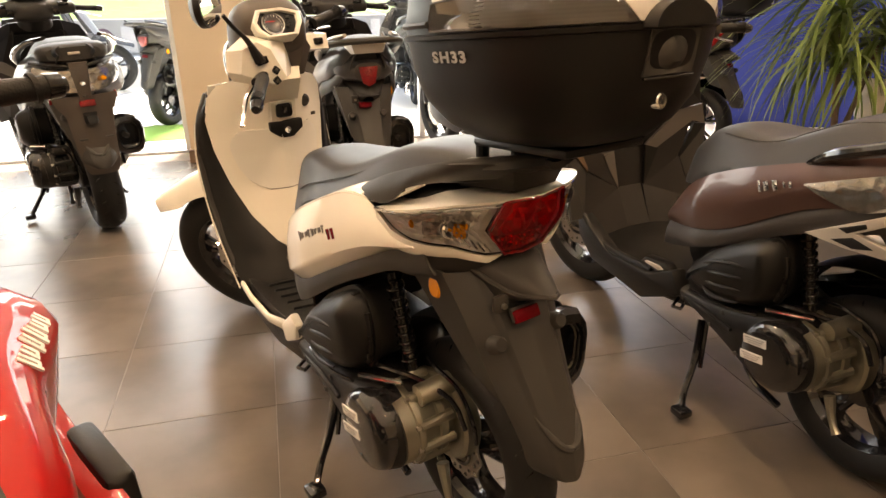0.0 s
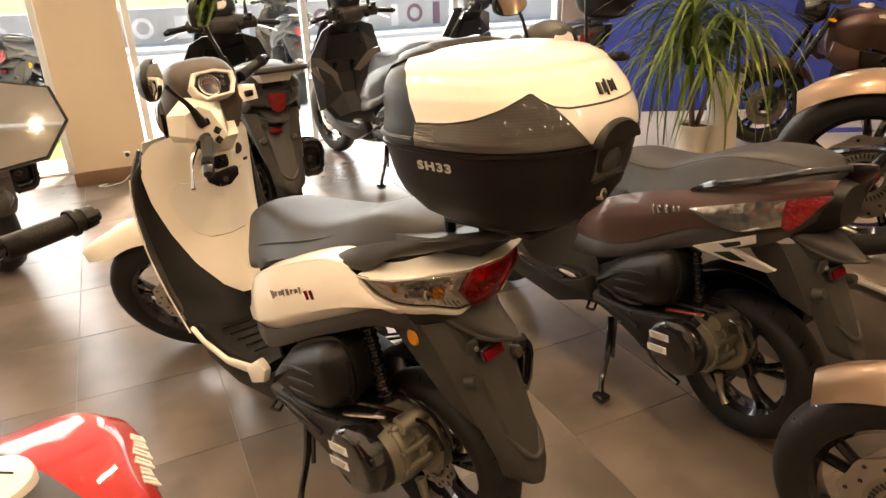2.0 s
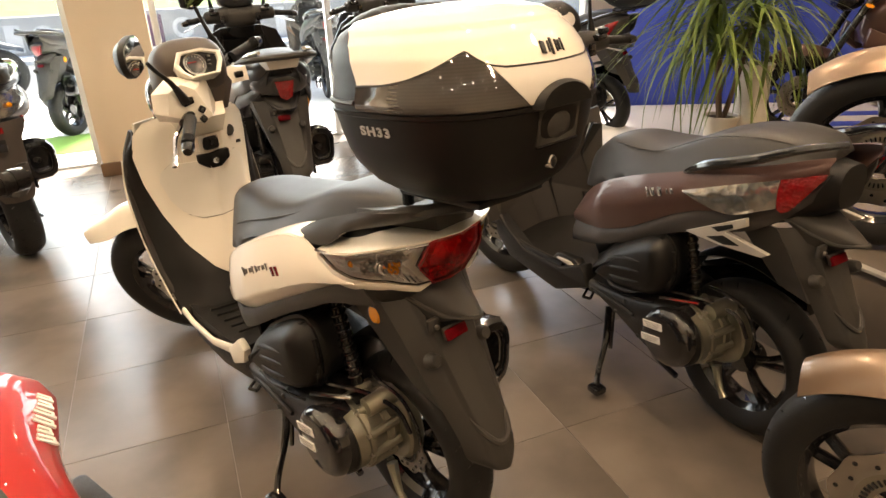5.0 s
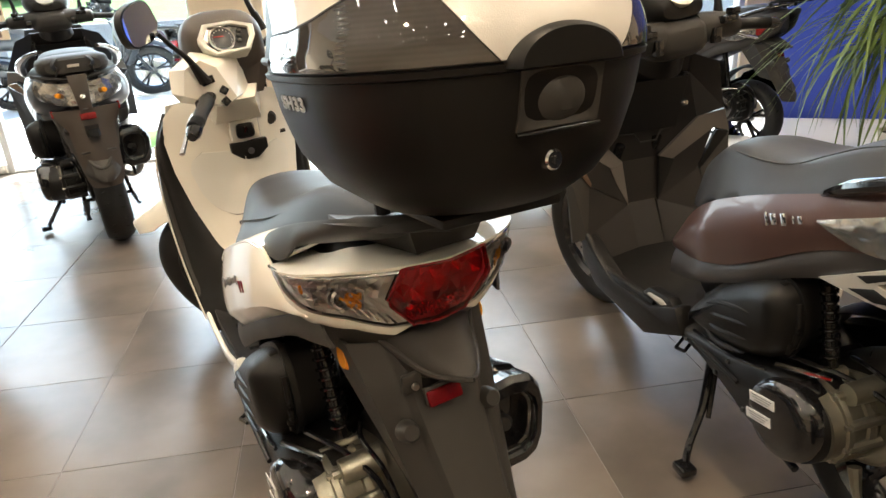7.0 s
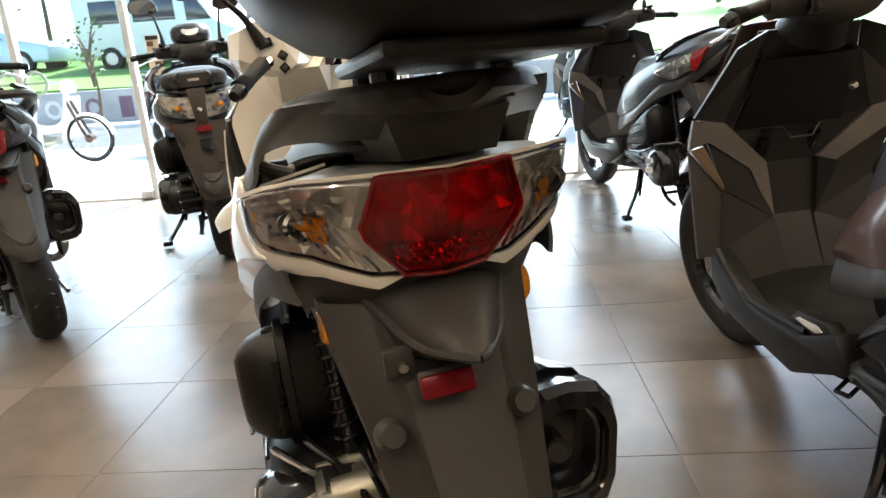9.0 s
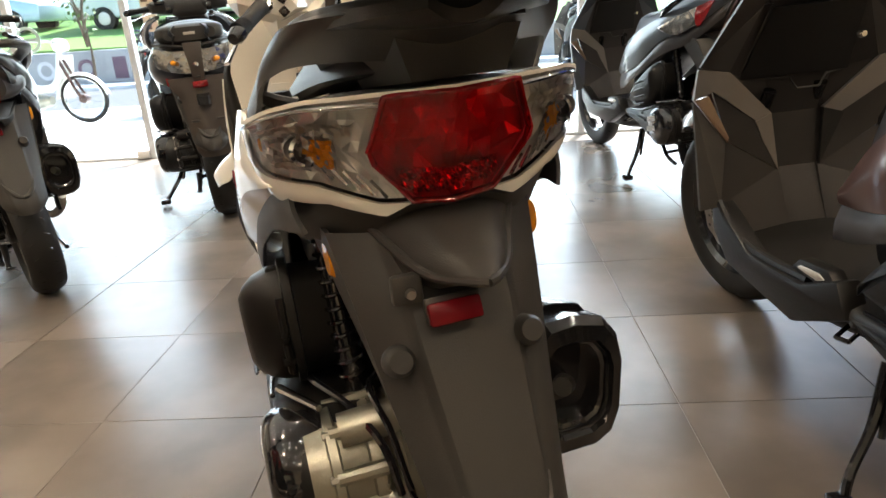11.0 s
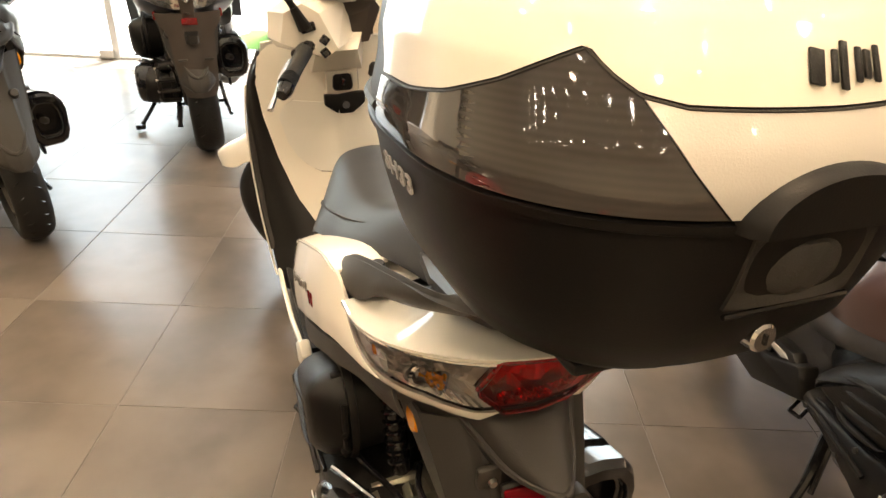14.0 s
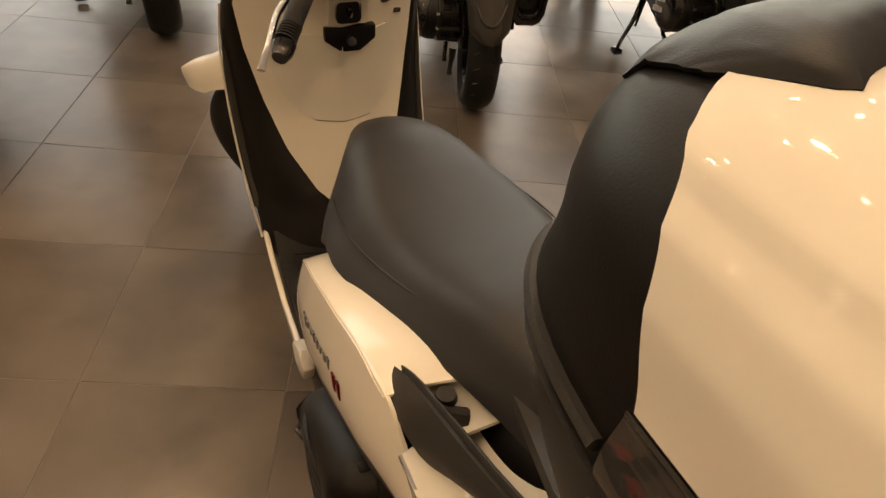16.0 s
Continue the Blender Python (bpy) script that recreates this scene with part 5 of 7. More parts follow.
    right = part("handlebar_shroud", hull([(1.02, -0.10, 1.095), (1.00, -0.11, 1.05), (1.04, -0.19, 1.09), (1.03, -0.19, 1.045), (1.09, -0.10, 1.10), (1.10, -0.19, 1.08), (1.09, -0.10, 1.03), (1.10, -0.19, 1.04)]), WHITE, s, "", 12)
    part("switch", block((1.015, -0.15, 1.07), (0.014, 0.03, 0.02), 0.004), GLOSSBLACK, right)
    # side lettering drawn as one flowing line with two red slanted bars
    for y in (1, -1):
        line = []
        for k, (h, w) in enumerate(((0.024, 0.010), (0.013, 0.007), (0.013, 0.011), (0.019, 0.007), (0.018, 0.007), (0.012, 0.010), (0.012, 0.009), (0.018, 0.007))):
            x = 0.400 - 0.0185 * k
            z = 0.706 + 0.0078 * k
            stroke = Matrix.Translation((x, (W(x, z) + 0.0098) * y, z)) @ Matrix.Rotation(radians(24), 4, "Y")
            line.append(block((0, 0, 0), (0.0045, 0.003, h), 0.0008, stroke))
            line.append(block((-w / 2, 0, h * 0.3), (w, 0.003, 0.004), 0.0008, stroke))
            if k % 2 == 0:
                line.append(block((-w, 0, 0), (0.0035, 0.003, h * 0.75), 0.0008, stroke))
        part("emblem", joined(*line), TITAN, s, "row of slanted dark grey emblem strokes")
        for k in range(2):
            x = 0.243 - 0.019 * k
            z = 0.757 + 0.007 * k
            part("emblem_bar", block((0, 0, 0), (0.013, 0.003, 0.023), 0.001, Matrix.Translation((x, (W(x, z) + 0.0098) * y, z)) @ Matrix.Rotation(radians(24), 4, "Y")), REDPLAIN, s, "red emblem bar")
    return s, m


def top_box(m, dark=False):
    """A lidded luggage box with painted lid, smoked side lens, pale rear lens and latch."""
    # it tilts a little down towards the seat
    m = m @ Matrix.Translation((-0.38, 0, 1.08)) @ Matrix.Rotation(radians(4.5), 4, "Y") @ Matrix.Translation((0.38, 0, -1.08))
    bx = thing("top_box", m, "black plastic motorcycle top box with white lid panel" if not dark else "dark grey plastic motorcycle top box", "luggage box")
    C, A = -0.208, [(1.012, 0.085, 0.08), (1.022, 0.130, 0.126), (1.045, 0.157, 0.158), (1.08, 0.177, 0.183), (1.13, 0.188, 0.198), (1.187, 0.196, 0.208), (1.20, 0.196, 0.2075), (1.23, 0.190, 0.200), (1.26, 0.184, 0.197), (1.285, 0.174, 0.187), (1.305, 0.159, 0.169), (1.318, 0.140, 0.146), (1.327, 0.108, 0.112), (1.333, 0.06, 0.06), (1.335, 0.004, 0.004)]
    A = [(z, a * 0.965, b * 0.965) for z, a, b in A]
    zz = [a[0] for a in A]
    def P(th, z, out=0.0):
        a, b = np.interp(z, zz, [k[1] for k in A]) + out, np.interp(z, zz, [k[2] for k in A]) + out
        c, q = math.cos(th), math.sin(th)
        e = 2 / (3.2 if c > 0 else 2.45)
        if c > 0:
            a += 0.048 * min(1, max(0, (z - 1.0) / 0.10)) * min(1, max(0, (1.335 - z) / 0.03))
        if c < 0:
            a += 0.018 * math.sin(math.pi * min(1, max(0, (z - 1.03) / 0.30)))
        cx = C + 0.028 * max(0, z - 1.22) / 0.115
        return (cx + a * math.copysign(abs(c) ** e, c), b * math.copysign(abs(q) ** e, q), z + (out if z > 1.3 else 0))
    n = 72
    ths = [2 * math.pi * i / n for i in range(n)]
    lower = part("shell", loft([[P(t, z) for t in ths] for z in (1.012, 1.022, 1.033, 1.045, 1.062, 1.08, 1.105, 1.13, 1.155, 1.177)]), BOXBLACK, bx, "grained black lower shell")
    part("rim_lip", loft([[P(t, z, o) for t in ths] for z, o in ((1.171, 0.0), (1.173, 0.004), (1.179, 0.004), (1.181, 0.0))]), BOXBLACK, bx)
    lid = part("lid", loft([[P(t, z) for t in ths] for z in (1.179, 1.2, 1.215, 1.23, 1.25, 1.27, 1.282, 1.292, 1.302, 1.31, 1.318, 1.324, 1.329, 1.332, 1.335)]), BOXBLACK, bx)
    def zlow(t):
        d = abs(math.degrees(t))
        return lerp(d, [(58, 1.221), (79, 1.222), (90, 1.225), (105, 1.234), (120, 1.248), (135, 1.266), (139, 1.270), (143, 1.258), (148, 1.248), (156, 1.243), (180, 1.241)])
    cover_mat = WHITE if not dark else GREY
    FRONT_EDGE = [(1.222, 84), (1.236, 82.5), (1.272, 81), (1.292, 78), (1.308, 73.5), (1.314, 66), (1.318, 57), (1.321, 47), (1.324, 44), (1.328, 30), (1.335, 8)]
    def white(u, v):
        edge_z = [1.222 + (1.335 - 1.222) * (1 - (1 - min(1, max(0, v + 0.02 * k))) ** 1.6) for k in range(-5, 6)]
        tv = radians(sum(lerp(q, FRONT_EDGE) for q in edge_z) / 11)
        t = tv + (2 * math.pi - 2 * tv) * u
        d = t if t <= math.pi else 2 * math.pi - t
        lo = zlow(d)
        z = lo + (1.335 - lo) * (1 - (1 - v) ** 1.6)
        return P(t, z, 0.003)
    part("lid_panel", sheet(white, 96, 40, 0), cover_mat, lid, "glossy white lid panel" if not dark else "")
    def lens(u, v, ta, tb, side):
        t = radians(ta + (tb - ta) * u)
        lo, hi = 1.183, zlow(t) - 0.002
        x, y, z = P(t, lo + (hi - lo) * v, 0.0035)
        return (x, side * y, z)
    for side in (1, -1):
        part("side_lens", sheet(lambda u, v: lens(u, v, 83, lerp(v, [(0, 163.5), (1, 148)]), side), 34, 8, 0.002), SMOKE, lid, "smoked translucent side lens")
        part("rear_lens", sheet(lambda u, v: lens(u, v, lerp(v, [(0, 164), (1, 148.5)]), 180, side), 22, 8, 0.002), PALE, lid, "pale ribbed rear reflector lens")
        part("lens_seam", tube([Vector(lens(u / 40, 1, 83, 180, side)) for u in range(41)], 0.0010, 6), GREY, lid)
    def lid_z(x, y):
        for z in np.arange(1.334, 1.20, -0.001):
            th = math.atan2(y, x + 0.18)
            q = P(th, z)
            if math.hypot(q[0] + 0.18, q[1]) >= math.hypot(x + 0.18, y):
                return float(z)
        return 1.20
    def hood(u, v):
        # raised cap over the front of the lid, with two points on its rear edge
        y = 0.130 * (2 * u - 1)
        w = abs(y)
        front = 0.018 - 1.6 * w * w
        back = lerp(w, [(0, -0.085), (0.05, -0.088), (0.09, -0.103), (0.107, -0.114), (0.125, -0.072), (0.130, -0.060)])
        x = front + (back - front) * v
        return (x, y, lid_z(x, y) + 0.004 + 0.014 * (1 - abs(2 * v - 1) ** 4) * (1 - abs(2 * u - 1) ** 4))
    part("lid_hood", sheet(hood, 40, 16, 0.003), BOXBLACK, lid, "", 50)
    part("front_strip", tube([P(radians(a), 1.194, 0.001) for a in range(-82, 83, 4)], 0.005, 6), GREY, lid)
    # latch at the back
    lat = part("latch", loft([[(P(math.pi, 1.195, 0.0)[0] + dx, 0.068 * s * math.cos(a), 1.175 + 0.038 * s * math.sin(a)) for a in [math.pi * i / 24 for i in range(25)]] for dx, s in ((0.05, 1.0), (0.004, 1.0), (-0.006, 0.96), (-0.012, 0.86))]), BOXBLACK, bx, "arched black latch")
    part("latch_recess", sheet(lambda u, v: (P(math.pi + 0.27 * (2 * u - 1) * 1.0, 1.115 + 0.064 * v, 0.001)[0] - 0.001 + 0.016 * math.sin(math.pi * u) * math.sin(math.pi * v), 0.050 * (2 * u - 1), 1.115 + 0.064 * v), 16, 8, 0.003), GREY, bx)
    part("latch_button", moved(moved(lathe([(0, -0.006), (0.020, -0.004), (0.034, 0.006)], 24), Matrix.Rotation(radians(-90), 4, "Z")), Matrix.Translation((P(math.pi, 1.145)[0] - 0.001, 0, 1.146)) @ Matrix.Diagonal((1, 1, 0.75, 1))), GREY, bx)
    part("latch_line", tube([(P(math.pi, 1.11, 0.002)[0], -0.052, 1.112), (P(math.pi, 1.11, 0.002)[0] - 0.002, 0.052, 1.112)], 0.002, 6), GLOSSBLACK, bx)
    part("lock", moved(moved(lathe([(0, -0.003), (0.009, -0.003), (0.0112, -0.001), (0.012, 0.012)], 20), Matrix.Rotation(radians(-90), 4, "Z")), Matrix.Translation((P(math.pi, 1.082)[0] - 0.002, 0, 1.080))), CHROME, bx, "chrome key lock")
    part("keyhole", block((P(math.pi, 1.082)[0] - 0.0055, 0, 1.080), (0.002, 0.002, 0.008), 0), GLOSSBLACK, bx)
    part("mount_plate", block((-0.19, 0, 1.007), (0.22, 0.17, 0.014), 0.006), BLACK, bx)
    for x in (-0.19, -0.08):
        for y in (0.055, -0.055):
            part("mount_post", moved(moved(lathe([(0, 0), (0.012, 0), (0.012, 0.035), (0, 0.035)], 10), Matrix.Rotation(radians(90), 4, "X")), Matrix.Translation((x * 0.85, y, 0.970))), BLACK, bx)
    if not dark:
        # model number in raised letters on the shell
        for side in (1, -1):
            order = "SH33"
            for k, ch in enumerate(order):
                cu = bpy.data.curves.new("marking", "FONT")
                cu.body, cu.size, cu.extrude, cu.offset = ch, 0.0215, 0.0006, 0.0007
                cu.align_x, cu.align_y = "CENTER", "CENTER"
                cu.materials.append(MARKING)
                tx = new("marking", cu)
                tx.parent = bx
                t = radians(60)
                while P(t, 1.147)[0] > -0.142:
                    t += 0.002
                run, want = 0.0, (0.004, 0.0275, 0.0505, 0.0705)[k] if side > 0 else 0.0745 - (0.004, 0.0275, 0.0505, 0.0705)[k]
                while run < want:
                    run += math.dist(P(t, 1.147), P(t + 0.002, 1.147))
                    t += 0.002
                c, c2, up = (Vector(q) for q in (P(t, 1.148, 0.0015), P(t + 0.04, 1.148, 0.0015), P(t, 1.161, 0.0015)))
                d, upv = (c2 - c).normalized(), (up - c).normalized()
                if side < 0:
                    c, d, upv = (Vector((q.x, -q.y, q.z)) for q in (c, -d, upv))
                nrm = d.cross(upv).normalized()
                tx.matrix_local = Matrix.Translation(c) @ Matrix((d, nrm.cross(d), nrm)).transposed().to_4x4() @ Matrix.Diagonal((1.55, 1, 1, 1))
        # maker's mark on the lid as a few slanted strokes
        def on_lid(y, z):
            th = math.pi - math.asin(min(1, (abs(y) / float(np.interp(z, zz, [k[2] for k in A]))) ** 1.275)) * (1 if y > 0 else -1)
            return Vector(P(th, z, 0.0045))
        for y, w, h in ((0.016, 0.010, 0.022), (0.002, 0.004, 0.020), (-0.006, 0.005, 0.030), (-0.018, 0.004, 0.022), (-0.025, 0.005, 0.018), (-0.033, 0.004, 0.023)):
            c, d, up = on_lid(y, 1.261), on_lid(y - 0.004, 1.261) - on_lid(y + 0.004, 1.261), on_lid(y, 1.269) - on_lid(y, 1.253)
            d.normalize()
            nrm = d.cross(up).normalized()
            part("logo_block", block((0, 0, 0), (w, h, 0.002), 0.0006, Matrix.Translation(c) @ Matrix((d, nrm.cross(d), nrm)).transposed().to_4x4() @ Matrix.Rotation(radians(-14), 4, "Z")), BLACK, lid)
    return bx


PALE = mat("pale_ribbed_lens", (0.62, 0.60, 0.56), 0.25, coat=0.6, vary=0.08, scale=20, bump=0.12, bump_scale=700)

white_scooter, MAIN = main_scooter()
top_box(parked(0.301, 1.205, 109.95, 0.0))


# ---- dark scooters ----
def flip_if(bm, y):
    return bm if y > 0 else flipped(bm)


def flip_plate(bm):
    bmesh.ops.recalc_face_normals(bm, faces=bm.faces)
    return bm


def dark_scooter(m, label, cover=ANTHRACITE, tail="wedge", steer_deg=20, chevron=False, trims=SILVER, mirrors=(1, -1), seat_mat=VINYL, lean_bar=False, screen=False, shocks=(1,), back_pad=False):
    """A sporty step-through scooter with facetted panels; tail: wedge, twin or small."""
    s = thing("scooter", m, label, "scooter", "scooters on show")
    steer = steering(steer_deg)
    wheel(s, 0.060 if chevron else 0.040, 0.248, 0.248, 0.125, 0.166, 5, 0)
    drive_unit(s, shocks, 0.06 if chevron else 0.0, ALU if chevron else BLACK)
    front_end(s, steer, cover, cover)
    part("frame_cover", body([(0.66, 0.10, 0.36, 0.66), (0.5, 0.14, 0.48, 0.72), (0.3, 0.145, 0.60, 0.82), (0.1, 0.13, 0.68, 0.88), (-0.05, 0.10, 0.74, 0.91), (-0.15, 0.05, 0.80, 0.91)], steps=18), BLACK, s)
    K = 0.72 if chevron else 1.0
    back = lambda pts: [(q[0] * K if q[0] < 0 else q[0], *q[1:]) for q in pts]
    W = lambda x, z: lerp(x, [(-0.22, 0.05), (-0.14, 0.105), (0.0, 0.155), (0.16, 0.190), (0.35, 0.205), (0.52, 0.205), (0.68, 0.17)]) - 0.30 * max(0, z - (0.80 - 0.33 * (x - 0.1))) ** 1.2 - 0.10 * max(0, (0.66 - 0.33 * (x - 0.1)) - z)
    top = back([(0.66, 0.60), (0.57, 0.70), (0.42, 0.775), (0.2, 0.845), (0.0, 0.90), (-0.15, 0.935), (-0.21, 0.945)])
    mid = back([(0.68, 0.545), (0.56, 0.565), (0.40, 0.615), (0.18, 0.735), (0.02, 0.775), (-0.11, 0.835), (-0.205, 0.905)])
    low = back([(0.70, 0.46), (0.60, 0.485), (0.40, 0.565), (0.2, 0.665), (0.03, 0.715), (-0.08, 0.765), (-0.17, 0.83)])
    for y in (1, -1):
        for nm, a, b, mt, off, sw in (("side_panel", top, mid, cover, 0.0, 0.012), ("lower_panel", mid, low, ANTHRACITE if cover is not ANTHRACITE else GREY, -0.006, 0.006)):
            q = between(a, b, lambda x, z: W(x, z) + off, 34, 8, 0.005, sw)
            part(nm, q if y > 0 else flipped(q), mt, s)
        if tail == "wedge":
            la = between([(0.185, 0.800), (0.05, 0.846), (-0.058, 0.880)], [(0.182, 0.794), (0.06, 0.764), (-0.058, 0.806)], lambda x, z: W(x, z) + 0.014, 16, 5, 0.004, 0.004)
            lens = part("tail_lamp", la if y > 0 else flipped(la), CLEARLENS, s, "clear wedge-shaped indicator lens")
            lb = between([(-0.06, 0.881), (-0.108, 0.897), (-0.15, 0.910)], [(-0.06, 0.806), (-0.085, 0.803), (-0.15, 0.900)], lambda x, z: W(x, z) + 0.015, 10, 5, 0.004, 0.003)
            part("brake_lamp", lb if y > 0 else flipped(lb), REDLENS, s, "red brake light lens")
        if chevron:
            for nm, outline, a, b, mt in (("vent_trim", [(0.17, 0.682), (-0.015, 0.779), (-0.02, 0.757), (0.04, 0.722), (-0.09, 0.704), (-0.07, 0.690), (0.06, 0.680)], 0.183, 0.197, trims), ("vent_slot", [(0.10, 0.690), (0.045, 0.712), (-0.01, 0.700), (0.04, 0.686)], 0.19, 0.1985, BLACK), ("vent_slot", [(0.085, 0.722), (0.02, 0.752), (0.015, 0.742), (0.06, 0.716)], 0.19, 0.1985, BLACK)):
                part(nm, flip_if(prism(outline, a, b, 0.002), y), mt, s)
        gr = tube(back([(0.23, 0.165 * y, 0.825), (0.14, 0.185 * y, 0.875), (0.0, 0.18 * y, 0.925), (-0.14, 0.145 * y, 0.965), (-0.25, 0.10 * y, 0.985)]), [0.006, 0.020, 0.018, 0.014, 0.010], 10, 24, 0.8)
        part("grab_rail", gr, GLOSSBLACK if not lean_bar else SILVER, s)
        pg = prism([(0.73, 0.395), (0.70, 0.425), (0.60, 0.435), (0.57, 0.41), (0.62, 0.39)], 0.20, 0.235, 0.006)
        peg = part("folding_peg", pg if y > 0 else flipped(pg), BLACK, s, "black fold-out foot peg")
        part("peg_plate", flip_if(prism([(0.705, 0.404), (0.69, 0.414), (0.625, 0.420), (0.605, 0.412), (0.63, 0.400)], 0.225, 0.2385, 0.004), y), SILVER, peg, "bright silver peg plate")
    wedge_seat(s, back([(0.745, 0.04, 0.655, 0.715), (0.72, 0.085, 0.648, 0.785), (0.66, 0.115, 0.660, 0.838), (0.58, 0.140, 0.700, 0.858), (0.46, 0.160, 0.750, 0.858), (0.36, 0.167, 0.778, 0.870), (0.27, 0.167, 0.802, 0.912), (0.18, 0.162, 0.835, 0.948), (0.05, 0.150, 0.87, 0.968), (-0.08, 0.125, 0.895, 0.962), (-0.12, 0.08, 0.915, 0.95), (-0.15, 0.03, 0.92, 0.94)]), seat_mat)
    for y in (1, -1):
        part("seat_stitching", tube([(0.56, 0.098 * y, 0.836), (0.44, 0.111 * y, 0.841), (0.35, 0.114 * y, 0.857), (0.26, 0.113 * y, 0.898), (0.17, 0.109 * y, 0.934), (0.04, 0.100 * y, 0.955), (-0.07, 0.082 * y, 0.950)], 0.0016, 5, 30), GREY, s)
    rear_guard(s, GREY, wide=1.05 if not chevron else 0.9, low=0.39 if not chevron else 0.44, amber=not chevron)
    if tail == "twin":
        tl = part("tail_cowl", body([(0.34, 0.20, 0.64, 0.84), (0.15, 0.205, 0.65, 0.87), (-0.02, 0.195, 0.66, 0.88), (-0.10, 0.16, 0.69, 0.87), (-0.155, 0.10, 0.72, 0.85), (-0.17, 0.05, 0.75, 0.83)], steps=18), cover, s)
        for y in (1, -1):
            lamp_ = part("tail_lamp", sheet(lambda u, v: (-0.215 + 0.10 * u * u + 0.014 * v, (0.026 + 0.125 * u + 0.014 * math.sin(math.pi * v) * u) * y, 0.738 + 0.030 * u * u + (0.100 - 0.012 * u) * v), 14, 8, 0.006), CLEARLENS, s, "clear faceted rear lamp lens")
            part("lamp_bulb", moved(lathe([(0, -0.012), (0.010, -0.006), (0.012, 0.004)], 12), Matrix.Translation((-0.205, 0.085 * y, 0.79)) @ Matrix.Rotation(radians(-90), 4, "Z")), AMBER, lamp_)
            part("lamp_shelf", tube([(-0.20, 0.02 * y, 0.848), (-0.17, 0.09 * y, 0.862), (-0.08, 0.155 * y, 0.872)], [0.006, 0.012, 0.008], 8, 12), BLACK, s)
            part("side_reflector", block((-0.14, 0.125 * y, 0.705), (0.02, 0.012, 0.035), 0.004), REDLENS, s, "small red side reflector")
        part("lamp_bridge", moved(prism([(-0.022, 0.70), (0.022, 0.70), (0.036, 0.87), (-0.036, 0.87)], -0.012, 0.012, 0.003), Matrix.Translation((-0.205, 0, 0)) @ Matrix.Rotation(radians(90), 4, "Z")), COWL, s)
        part("bridge_badge", moved(moved(lathe([(0, -0.004), (0.010, -0.003), (0.012, 0.0)], 14), Matrix.Rotation(radians(-90), 4, "Z")), Matrix.Translation((-0.219, 0, 0.775))), CHROME, s)
        part("plate_carrier", sheet(lambda u, v: (-0.205 - 0.055 * v + 0.03 * abs(2 * u - 1) ** 2, lerp(v, [(0, 0.125), (0.12, 0.115), (0.25, 0.088), (0.9, 0.072), (1, 0.055)]) * (2 * u - 1), 0.72 - 0.36 * v), 12, 16, 0.008), COWL, s)
        part("reflector", block((-0.222, 0, 0.688), (0.012, 0.060, 0.030), 0.004), REDLENS, s, "rectangular red rear reflector")
        part("plate_lamp", hull([(-0.215, 0.026, 0.645), (-0.215, -0.026, 0.645), (-0.258, 0.020, 0.635), (-0.258, -0.020, 0.635), (-0.262, 0.016, 0.60), (-0.262, -0.016, 0.60), (-0.22, 0.026, 0.595), (-0.22, -0.026, 0.595)]), BLACK, s)
        for y in (1, -1):
            part("plate_boss", block((-0.248, 0.05 * y, 0.53), (0.01, 0.035, 0.012), 0.004), GREY, s)
    if tail == "small":
        part("tail_cowl", body([(0.2, 0.15, 0.78, 0.90), (0.0, 0.15, 0.77, 0.90), (-0.12, 0.12, 0.77, 0.88), (-0.18, 0.06, 0.78, 0.86)], steps=14), ANTHRACITE, s)
        part("tail_lamp", moved(prism([(-0.045, 0.04), (0.045, 0.04), (0.03, -0.035), (0, -0.05), (-0.03, -0.035)], -0.012, 0.012, 0.005), Matrix.Translation((-0.185, 0, 0.805)) @ Matrix.Rotation(radians(90), 4, "Z")), REDLENS, s, "shield-shaped red tail light")
        full = [(0.10, 0.16, 0.90), (-0.10, 0.165, 0.935), (-0.22, 0.12, 0.955), (-0.25, 0.0, 0.96), (-0.22, -0.12, 0.955), (-0.10, -0.165, 0.935), (0.10, -0.16, 0.90)]
        part("tail_hoop", tube(full, 0.022, 10, 40, 0.7), GREY, s)
        if lean_bar:
            part("hoop_plate", hull([(-0.245, 0.075, 0.945), (-0.245, -0.075, 0.945), (-0.235, 0.060, 0.905), (-0.235, -0.060, 0.905), (-0.15, 0.10, 0.955), (-0.15, -0.10, 0.955), (-0.16, 0.085, 0.90), (-0.16, -0.085, 0.90)]), SILVER, s, "silver plate below the grab hoop", 20)
    if back_pad:
        part("backrest", body([(-0.06, 0.10, 0.89, 0.94), (-0.10, 0.132, 0.868, 0.955), (-0.16, 0.130, 0.868, 0.950), (-0.19, 0.10, 0.878, 0.935)], steps=10, p=3.2), GREY, s, "padded grey passenger backrest")
        part("backrest_mark", block((-0.192, 0, 0.908), (0.004, 0.044, 0.012), 0.001), SILVER, s)
    # upright leg shield of flat facets with storage lid, grey boomerang trims and plain dark facets
    c = -0.008
    def plate(points, th=0.012):
        bm = bmesh.new()
        a, b = [bm.verts.new(p) for p in points], [bm.verts.new((x + th, y, z)) for x, y, z in points]
        bm.faces.new(a)
        bm.faces.new(b[::-1])
        for i in range(len(a)):
            j = (i + 1) % len(a)
            bm.faces.new((a[i], b[i], b[j], a[j]))
        bmesh.ops.recalc_face_normals(bm, faces=bm.faces)
        bmesh.ops.triangulate(bm, faces=[f for f in bm.faces if len(f.verts) > 4])
        return bm
    def half(y, pts):
        return [(px, c + y * py, pz) for px, py, pz in pts]
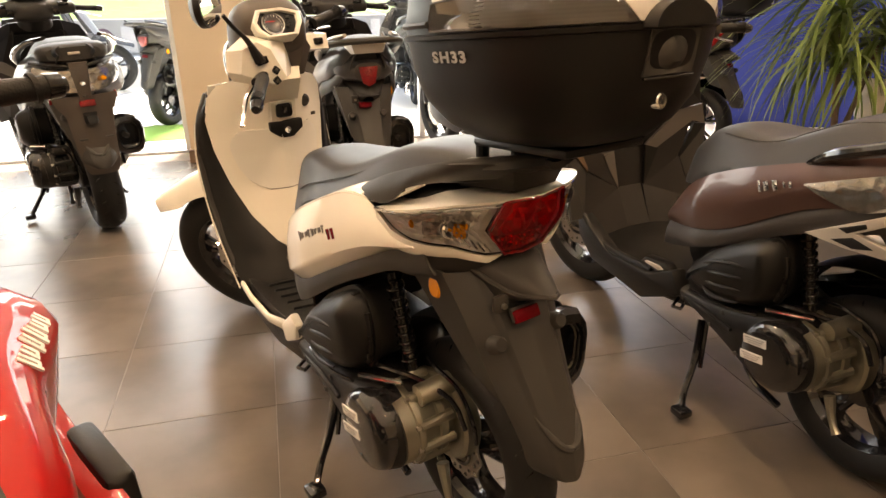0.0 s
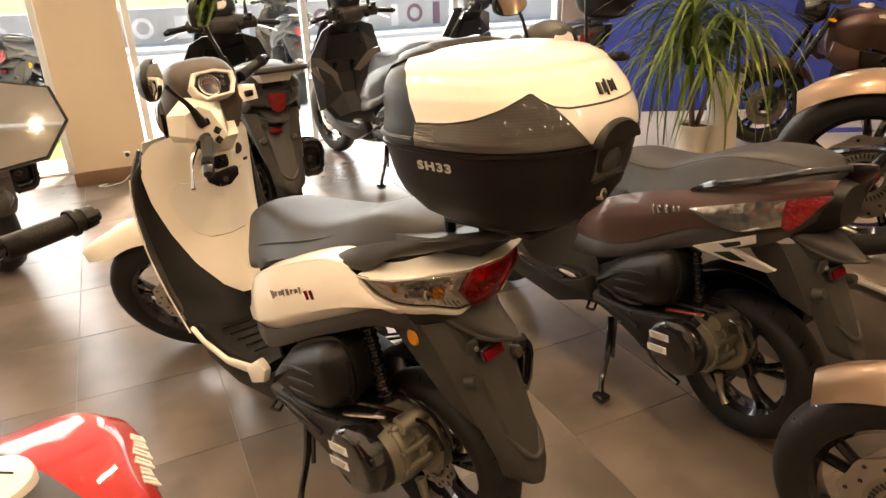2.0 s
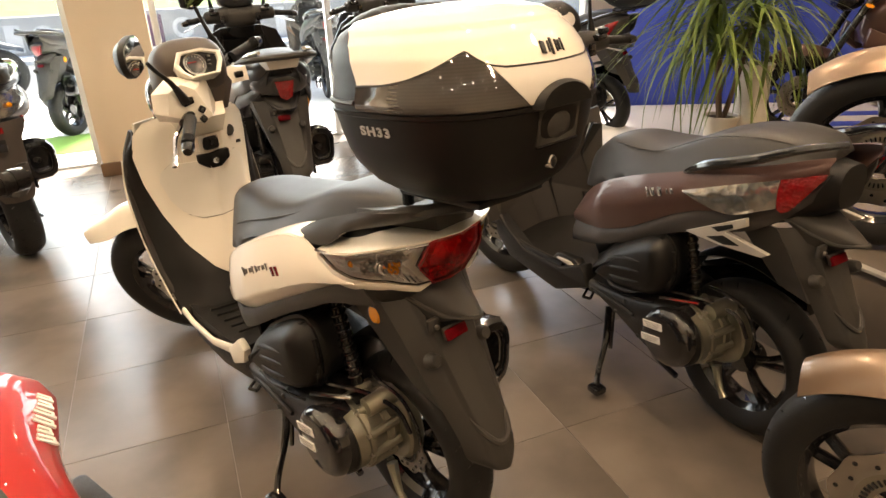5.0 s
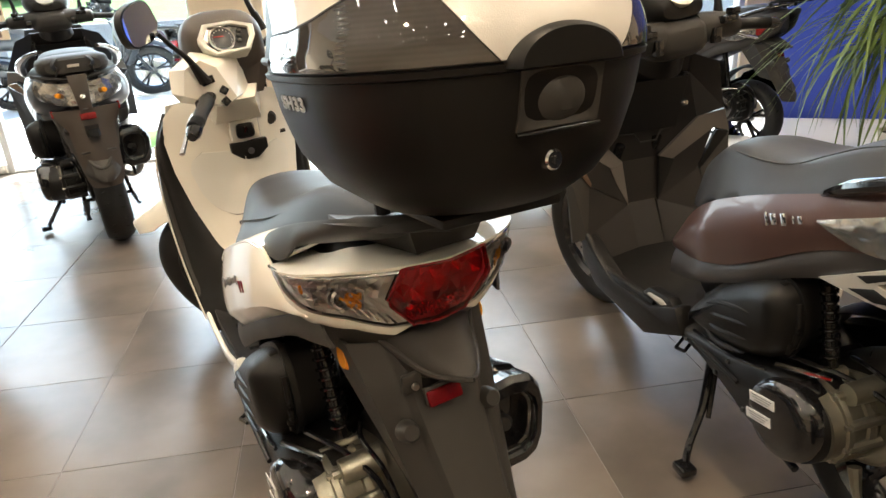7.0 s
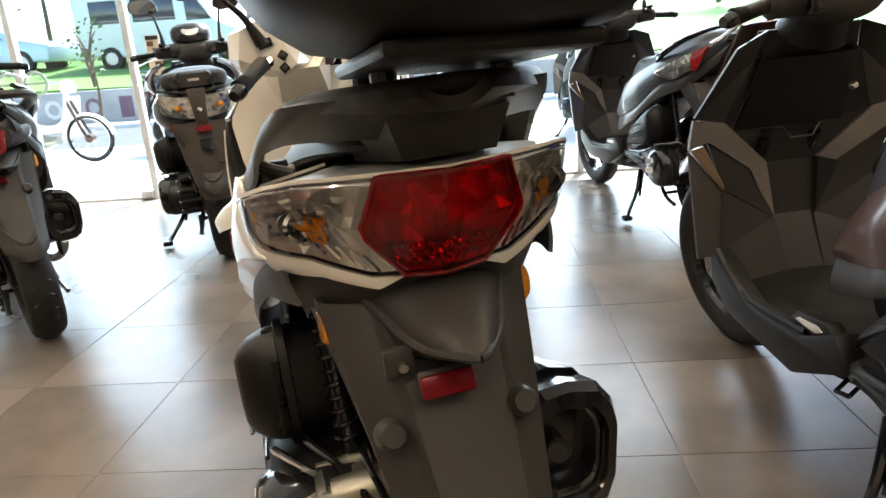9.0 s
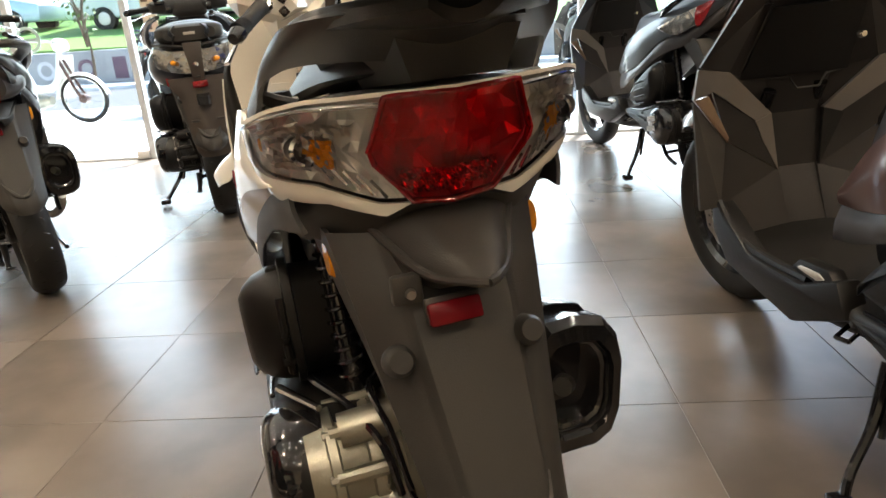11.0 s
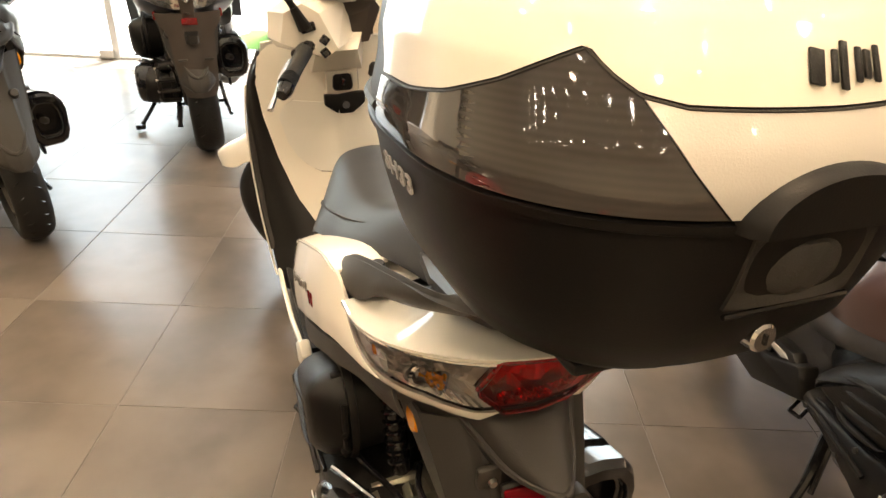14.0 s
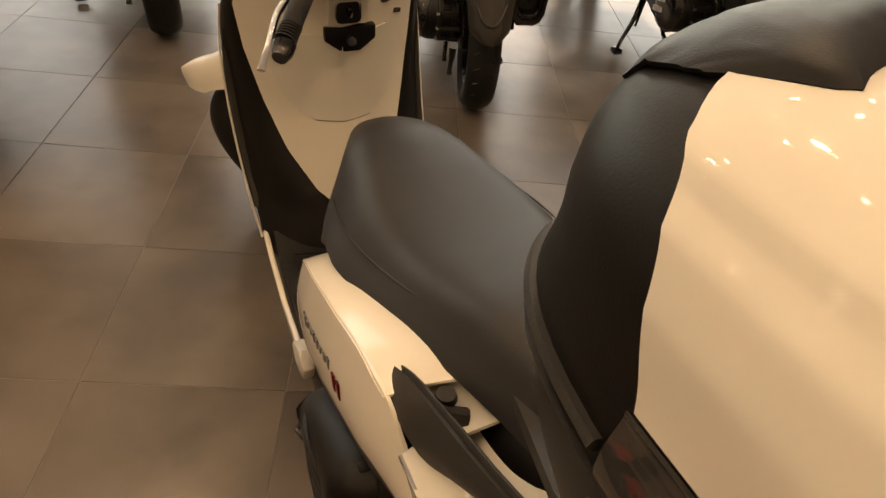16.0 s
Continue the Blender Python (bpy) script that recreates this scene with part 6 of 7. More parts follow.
    mid = [(1.10, 0.0, 1.0), (1.13, 0.0, 0.90), (1.165, 0.0, 0.745), (1.175, 0.0, 0.65), (1.145, 0.0, 0.505), (1.06, 0.0, 0.35)]
    wid = [0.13, 0.14, 0.16, 0.15, 0.16, 0.18]
    ls = part("leg_shield", sheet(lambda u, v: (lerp(v, [(k / 5, q[0]) for k, q in enumerate(mid)]) + 0.004, c + lerp(v, [(k / 5, w) for k, w in enumerate(wid)]) * (2 * u - 1), lerp(v, [(k / 5, q[2]) for k, q in enumerate(mid)])), 8, 30, 0.008), FAIRING, s, sharp=12)
    part("storage_lid", sheet(lambda u, v: (lerp(v, [(0, 1.155), (1, 1.10)]), c + (lerp(v, [(0, 0.165), (1, 0.115)]) if u < 0.5 else 0.125) * (1 - 2 * u), 0.755 + 0.175 * v), 8, 6, 0.010), BLACK, ls, "recessed black storage lid")
    part("lid_seam", tube([(1.093, c + 0.118, 0.932), (1.15, c + 0.17, 0.753), (1.15, c + 0.03, 0.745), (1.145, c + 0.01, 0.715), (1.145, c - 0.05, 0.715), (1.15, c - 0.07, 0.745), (1.15, c - 0.125, 0.753), (1.093, c - 0.125, 0.932)], 0.003, 6), GREY, ls)
    part("storage_latch", block((1.13, c + 0.075, 0.83), (0.008, 0.024, 0.034), 0.003), BLACK, ls)
    part("lid_button", moved(moved(lathe([(0, -0.006), (0.008, -0.005), (0.009, 0)], 12), Matrix.Rotation(radians(-90), 4, "Z")), Matrix.Translation((1.08, c + 0.125, 0.945))), BLACK, ls)
    part("ignition_lock", moved(moved(lathe([(0, -0.008), (0.007, -0.008), (0.010, -0.004), (0.013, 0.004)], 18), Matrix.Rotation(radians(-90), 4, "Z")), Matrix.Translation((1.10, c - 0.125, 0.84))), CHROME, ls, "round chrome ignition lock")
    for y in (1, -1):
        for nm, pts, mt in (
                ("shoulder", [(1.07, 0.12, 1.0), (1.05, 0.205, 0.965), (1.115, 0.285, 0.80), (1.135, 0.20, 0.775), (1.10, 0.135, 0.935)], cover if cover is not MAROON else ANTHRACITE),
                ("lid_surround", [(1.09, 0.11, 0.94), (1.10, 0.137, 0.935), (1.138, 0.202, 0.772), (1.165, 0.07, 0.66), (1.16, 0.09, 0.755)], FAIRING),
                ("boomerang_trim", [(1.112, 0.290, 0.795), (1.128, 0.200, 0.778), (1.150, 0.070, 0.655), (1.140, 0.115, 0.640), (1.112, 0.25, 0.735), (1.105, 0.305, 0.72)], TITAN),
                ("bright_trim", [(1.148, 0.072, 0.655), (1.125, 0.057, 0.505), (1.135, 0.10, 0.59), (1.135, 0.120, 0.640)], BLACK if y < 0 else TITAN),
                ("inner_facet", [(1.118, 0.25, 0.735), (1.142, 0.115, 0.640), (1.137, 0.10, 0.59), (1.127, 0.058, 0.507), (1.12, 0.205, 0.60)], FAIRING),
                ("accent_trim", [(1.100, 0.305, 0.72), (1.112, 0.262, 0.725), (1.112, 0.205, 0.612), (1.112, 0.208, 0.598)], BRONZE if y > 0 else BLACK),
                ("outer_facet", [(1.104, 0.306, 0.715), (1.118, 0.21, 0.60), (1.06, 0.245, 0.44), (1.07, 0.295, 0.43)], cover if cover is not MAROON else GREY),
                ("foot_recess", [(1.13, 0.055, 0.507), (1.122, 0.21, 0.60), (1.065, 0.245, 0.44), (1.03, 0.22, 0.365), (1.055, 0.05, 0.35)], FAIRING)):
            part(nm, flip_plate(plate(half(y, pts))), mt, ls, sharp=8)
        fl = prism([(1.10, 0.46), (1.09, 0.37), (1.0, 0.30), (0.70, 0.275), (0.52, 0.36), (0.56, 0.43), (0.68, 0.375), (0.90, 0.365), (1.03, 0.43)], 0.19, 0.245, 0.010)
        part("floor_side", fl if y > 0 else flipped(fl), BLACK, s)
        part("floor_rim", tube([(1.07, 0.235 * y, 0.45), (0.98, 0.23 * y, 0.385), (0.85, 0.225 * y, 0.37), (0.68, 0.22 * y, 0.38)], 0.012, 8, 14), BLACK, s)
    part("floorboard", sheet(lambda u, v: (0.58 + 0.51 * u, (0.19 + 0.03 * u) * (2 * v - 1), 0.355 + 0.10 * max(0, u - 0.8)), 12, 8, 0.04), BLACK, s)
    part("belly_cover", body([(0.5, 0.10, 0.25, 0.36), (0.7, 0.15, 0.22, 0.36), (0.9, 0.16, 0.22, 0.33), (1.05, 0.12, 0.24, 0.31)], steps=10), BLACK, s)
    part("front_apron", sheet(lambda u, v: (lerp(v, [(0, 1.24), (0.5, 1.40), (1, 1.25)]) - 2.0 * (0.22 * (2 * u - 1)) ** 2, lerp(v, [(0, 0.17), (0.5, 0.22), (1, 0.14)]) * (2 * u - 1), 0.40 + 0.62 * v), 18, 14, 0.006), cover, s)
    high = Matrix.Translation((0.02, 0, 0.07)) @ steer
    part("steering_collar", tube([(1.09, c, 0.985), (1.06, c, 1.03), (1.03, c, 1.08)], [0.085, 0.075, 0.065], 20), BLACK, s)
    cv, P = handlebar(s, high, GREY, mirrors=mirrors)
    P("dash_pod", body([(0.93, 0.07, 1.05, 1.10), (0.97, 0.10, 1.03, 1.15), (1.05, 0.11, 1.02, 1.17), (1.12, 0.06, 1.02, 1.10)], steps=12), BLACK, s)
    face = Matrix.Translation((0.948, 0, 1.115)) @ Matrix.Rotation(radians(42), 4, "Y")
    P("dash_dial", moved(loft([[(0.0 + d, r * math.cos(a), r * 0.9 * math.sin(a)) for a in [2 * math.pi * i / 24 for i in range(24)]] for r, d in ((0.045, 0.01), (0.047, -0.006), (0.036, -0.008))]), face), SILVER, s)
    for y in (1, -1):
        P("bar_switch", block((0.905, 0.16 * y, 1.045), (0.03, 0.03, 0.02), 0.004), GLOSSBLACK, s)
    if screen:
        P("wind_screen", sheet(lambda u, v: (1.10 + 0.02 * v - 0.5 * (0.13 * (2 * u - 1)) ** 2 * 4, (0.14 - 0.05 * v) * (2 * u - 1), 1.10 + 0.13 * v), 12, 8, 0.004), GLOSSBLACK, s)
    return s


JET = dark_scooter(parked(1.340, 1.110, 95.9), "maroon and anthracite sports scooter with black seat", cover=MAROON, chevron=True, steer_deg=8)
for k, (x, h, w) in enumerate(((0.305, 0.030, 0.008), (0.285, 0.024, 0.016), (0.258, 0.026, 0.014), (0.232, 0.016, 0.006), (0.215, 0.016, 0.010))):
    for y in (1, -1):
        z = 0.765 + (0.30 - x) * 0.30
        part("emblem_stroke", block((0, 0, 0), (w, 0.004, h), 0.001, Matrix.Translation((x, 0.2125 * y, z)) @ Matrix.Rotation(radians(20), 4, "Y")), CHROME, JET)
TWIN = dark_scooter(parked(-1.025, 3.83, 111, 2.5, size=1.05) @ Matrix.Diagonal((1.12, 1.12, 1, 1)), "slate grey scooter with padded backrest and twin rear lamps", cover=SLATE, tail="twin", back_pad=True, steer_deg=0, shocks=(1, -1))
HOOP = dark_scooter(parked(-1.40, 2.775, 132, 3), "dark grey scooter with long rear mudguard", cover=ANTHRACITE, tail="small", steer_deg=0, shocks=(1, -1))
dark_scooter(parked(0.388, 3.41, 91, 2, size=1.05), "black touring scooter with silver grab hoop and small tail light", cover=ANTHRACITE, tail="small", lean_bar=True, screen=True, steer_deg=0, shocks=(1, -1))
dark_scooter(parked(1.555, 3.80, 102.5, 3, size=1.05), "dark blue grey touring scooter with gold-rimmed dial", cover=SLATE, tail="wedge", screen=True, steer_deg=0)
M4 = parked(3.08, 4.36, 113, 3, size=1.04)
dark_scooter(M4, "black scooter with dark top box by the blue wall", cover=ANTHRACITE, tail="wedge", steer_deg=10)
top_box(M4, dark=True)


# ---- motorcycles ----
def motorcycle(m, label, paint, steer_deg=0.0, spokes=5):
    """An unfaired motorcycle: tank, seat, engine, fork, wide bars."""
    s = thing("motorcycle", m, label, "motorcycle", "motorcycles on show")
    # rear axle at the origin, front axle at 1.38
    pv = Vector((1.02, 0, 0.95))
    st = Matrix.Translation(pv) @ Matrix.Rotation(radians(steer_deg), 4, Vector((-0.42, 0, 0.9)).normalized()) @ Matrix.Translation(-pv)
    wheel(s, 0, 0.31, 0.31, 0.15, 0.215, spokes, 0.11)
    wheel(s, 1.38, 0.30, 0.30, 0.11, 0.215, spokes, 0.145, st, rad=0.014)
    for y in (1, -1):
        part("fork_leg", moved(tube([(1.06, 0.105 * y, 0.98), (1.30, 0.105 * y, 0.46), (1.38, 0.105 * y, 0.30)], [0.024, 0.024, 0.030], 12), st), GLOSSBLACK, s)
        part("swing_arm", tube([(0.0, 0.11 * y, 0.31), (0.25, 0.12 * y, 0.34), (0.50, 0.10 * y, 0.40)], 0.026, 10, 10), GLOSSBLACK, s)
    def fender(u, v):
        a = radians(46 + 100 * u)
        r = 0.335 + 0.02 * math.cos(math.pi * (v - 0.5)) + 0.02 * max(0, 0.2 - u)
        return (1.38 + r * math.cos(a), (0.075 - 0.05 * max(0, 0.25 - u) ** 1.0) * (2 * v - 1), 0.30 + r * math.sin(a) - 0.045 * abs(2 * v - 1) ** 2.2)
    part("front_mudguard", moved(sheet(fender, 24, 12, 0.006), st), paint, s, sharp=50)
    part("brake_caliper", moved(block((1.29, 0.09, 0.40), (0.08, 0.05, 0.10), 0.014), st), GLOSSBLACK, s)
    part("engine", joined(body([(0.32, 0.13, 0.28, 0.52), (0.5, 0.17, 0.22, 0.60), (0.75, 0.16, 0.24, 0.62), (0.9, 0.12, 0.34, 0.60)], steps=12), *[block((0.72, 0, 0.46 + 0.03 * k), (0.28, 0.27, 0.012), 0.003) for k in range(6)]), BLACK, s)
    part("exhaust", tube([(0.86, -0.08, 0.40), (0.82, -0.13, 0.22), (0.5, -0.15, 0.18), (0.15, -0.18, 0.34), (-0.12, -0.20, 0.42)], [0.022, 0.022, 0.03, 0.05, 0.05], 12, 24), STEEL, s)
    # tank in two tones with dark spine and round filler cap
    keys_ = [(0.52, 0.085, 0.845), (0.60, 0.122, 0.90), (0.68, 0.135, 0.945), (0.74, 0.152, 0.966), (0.80, 0.186, 0.974), (0.86, 0.210, 0.972), (0.92, 0.203, 0.963), (0.98, 0.168, 0.942), (1.04, 0.11, 0.90), (1.07, 0.06, 0.86)]
    smooth = curve(keys_, 60)
    def tank_pt(x, k):
        w, zt = (float(np.interp(x, [q.x for q in smooth], [q[a] for q in smooth])) for a in (1, 2))
        side = -1 if k < 0 else 1
        k = abs(k)
        f = lerp(k, [(0, 0), (0.25, 0.45), (0.45, 0.80), (0.6, 0.94), (0.7, 1.0), (0.85, 0.92), (1, 0.78)])
        d = lerp(k, [(0, 0.0), (0.25, 0.004), (0.45, 0.016), (0.6, 0.042), (0.7, 0.070), (0.85, 0.15), (1, 0.26)])
        return Vector((x, side * w * f, zt - d * min(1, w / 0.12)))
    tank = part("tank", loft([[tank_pt(q.x, -1 + 2 * i / 40) for i in range(41)] for q in smooth[::2] + [smooth[-1]]]), paint, s, sharp=40)
    part("tank_spine", sheet(lambda u, v: tank_pt(0.56 + 0.49 * u, 0) + Vector((0, (0.062 - 0.012 * u) * (2 * v - 1), 0.012 - 0.016 * (2 * v - 1) ** 2)), 24, 10, 0.012), GREY, tank)
    cap = part("filler_cap", moved(moved(lathe([(0, 0.014), (0.040, 0.012), (0.047, 0.008), (0.049, 0.0), (0.049, -0.02)], 36), Matrix.Rotation(radians(90), 4, "X")), Matrix.Translation((0.82, 0, 0.985))), STICKER, tank, "round pale metal filler cap")
    part("cap_mark", tube([(0.83, 0.02, 1.0005), (0.81, 0.005, 1.0005), (0.83, -0.005, 1.0005), (0.80, -0.02, 1.0005)], 0.0016, 5), GREY, cap)
    for y in (1, -1):
        # maker's word on the tank as pale slanted bars
        for k in range(6):
            x = 0.732 + 0.0155 * k
            c = tank_pt(x, 0.60 * y)
            d = (tank_pt(x + 0.01, 0.60 * y) - c).normalized()
            u = (tank_pt(x, 0.50 * y) - c).normalized()
            nrm = d.cross(u).normalized()
            m4 = Matrix.Translation(c) @ Matrix((d, nrm.cross(d), nrm)).transposed().to_4x4() @ Matrix.Rotation(radians(8), 4, "Z")
            h = 0.034 if k in (0, 2, 3) else 0.024
            part("word_stroke", joined(block((-0.006, 0, 0.0005), (0.0045, h, 0.003), 0, m4), block((0.002, 0, 0.0005), (0.0045, h * 0.8, 0.003), 0, m4), block((-0.002, -h * 0.35, 0.0005), (0.010, 0.005, 0.003), 0, m4)), STICKER, tank)
        part("tank_shroud", flip_if(prism([(1.08, 0.78), (1.10, 0.66), (0.98, 0.58), (0.78, 0.62), (0.70, 0.68), (0.85, 0.70), (0.98, 0.74)], 0.165, 0.212, 0.012), y), paint, s)
        part("shroud_scoop", flip_if(prism([(0.90, 0.72), (0.88, 0.60), (0.80, 0.52), (0.74, 0.60), (0.76, 0.70)], 0.19, 0.232, 0.012), y), BLACK, s)
        part("side_cover", flip_if(prism([(0.62, 0.74), (0.50, 0.74), (0.36, 0.66), (0.50, 0.56), (0.64, 0.60)], 0.11, 0.15, 0.012), y), BLACK, s)
    part("seat", body([(0.66, 0.07, 0.80, 0.86), (0.55, 0.12, 0.76, 0.84), (0.40, 0.14, 0.74, 0.82), (0.25, 0.13, 0.76, 0.86), (0.08, 0.12, 0.82, 0.90), (-0.08, 0.08, 0.86, 0.92)], 24, 24), VINYL, s, sharp=60)
    part("tail", body([(0.3, 0.10, 0.70, 0.78), (0.1, 0.10, 0.76, 0.84), (-0.1, 0.07, 0.82, 0.88), (-0.2, 0.03, 0.86, 0.89)], steps=12), paint, s)
    part("rear_mudguard", sheet(lambda u, v: (-0.02 - 0.22 * u, 0.07 * (2 * v - 1), 0.80 - 0.30 * u * u), 10, 6, 0.006), BLACK, s)
    part("frame_tube", joined(tube([(0.98, 0.05, 0.86), (0.70, 0.13, 0.60), (0.50, 0.13, 0.42)], 0.02, 8, 12), tube([(0.98, -0.05, 0.86), (0.70, -0.13, 0.60), (0.50, -0.13, 0.42)], 0.02, 8, 12), tube([(0.6, 0.10, 0.70), (0.1, 0.09, 0.80)], 0.016, 8), tube([(0.6, -0.10, 0.70), (0.1, -0.09, 0.80)], 0.016, 8)), BLACK, s)
    part("side_stand", tube([(0.55, 0.13, 0.30), (0.50, 0.24, 0.10), (0.48, 0.28, 0.04)], [0.016, 0.013, 0.018], 8, 8), GLOSSBLACK, s)
    # bars
    def P(name, bm, material, parent=s, label=""):
        return part(name, moved(bm, Matrix.Translation((0, 0, 0.032)) @ st), material, parent, label)
    P("top_clamp", block((1.03, 0, 0.985), (0.09, 0.25, 0.03), 0.01), GREY)
    P("handlebar", tube([(0.86, -0.36, 1.04), (0.95, -0.22, 1.075), (1.02, -0.10, 1.04), (1.02, 0.10, 1.04), (0.95, 0.22, 1.075), (0.875, 0.34, 1.045)], 0.011, 10, 40), GLOSSBLACK)
    P("headlamp", body([(1.10, 0.08, 0.86, 1.02), (1.18, 0.10, 0.83, 1.04), (1.26, 0.07, 0.86, 1.0)], steps=10), GLOSSBLACK)
    P("dash", block((1.03, 0, 1.06), (0.05, 0.14, 0.07), 0.012), BLACK)
    for y in (1, -1):
        g = P("grip", tube([(0.945, 0.235 * y, 1.073), (0.875, 0.34 * y, 1.045)], [0.020, 0.0175], 14, 8), GRIP)
        P("bar_end", tube([(0.877, 0.337 * y, 1.046), (0.866, 0.355 * y, 1.041)], [0.020, 0.018], 14), GLOSSBLACK, g)
        P("grip_collar", tube([(0.888, 0.322 * y, 1.050), (0.884, 0.328 * y, 1.049)], 0.023, 14), GRIP, g)
        sw = P("switch_block", block((0.97, 0.195 * y, 1.075), (0.05, 0.06, 0.045), 0.01), BLACK)
        if y < 0:
            P("kill_switch", block((0.955, 0.195 * y, 1.10), (0.018, 0.03, 0.012), 0.003), RED, sw, "red engine stop switch")
        P("brake_lever", tube([(1.02, 0.20 * y, 1.06), (0.99, 0.28 * y, 1.05), (0.92, 0.38 * y, 1.02)], [0.009, 0.007, 0.007], 8, 10, 0.6), GLOSSBLACK)
        stalk = P("mirror_stalk", tube([(0.985, 0.19 * y, 1.09), (1.0, 0.25 * y, 1.17), (0.985, 0.33 * y, 1.22)] if y > 0 or steer_deg < 20 else [(0.985, -0.19, 1.09), (0.94, -0.20, 1.20), (0.90, -0.24, 1.23)], 0.006, 8, 10), BLACK)
        shape = [(-0.085, -0.02), (-0.06, 0.045), (0.03, 0.058), (0.085, 0.03), (0.085, -0.02), (0.04, -0.058), (-0.04, -0.05)]
        pc = curve([(0, p, q) for p, q in shape + [shape[0]]], 29)[:-1] if steer_deg < 20 else [Vector((0, p, q)) for p, q in shape]
        mm = (Matrix.Translation((0.975, 0.395 * y, 1.245)) @ Matrix.Rotation(radians(-12 * y), 4, "Z") if y > 0 or steer_deg < 20 else Matrix.Translation((0.884, -0.27, 1.25)) @ Matrix.Rotation(radians(-52), 4, "Z") @ Matrix.Rotation(radians(34), 4, "Y") @ Matrix.Scale(1.05, 4)) @ Matrix.Diagonal((1, y, 1, 1))
        P("mirror_head", moved(loft([[(0.0, p.y, p.z) for p in pc], [(0.012, p.y, p.z) for p in pc], [(0.03, p.y * 0.6, p.z * 0.6) for p in pc]]), mm), BLACK, stalk)
        P("mirror_glass", moved(loft([[(-0.002, p.y * 0.95, p.z * 0.95) for p in pc], [(0.001, p.y * 0.95, p.z * 0.95) for p in pc]]), mm), MIRROR, stalk)
        P("indicator", tube([(1.10, 0.10 * y, 0.88), (1.10, 0.17 * y, 0.88), (1.10, 0.20 * y, 0.88)], [0.008, 0.014, 0.010], 8), AMBER)
    part("cable", moved(tube([(0.99, -0.18, 1.06), (1.10, -0.12, 1.0), (1.08, -0.05, 0.88)], 0.006, 6, 14), st), GLOSSBLACK, s)
    return s


def by_front(x, y, heading, z=0.0, lean=3.0):
    """Pose of a motorcycle whose front wheel stands over x, y."""
    a = radians(heading)
    return Matrix.Translation((x - 1.38 * math.cos(a), y - 1.38 * math.sin(a), z)) @ Matrix.Rotation(a, 4, "Z") @ Matrix.Translation((0, -0.3 * math.sin(radians(lean)), 0.003)) @ Matrix.Rotation(radians(-lean), 4, "X")


def tank_at(x, y, heading, size=1.0):
    """Pose of a motorcycle whose filler cap lies over x, y."""
    a = radians(heading)
    return Matrix.Translation((x - 0.82 * size * math.cos(a), y - 0.82 * size * math.sin(a), 0.004)) @ Matrix.Rotation(a, 4, "Z") @ Matrix.Scale(size, 4)


PODIUM_Z = 0.45
structure("podium", block((4.15, 0.45, PODIUM_Z / 2 + 0.002), (4.7, 2.9, PODIUM_Z), 0.004), TILE, "tiled display podium with a bright metal edge")
structure("podium_edge", block((1.80, 0.45, PODIUM_Z + 0.004), (0.03, 2.92, 0.012), 0.003), SILVER, "bright metal edge strip along the podium")
motorcycle(tank_at(-0.496, 0.727, 123.6, 0.94), "red naked motorcycle with pale filler cap", RED, 36)
motorcycle(by_front(1.168, 0.552, 113), "bronze naked motorcycle with black cast wheels", BRONZE, 0)
motorcycle(by_front(1.95, 1.30, 121, PODIUM_Z + 0.006), "bronze motorcycle standing on the tiled podium", BRONZE, 0)
motorcycle(by_front(4.0, 3.35, 150, 0.122), "black and red motorcycle on the striped plinth", MAROON, 0)

# ---- striped plinth, plants ----
pl = thing("plinth", BW, "low white display plinth with blue stripes", "plinth")
part("deck", block((1.0, -0.75, 0.06), (3.4, 1.4, 0.12), 0.006), PLINTH, pl)
for k in range(2):
    part("stripe", block((1.35, -0.55 - 0.35 * k, 0.1215), (1.3, 0.14, 0.004), 0), BLUE, pl)

LEAVES = []
rnd = random.Random(11)
for k in range(6):
    n, L, droop = 9, 0.55 + 0.05 * k, 0.35 + 0.09 * k
    bm = bmesh.new()
    rows = []
    for i in range(n + 1):
        f = i / n
        w = 0.011 * math.sin(math.pi * min(1, 0.12 + 0.9 * f)) ** 0.6 * (1 if f < 0.98 else 0.2)
        x = L * (f - 0.42 * droop * f ** 3)
        z = L * (0.42 * f - (0.55 + droop) * f ** 2.2)
        rows.append([bm.verts.new((x, -w, z + 0.003)), bm.verts.new((x, 0, z)), bm.verts.new((x, w, z + 0.003))])
    for a, b in zip(rows, rows[1:]):
        for j in range(2):
            bm.faces.new((a[j], a[j + 1], b[j + 1], b[j]))
    me = bpy.data.meshes.new("leaf")
    bmesh.ops.solidify(bm, geom=bm.faces[:], thickness=0.0008)
    for f in bm.faces:
        f.smooth = True
    bm.to_mesh(me)
    bm.free()
    me.materials.append(LEAF)
    LEAVES.append(me)


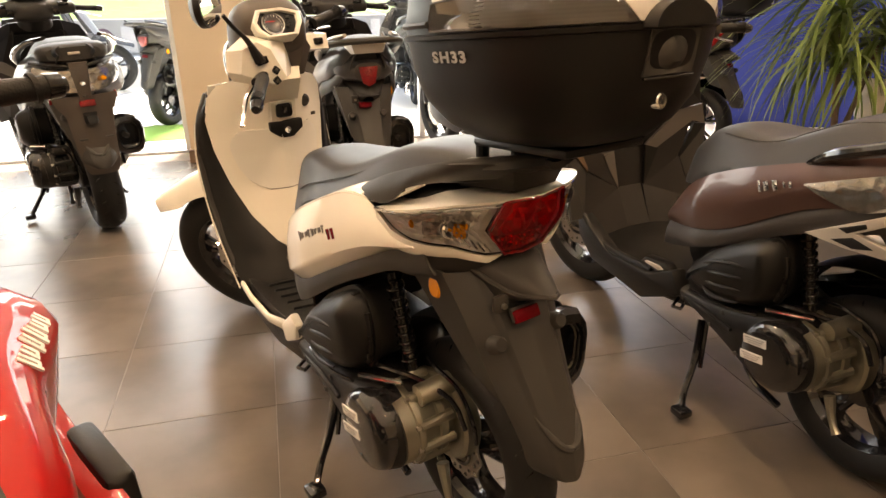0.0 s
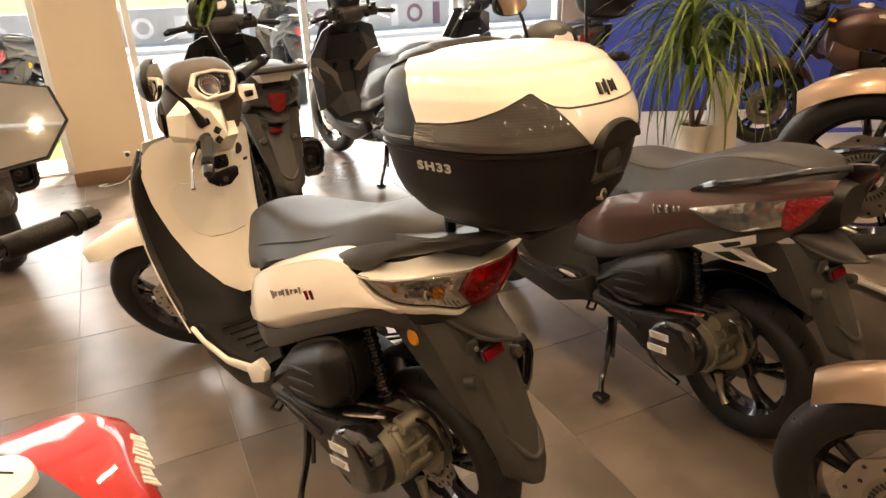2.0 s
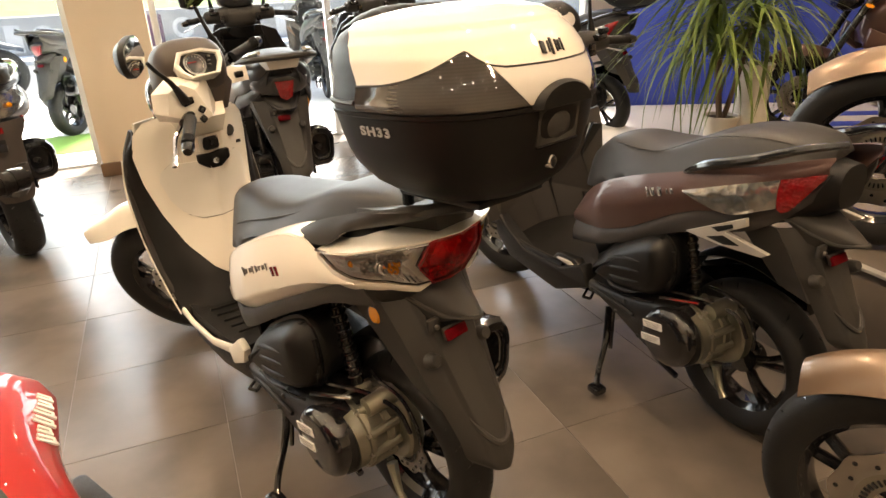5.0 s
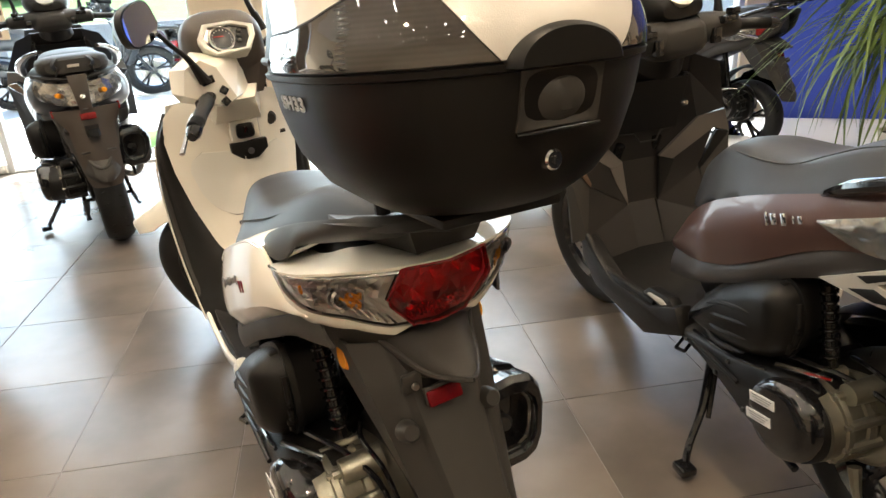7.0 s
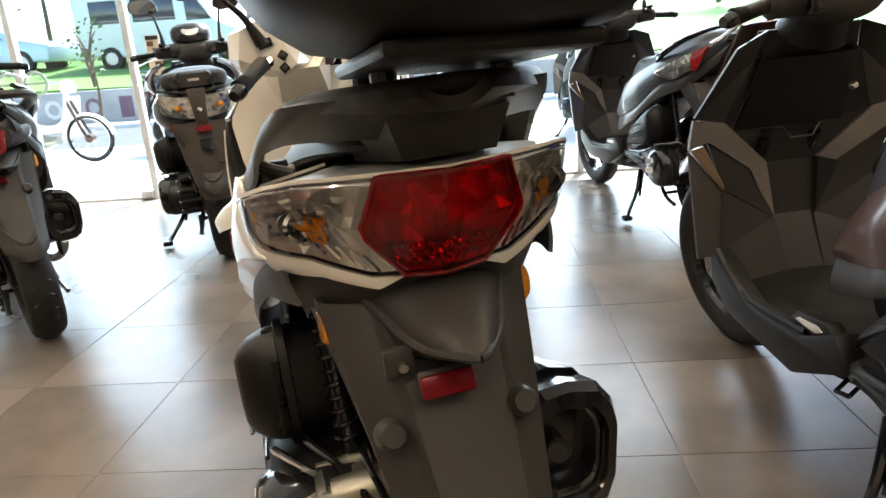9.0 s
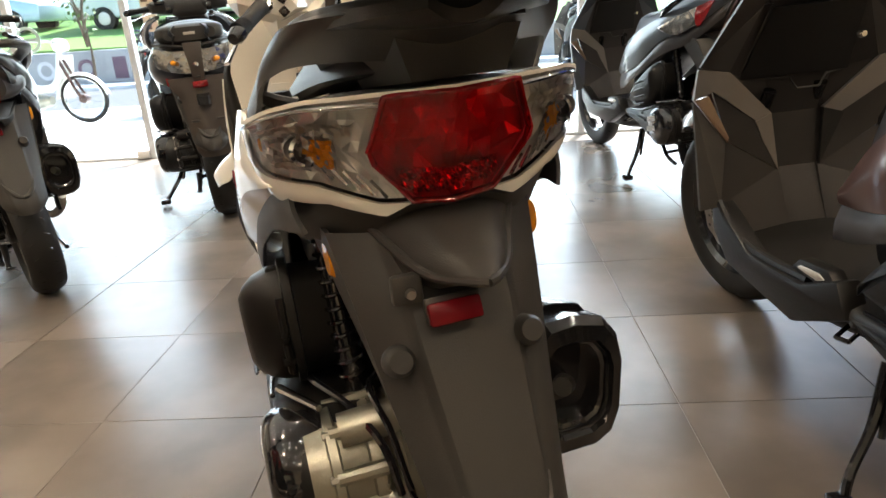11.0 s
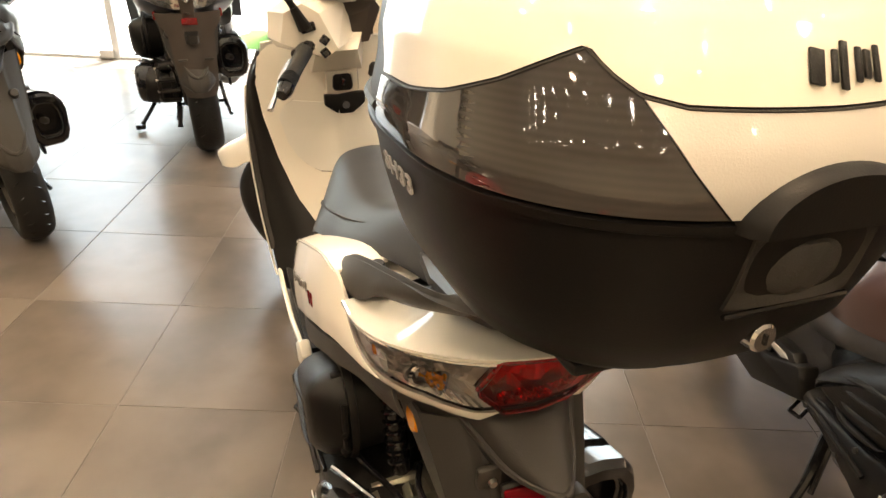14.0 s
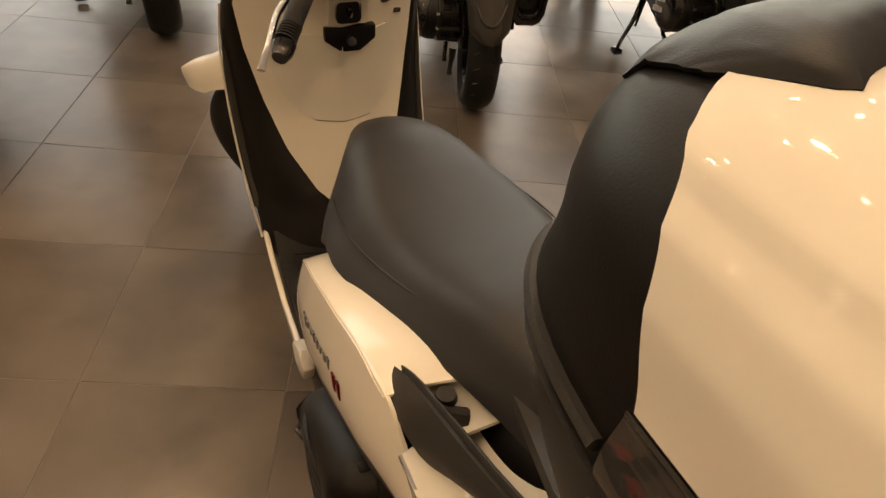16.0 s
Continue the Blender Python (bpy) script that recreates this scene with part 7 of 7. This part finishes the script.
def plant(x, y, z, height, heads, count, label):
    p = thing("potted_plant", pose(x, y, z), label, "plant")
    pot = part("pot", moved(lathe([(0, 0.002), (0.09, 0.002), (0.105, 0.05), (0.095, 0.09), (0.10, 0.22), (0.115, 0.30), (0.125, 0.32), (0.125, 0.335), (0.11, 0.335), (0.105, 0.31), (0, 0.31)], 32), Matrix.Rotation(radians(90), 4, "X")), POT, p)
    part("soil", moved(lathe([(0, 0.318), (0.106, 0.314), (0.106, 0.30)], 24), Matrix.Rotation(radians(90), 4, "X")), SOIL, p)
    for hx, hy, hz in heads:
        part("trunk", tube([(hx * 0.1, hy * 0.1, 0.30), (hx * 0.5, hy * 0.5, hz * 0.6), (hx, hy, hz)], [0.020, 0.014, 0.012], 8, 10), BARK, p)
        for k in range(count):
            lf = new("leaf", rnd.choice(LEAVES))
            lf.parent = p
            lf.matrix_local = Matrix.Translation((hx, hy, hz - 0.14 * rnd.random())) @ Euler((rnd.uniform(-0.25, 0.25), rnd.uniform(-1.0, 0.35), rnd.uniform(0, 6.283))).to_matrix().to_4x4() @ Matrix.Scale(rnd.uniform(0.72, 1.06), 4)
    return p


plant(3.39, 3.42, 0.004, 1.2, [(-0.08, 0.06, 1.08), (0.12, -0.08, 0.98), (-0.16, -0.04, 0.86)], 95, "tall dracaena with long drooping green leaves in white pot")

urn = thing("urn", pose(3.63, 3.40, 0.004), "tall white waisted urn beside the plant", "urn")
part("vessel", moved(lathe([(0, 0.0), (0.130, 0.0), (0.130, 0.04), (0.128, 0.14), (0.118, 0.30), (0.100, 0.405), (0.104, 0.425), (0.112, 0.45), (0.106, 0.54), (0.104, 0.615), (0.116, 0.635), (0.118, 0.665), (0.104, 0.668), (0.098, 0.63), (0, 0.62)], 40), Matrix.Rotation(radians(90), 4, "X")), POT, urn)
part("band", moved(lathe([(0.1055, 0.575), (0.109, 0.580), (0.109, 0.590), (0.1055, 0.595)], 40), Matrix.Rotation(radians(90), 4, "X")), POT, urn)

MINT = mat("mint_sticker", (0.55, 0.72, 0.66), 0.5)
# ---- outside ----
structure("pavement", block((0, 7.75, -0.06), (40, 3.7, 0.10), 0), PAVE, "bright concrete pavement outside the shop")
structure("road", block((0, 12.1, -0.09), (60, 5.1, 0.10), 0), ASPHALT, "grey asphalt road")
structure("kerb", block((0, 9.6, -0.035), (40, 0.16, 0.11), 0.01), PAVE, "concrete kerb")
structure("far_kerb", block((0, 14.2, -0.02), (60, 0.9, 0.12), 0.01), PAVE, "far concrete pavement edge")
structure("ground", block((0, 0, -0.35), (400, 400, 0.2), 0), ASPHALT, "flat ground round the shop")
roadwall = structure("roadside_wall", block((0, 14.8, 0.29), (60, 0.25, 0.86), 0.02), CONCRETE, "low concrete wall with faded painted letters")
structure("verge", sheet(lambda u, v: (-40 + 80 * u, 14.92 + 14 * v, 0.70 + 1.7 * v ** 1.1 + 0.06 * math.sin(23 * u + 5 * v)), 60, 14, 0.05), GRASS, "sloping green grass verge")
GRAFFITI = mat("faded_wall_paint", (0.66, 0.64, 0.62), 0.8, vary=0.35, scale=5)
GRAFFITI2 = mat("plum_wall_paint", (0.16, 0.09, 0.12), 0.8, vary=0.35, scale=5)
rg = random.Random(3)
for k in range(16):
    x = -10.5 + 1.15 * k + rg.uniform(-0.2, 0.2)
    part("painted_stroke", block((x, 14.67, 0.34), (rg.uniform(0.12, 0.3), 0.006, rg.uniform(0.3, 0.62)), 0.002, None), GRAFFITI if k % 3 else GRAFFITI2, roadwall)
    part("painted_ring", moved(lathe([(0.12, 0.0), (0.2, 0.0), (0.2, 0.006), (0.12, 0.006)], 18, True), Matrix.Translation((x + 0.5, 14.67, 0.36))), GRAFFITI if k % 2 else GRAFFITI2, roadwall)

structure("lawn_patch", sheet(lambda u, v: (-1.62 + 0.95 * u + 0.05 * math.sin(9 * v), 6.25 + 0.75 * v, -0.004 + 0.03 * math.sin(math.pi * u) * math.sin(math.pi * v) + 0.004 * math.sin(40 * u) * math.sin(37 * v)), 30, 24, 0.006), GRASS, "small patch of bright green grass on the pavement")

# red and white moped on the pavement
def moped(m):
    s = thing("moped", m, "red and white step-through moped parked on the pavement", "moped")
    for x in (0.0, 1.2):
        wt = part("tyre", moved(lathe([(p.x, p.y) for p in curve([(0.245, -0.022, 0), (0.275, -0.026, 0), (0.29, 0, 0), (0.275, 0.026, 0), (0.245, 0.022, 0)], 11)], 40), Matrix.Translation((x, 0, 0.29))), RUBBER, s)
        part("rim", moved(lathe([(0.25, -0.02), (0.235, -0.015), (0.235, 0.015), (0.25, 0.02)], 40), Matrix.Translation((x, 0, 0.29))), CHROME, s)
        part("hub", moved(lathe([(0, -0.05), (0.05, -0.05), (0.055, 0), (0.05, 0.05), (0, 0.05)], 20), Matrix.Translation((x, 0, 0.29))), MAROON if x else STEEL, s)
        for k in range(14):
            a = 2 * math.pi * k / 14
            part("spoke", tube([(x + 0.05 * math.cos(a), 0.02 * (-1) ** k, 0.29 + 0.05 * math.sin(a)), (x + 0.24 * math.cos(a + 0.2), 0, 0.29 + 0.24 * math.sin(a + 0.2))], 0.002, 4), CHROME, s)
    part("frame", tube([(1.02, 0, 0.85), (0.92, 0, 0.5), (0.7, 0, 0.42), (0.4, 0, 0.5), (0.1, 0, 0.6)], [0.03, 0.045, 0.05, 0.06, 0.05], 10, 24), PANEL_WHITE, s)
    part("leg_shield", sheet(lambda u, v: (0.88 + 0.12 * v + 0.1 * (2 * u - 1) ** 2, (0.20 - 0.05 * v) * (2 * u - 1), 0.30 + 0.5 * v), 10, 10, 0.006), PANEL_WHITE, s)
    part("side_cover", prism([(0.1, 0.42), (0.15, 0.6), (0.45, 0.62), (0.5, 0.45), (0.3, 0.36)], -0.09, 0.09, 0.02), PANEL_WHITE, s)
    part("front_mudguard", sheet(lambda u, v: (1.2 + 0.31 * math.cos(radians(10 + 140 * u)), 0.05 * (2 * v - 1), 0.29 + 0.31 * math.sin(radians(10 + 140 * u)) - 0.03 * (2 * v - 1) ** 2), 16, 6, 0.004), PANEL_WHITE, s)
    part("rear_mudguard", sheet(lambda u, v: (0.31 * math.cos(radians(50 + 150 * u)), 0.06 * (2 * v - 1), 0.29 + 0.32 * math.sin(radians(50 + 150 * u))), 16, 6, 0.004), RED, s)
    for y in (1, -1):
        part("fork_leg", tube([(1.02, 0.05 * y, 0.75), (1.14, 0.06 * y, 0.42), (1.2, 0.06 * y, 0.29)], 0.018, 8), MAROON, s)
    part("engine", body([(0.35, 0.09, 0.20, 0.36), (0.5, 0.11, 0.18, 0.38), (0.68, 0.10, 0.20, 0.36), (0.8, 0.06, 0.24, 0.34)], steps=10), ALU, s)
    part("exhaust", tube([(0.75, -0.1, 0.22), (0.4, -0.13, 0.17), (-0.2, -0.14, 0.22)], [0.016, 0.022, 0.034], 10, 14), CHROME, s)
    part("seat", body([(0.55, 0.07, 0.66, 0.72), (0.4, 0.11, 0.65, 0.75), (0.15, 0.12, 0.66, 0.75), (-0.05, 0.10, 0.68, 0.74)], steps=12), VINYL, s)
    part("handlebar", tube([(0.86, -0.30, 0.98), (0.98, -0.12, 0.97), (1.0, 0, 0.93), (0.98, 0.12, 0.97), (0.86, 0.30, 0.98)], 0.014, 8, 20), STEEL, s)
    part("headlamp", body([(0.98, 0.05, 0.86, 0.98), (1.04, 0.08, 0.84, 1.0), (1.12, 0.07, 0.85, 0.98)], steps=8), PANEL_WHITE, s)
    part("kick_stand", tube([(0.5, 0.1, 0.2), (0.45, 0.22, 0.01)], 0.012, 6), STEEL, s)
    return s


moped(pose(-5.55, 8.33, -0.008, 0, 0, 2))
copy_thing(HOOP, pose(-1.05, 6.95, -0.006, 0, 0, 62))
copy_thing(TWIN, pose(-3.6, 9.0, -0.006, 0, 0, 20))
copy_thing(HOOP, pose(1.55, 7.4, -0.006, 0, 0, 86))


# white camper van and pale blue car beyond the verge
def vehicle(name, m, outline, width, paint, windows, axles, label, category):
    s = thing(name, m, label, category)
    part("body", prism(outline, -width / 2, width / 2, 0.06, 3), paint, s)
    for y in (1, -1):
        for w in windows:
            part("side_window", flip_if(prism(w, width / 2 - 0.02, width / 2 + 0.006, 0.01), y), DARKGLASS, s)
        for x in axles:
            t = part("wheel", moved(lathe([(0, -0.09), (0.19, -0.09), (0.2, -0.1), (0.31, -0.1), (0.33, 0), (0.31, 0.1), (0.2, 0.1), (0.19, 0.07), (0, 0.07)], 28), Matrix.Translation((x, (width / 2 - 0.08) * y, 0.33))), RUBBER, s)
            part("hub_cap", moved(lathe([(0, 0.10), (0.17, 0.095), (0.19, 0.08)], 20), Matrix.Translation((x, (width / 2 - 0.08) * y, 0.33)) @ (Matrix.Identity(4) if y > 0 else Matrix.Rotation(math.pi, 4, "Z"))), STEEL, t)
    part("front_lamp", block((outline[0][0] - 0.02, width * 0.35, 0.75), (0.06, 0.25, 0.15), 0.02), CLEARLENS, s)
    part("rear_lamp", block((outline[-1][0] + 0.02, width * 0.4, 0.8), (0.06, 0.18, 0.25), 0.02), REDLENS, s)
    return s


DARKGLASS = mat("dark_window_glass", (0.03, 0.035, 0.04), 0.08, coat=0.5)
CARBLUE = mat("pale_blue_car_paint", (0.45, 0.55, 0.66), 0.25, metal=0.3, coat=0.5)
vehicle("camper_van", pose(-10.6, 20.2, 1.12), [(4.6, 0.35), (4.65, 0.9), (4.0, 1.15), (3.6, 1.75), (3.4, 2.25), (0.1, 2.25), (0.0, 2.1), (0.0, 0.35)], 2.0, PANEL_WHITE, [[(0.5, 1.25), (1.3, 1.25), (1.3, 1.85), (0.5, 1.85)], [(1.7, 1.25), (2.9, 1.25), (2.9, 1.85), (1.7, 1.85)], [(3.2, 1.2), (3.9, 1.2), (3.55, 1.75), (3.2, 1.75)]], (0.9, 3.8), "white camper van parked on the far verge", "van")
vehicle("hatchback_car", pose(-15.4, 20.0, 1.2), [(3.9, 0.3), (3.95, 0.75), (3.0, 0.95), (2.4, 1.4), (0.7, 1.45), (0.1, 1.0), (0.0, 0.35)], 1.65, CARBLUE, [[(0.5, 0.95), (1.4, 0.95), (1.4, 1.32), (0.8, 1.32)], [(1.5, 0.95), (2.7, 0.95), (2.3, 1.32), (1.5, 1.32)]], (0.75, 3.1), "pale blue hatchback parked on the far verge", "car")


def tree(x, y, z, height, spread, seed, count=700):
    r = random.Random(seed)
    t = thing("tree", pose(x, y, z), "leafy green roadside tree with slender trunk", "tree", "roadside trees")
    part("trunk", tube([(0, 0, 0), (0.05, 0.02, height * 0.35), (-0.04, 0.05, height * 0.7)], [0.05 * height / 3, 0.035 * height / 3, 0.015], 8, 12), BARK, t)
    tips = []
    for k in range(9):
        a, h = r.uniform(0, 6.283), height * r.uniform(0.35, 0.65)
        e = (spread * 0.7 * math.cos(a), spread * 0.7 * math.sin(a), h + height * r.uniform(0.15, 0.4))
        tips.append(e)
        part("limb", tube([(0, 0, h), (e[0] * 0.5, e[1] * 0.5, (h + e[2]) / 2 + 0.1), e], [0.03, 0.02, 0.006], 6, 8), BARK, t)
    verts, faces = [], []
    for k in range(count):
        c = Vector(r.choice(tips)) + Vector((r.gauss(0, 1), r.gauss(0, 1), r.gauss(0, 0.8))) * spread * 0.33
        n = Vector((r.uniform(-1, 1), r.uniform(-1, 1), r.uniform(-0.2, 1))).normalized()
        a = n.orthogonal().normalized() * r.uniform(0.05, 0.12) * height / 3.5
        b = n.cross(a) * 0.6
        i = len(verts)
        verts += [c - a, c + b, c + a, c - b]
        faces.append((i, i + 1, i + 2, i + 3))
    me = bpy.data.meshes.new("crown")
    me.from_pydata([tuple(v) for v in verts], [], faces)
    me.materials.append(FOLIAGE)
    tagged(new("crown", me), kind="stuff").parent = t
    return t


FOLIAGE = mat("tree_foliage", (0.09, 0.16, 0.03), 0.6, vary=0.5, scale=2)
tree(-7.5, 14.2, 0.03, 2.2, 0.35, 1, 60)
for k, x in enumerate((-22, -18.5, -15, -12, -8.5, -5, -1, 4, 9)):
    tree(x, 25 + 1.5 * (k % 2), 2.0, 5.5, 2.0, 20 + k)

# stickers and notice on the glass
for x in (-3.3, -3.08):
    rs = thing("glass_sticker", pose(x, WIN_Y + 0.012, 0.98), "round pale green ring sticker on the window", "sticker", "stickers on the window")
    part("ring", lathe([(0.075, 0.0), (0.10, 0.0), (0.10, -0.002), (0.075, -0.002)], 36, True), MINT, rs)
    part("blade", block((0, 0, 0), (0.15, 0.002, 0.02), 0), MINT, rs)
ps = thing("window_notice", pose(-2.08, WIN_Y + 0.012, 1.13), "narrow orange and cream notice stuck on the window", "notice")
part("sheet", block((0, 0, 0), (0.11, 0.002, 0.30), 0), CREAM, ps)
part("heading_bar", block((0, -0.002, 0.13), (0.10, 0.002, 0.03), 0), GREY, ps)
for k in range(5):
    part("picture_block", block((-0.02 + 0.04 * (k % 2), -0.002, 0.085 - 0.05 * k), (0.05, 0.002, 0.035), 0), BRONZE if k % 2 else SKIRT, ps)
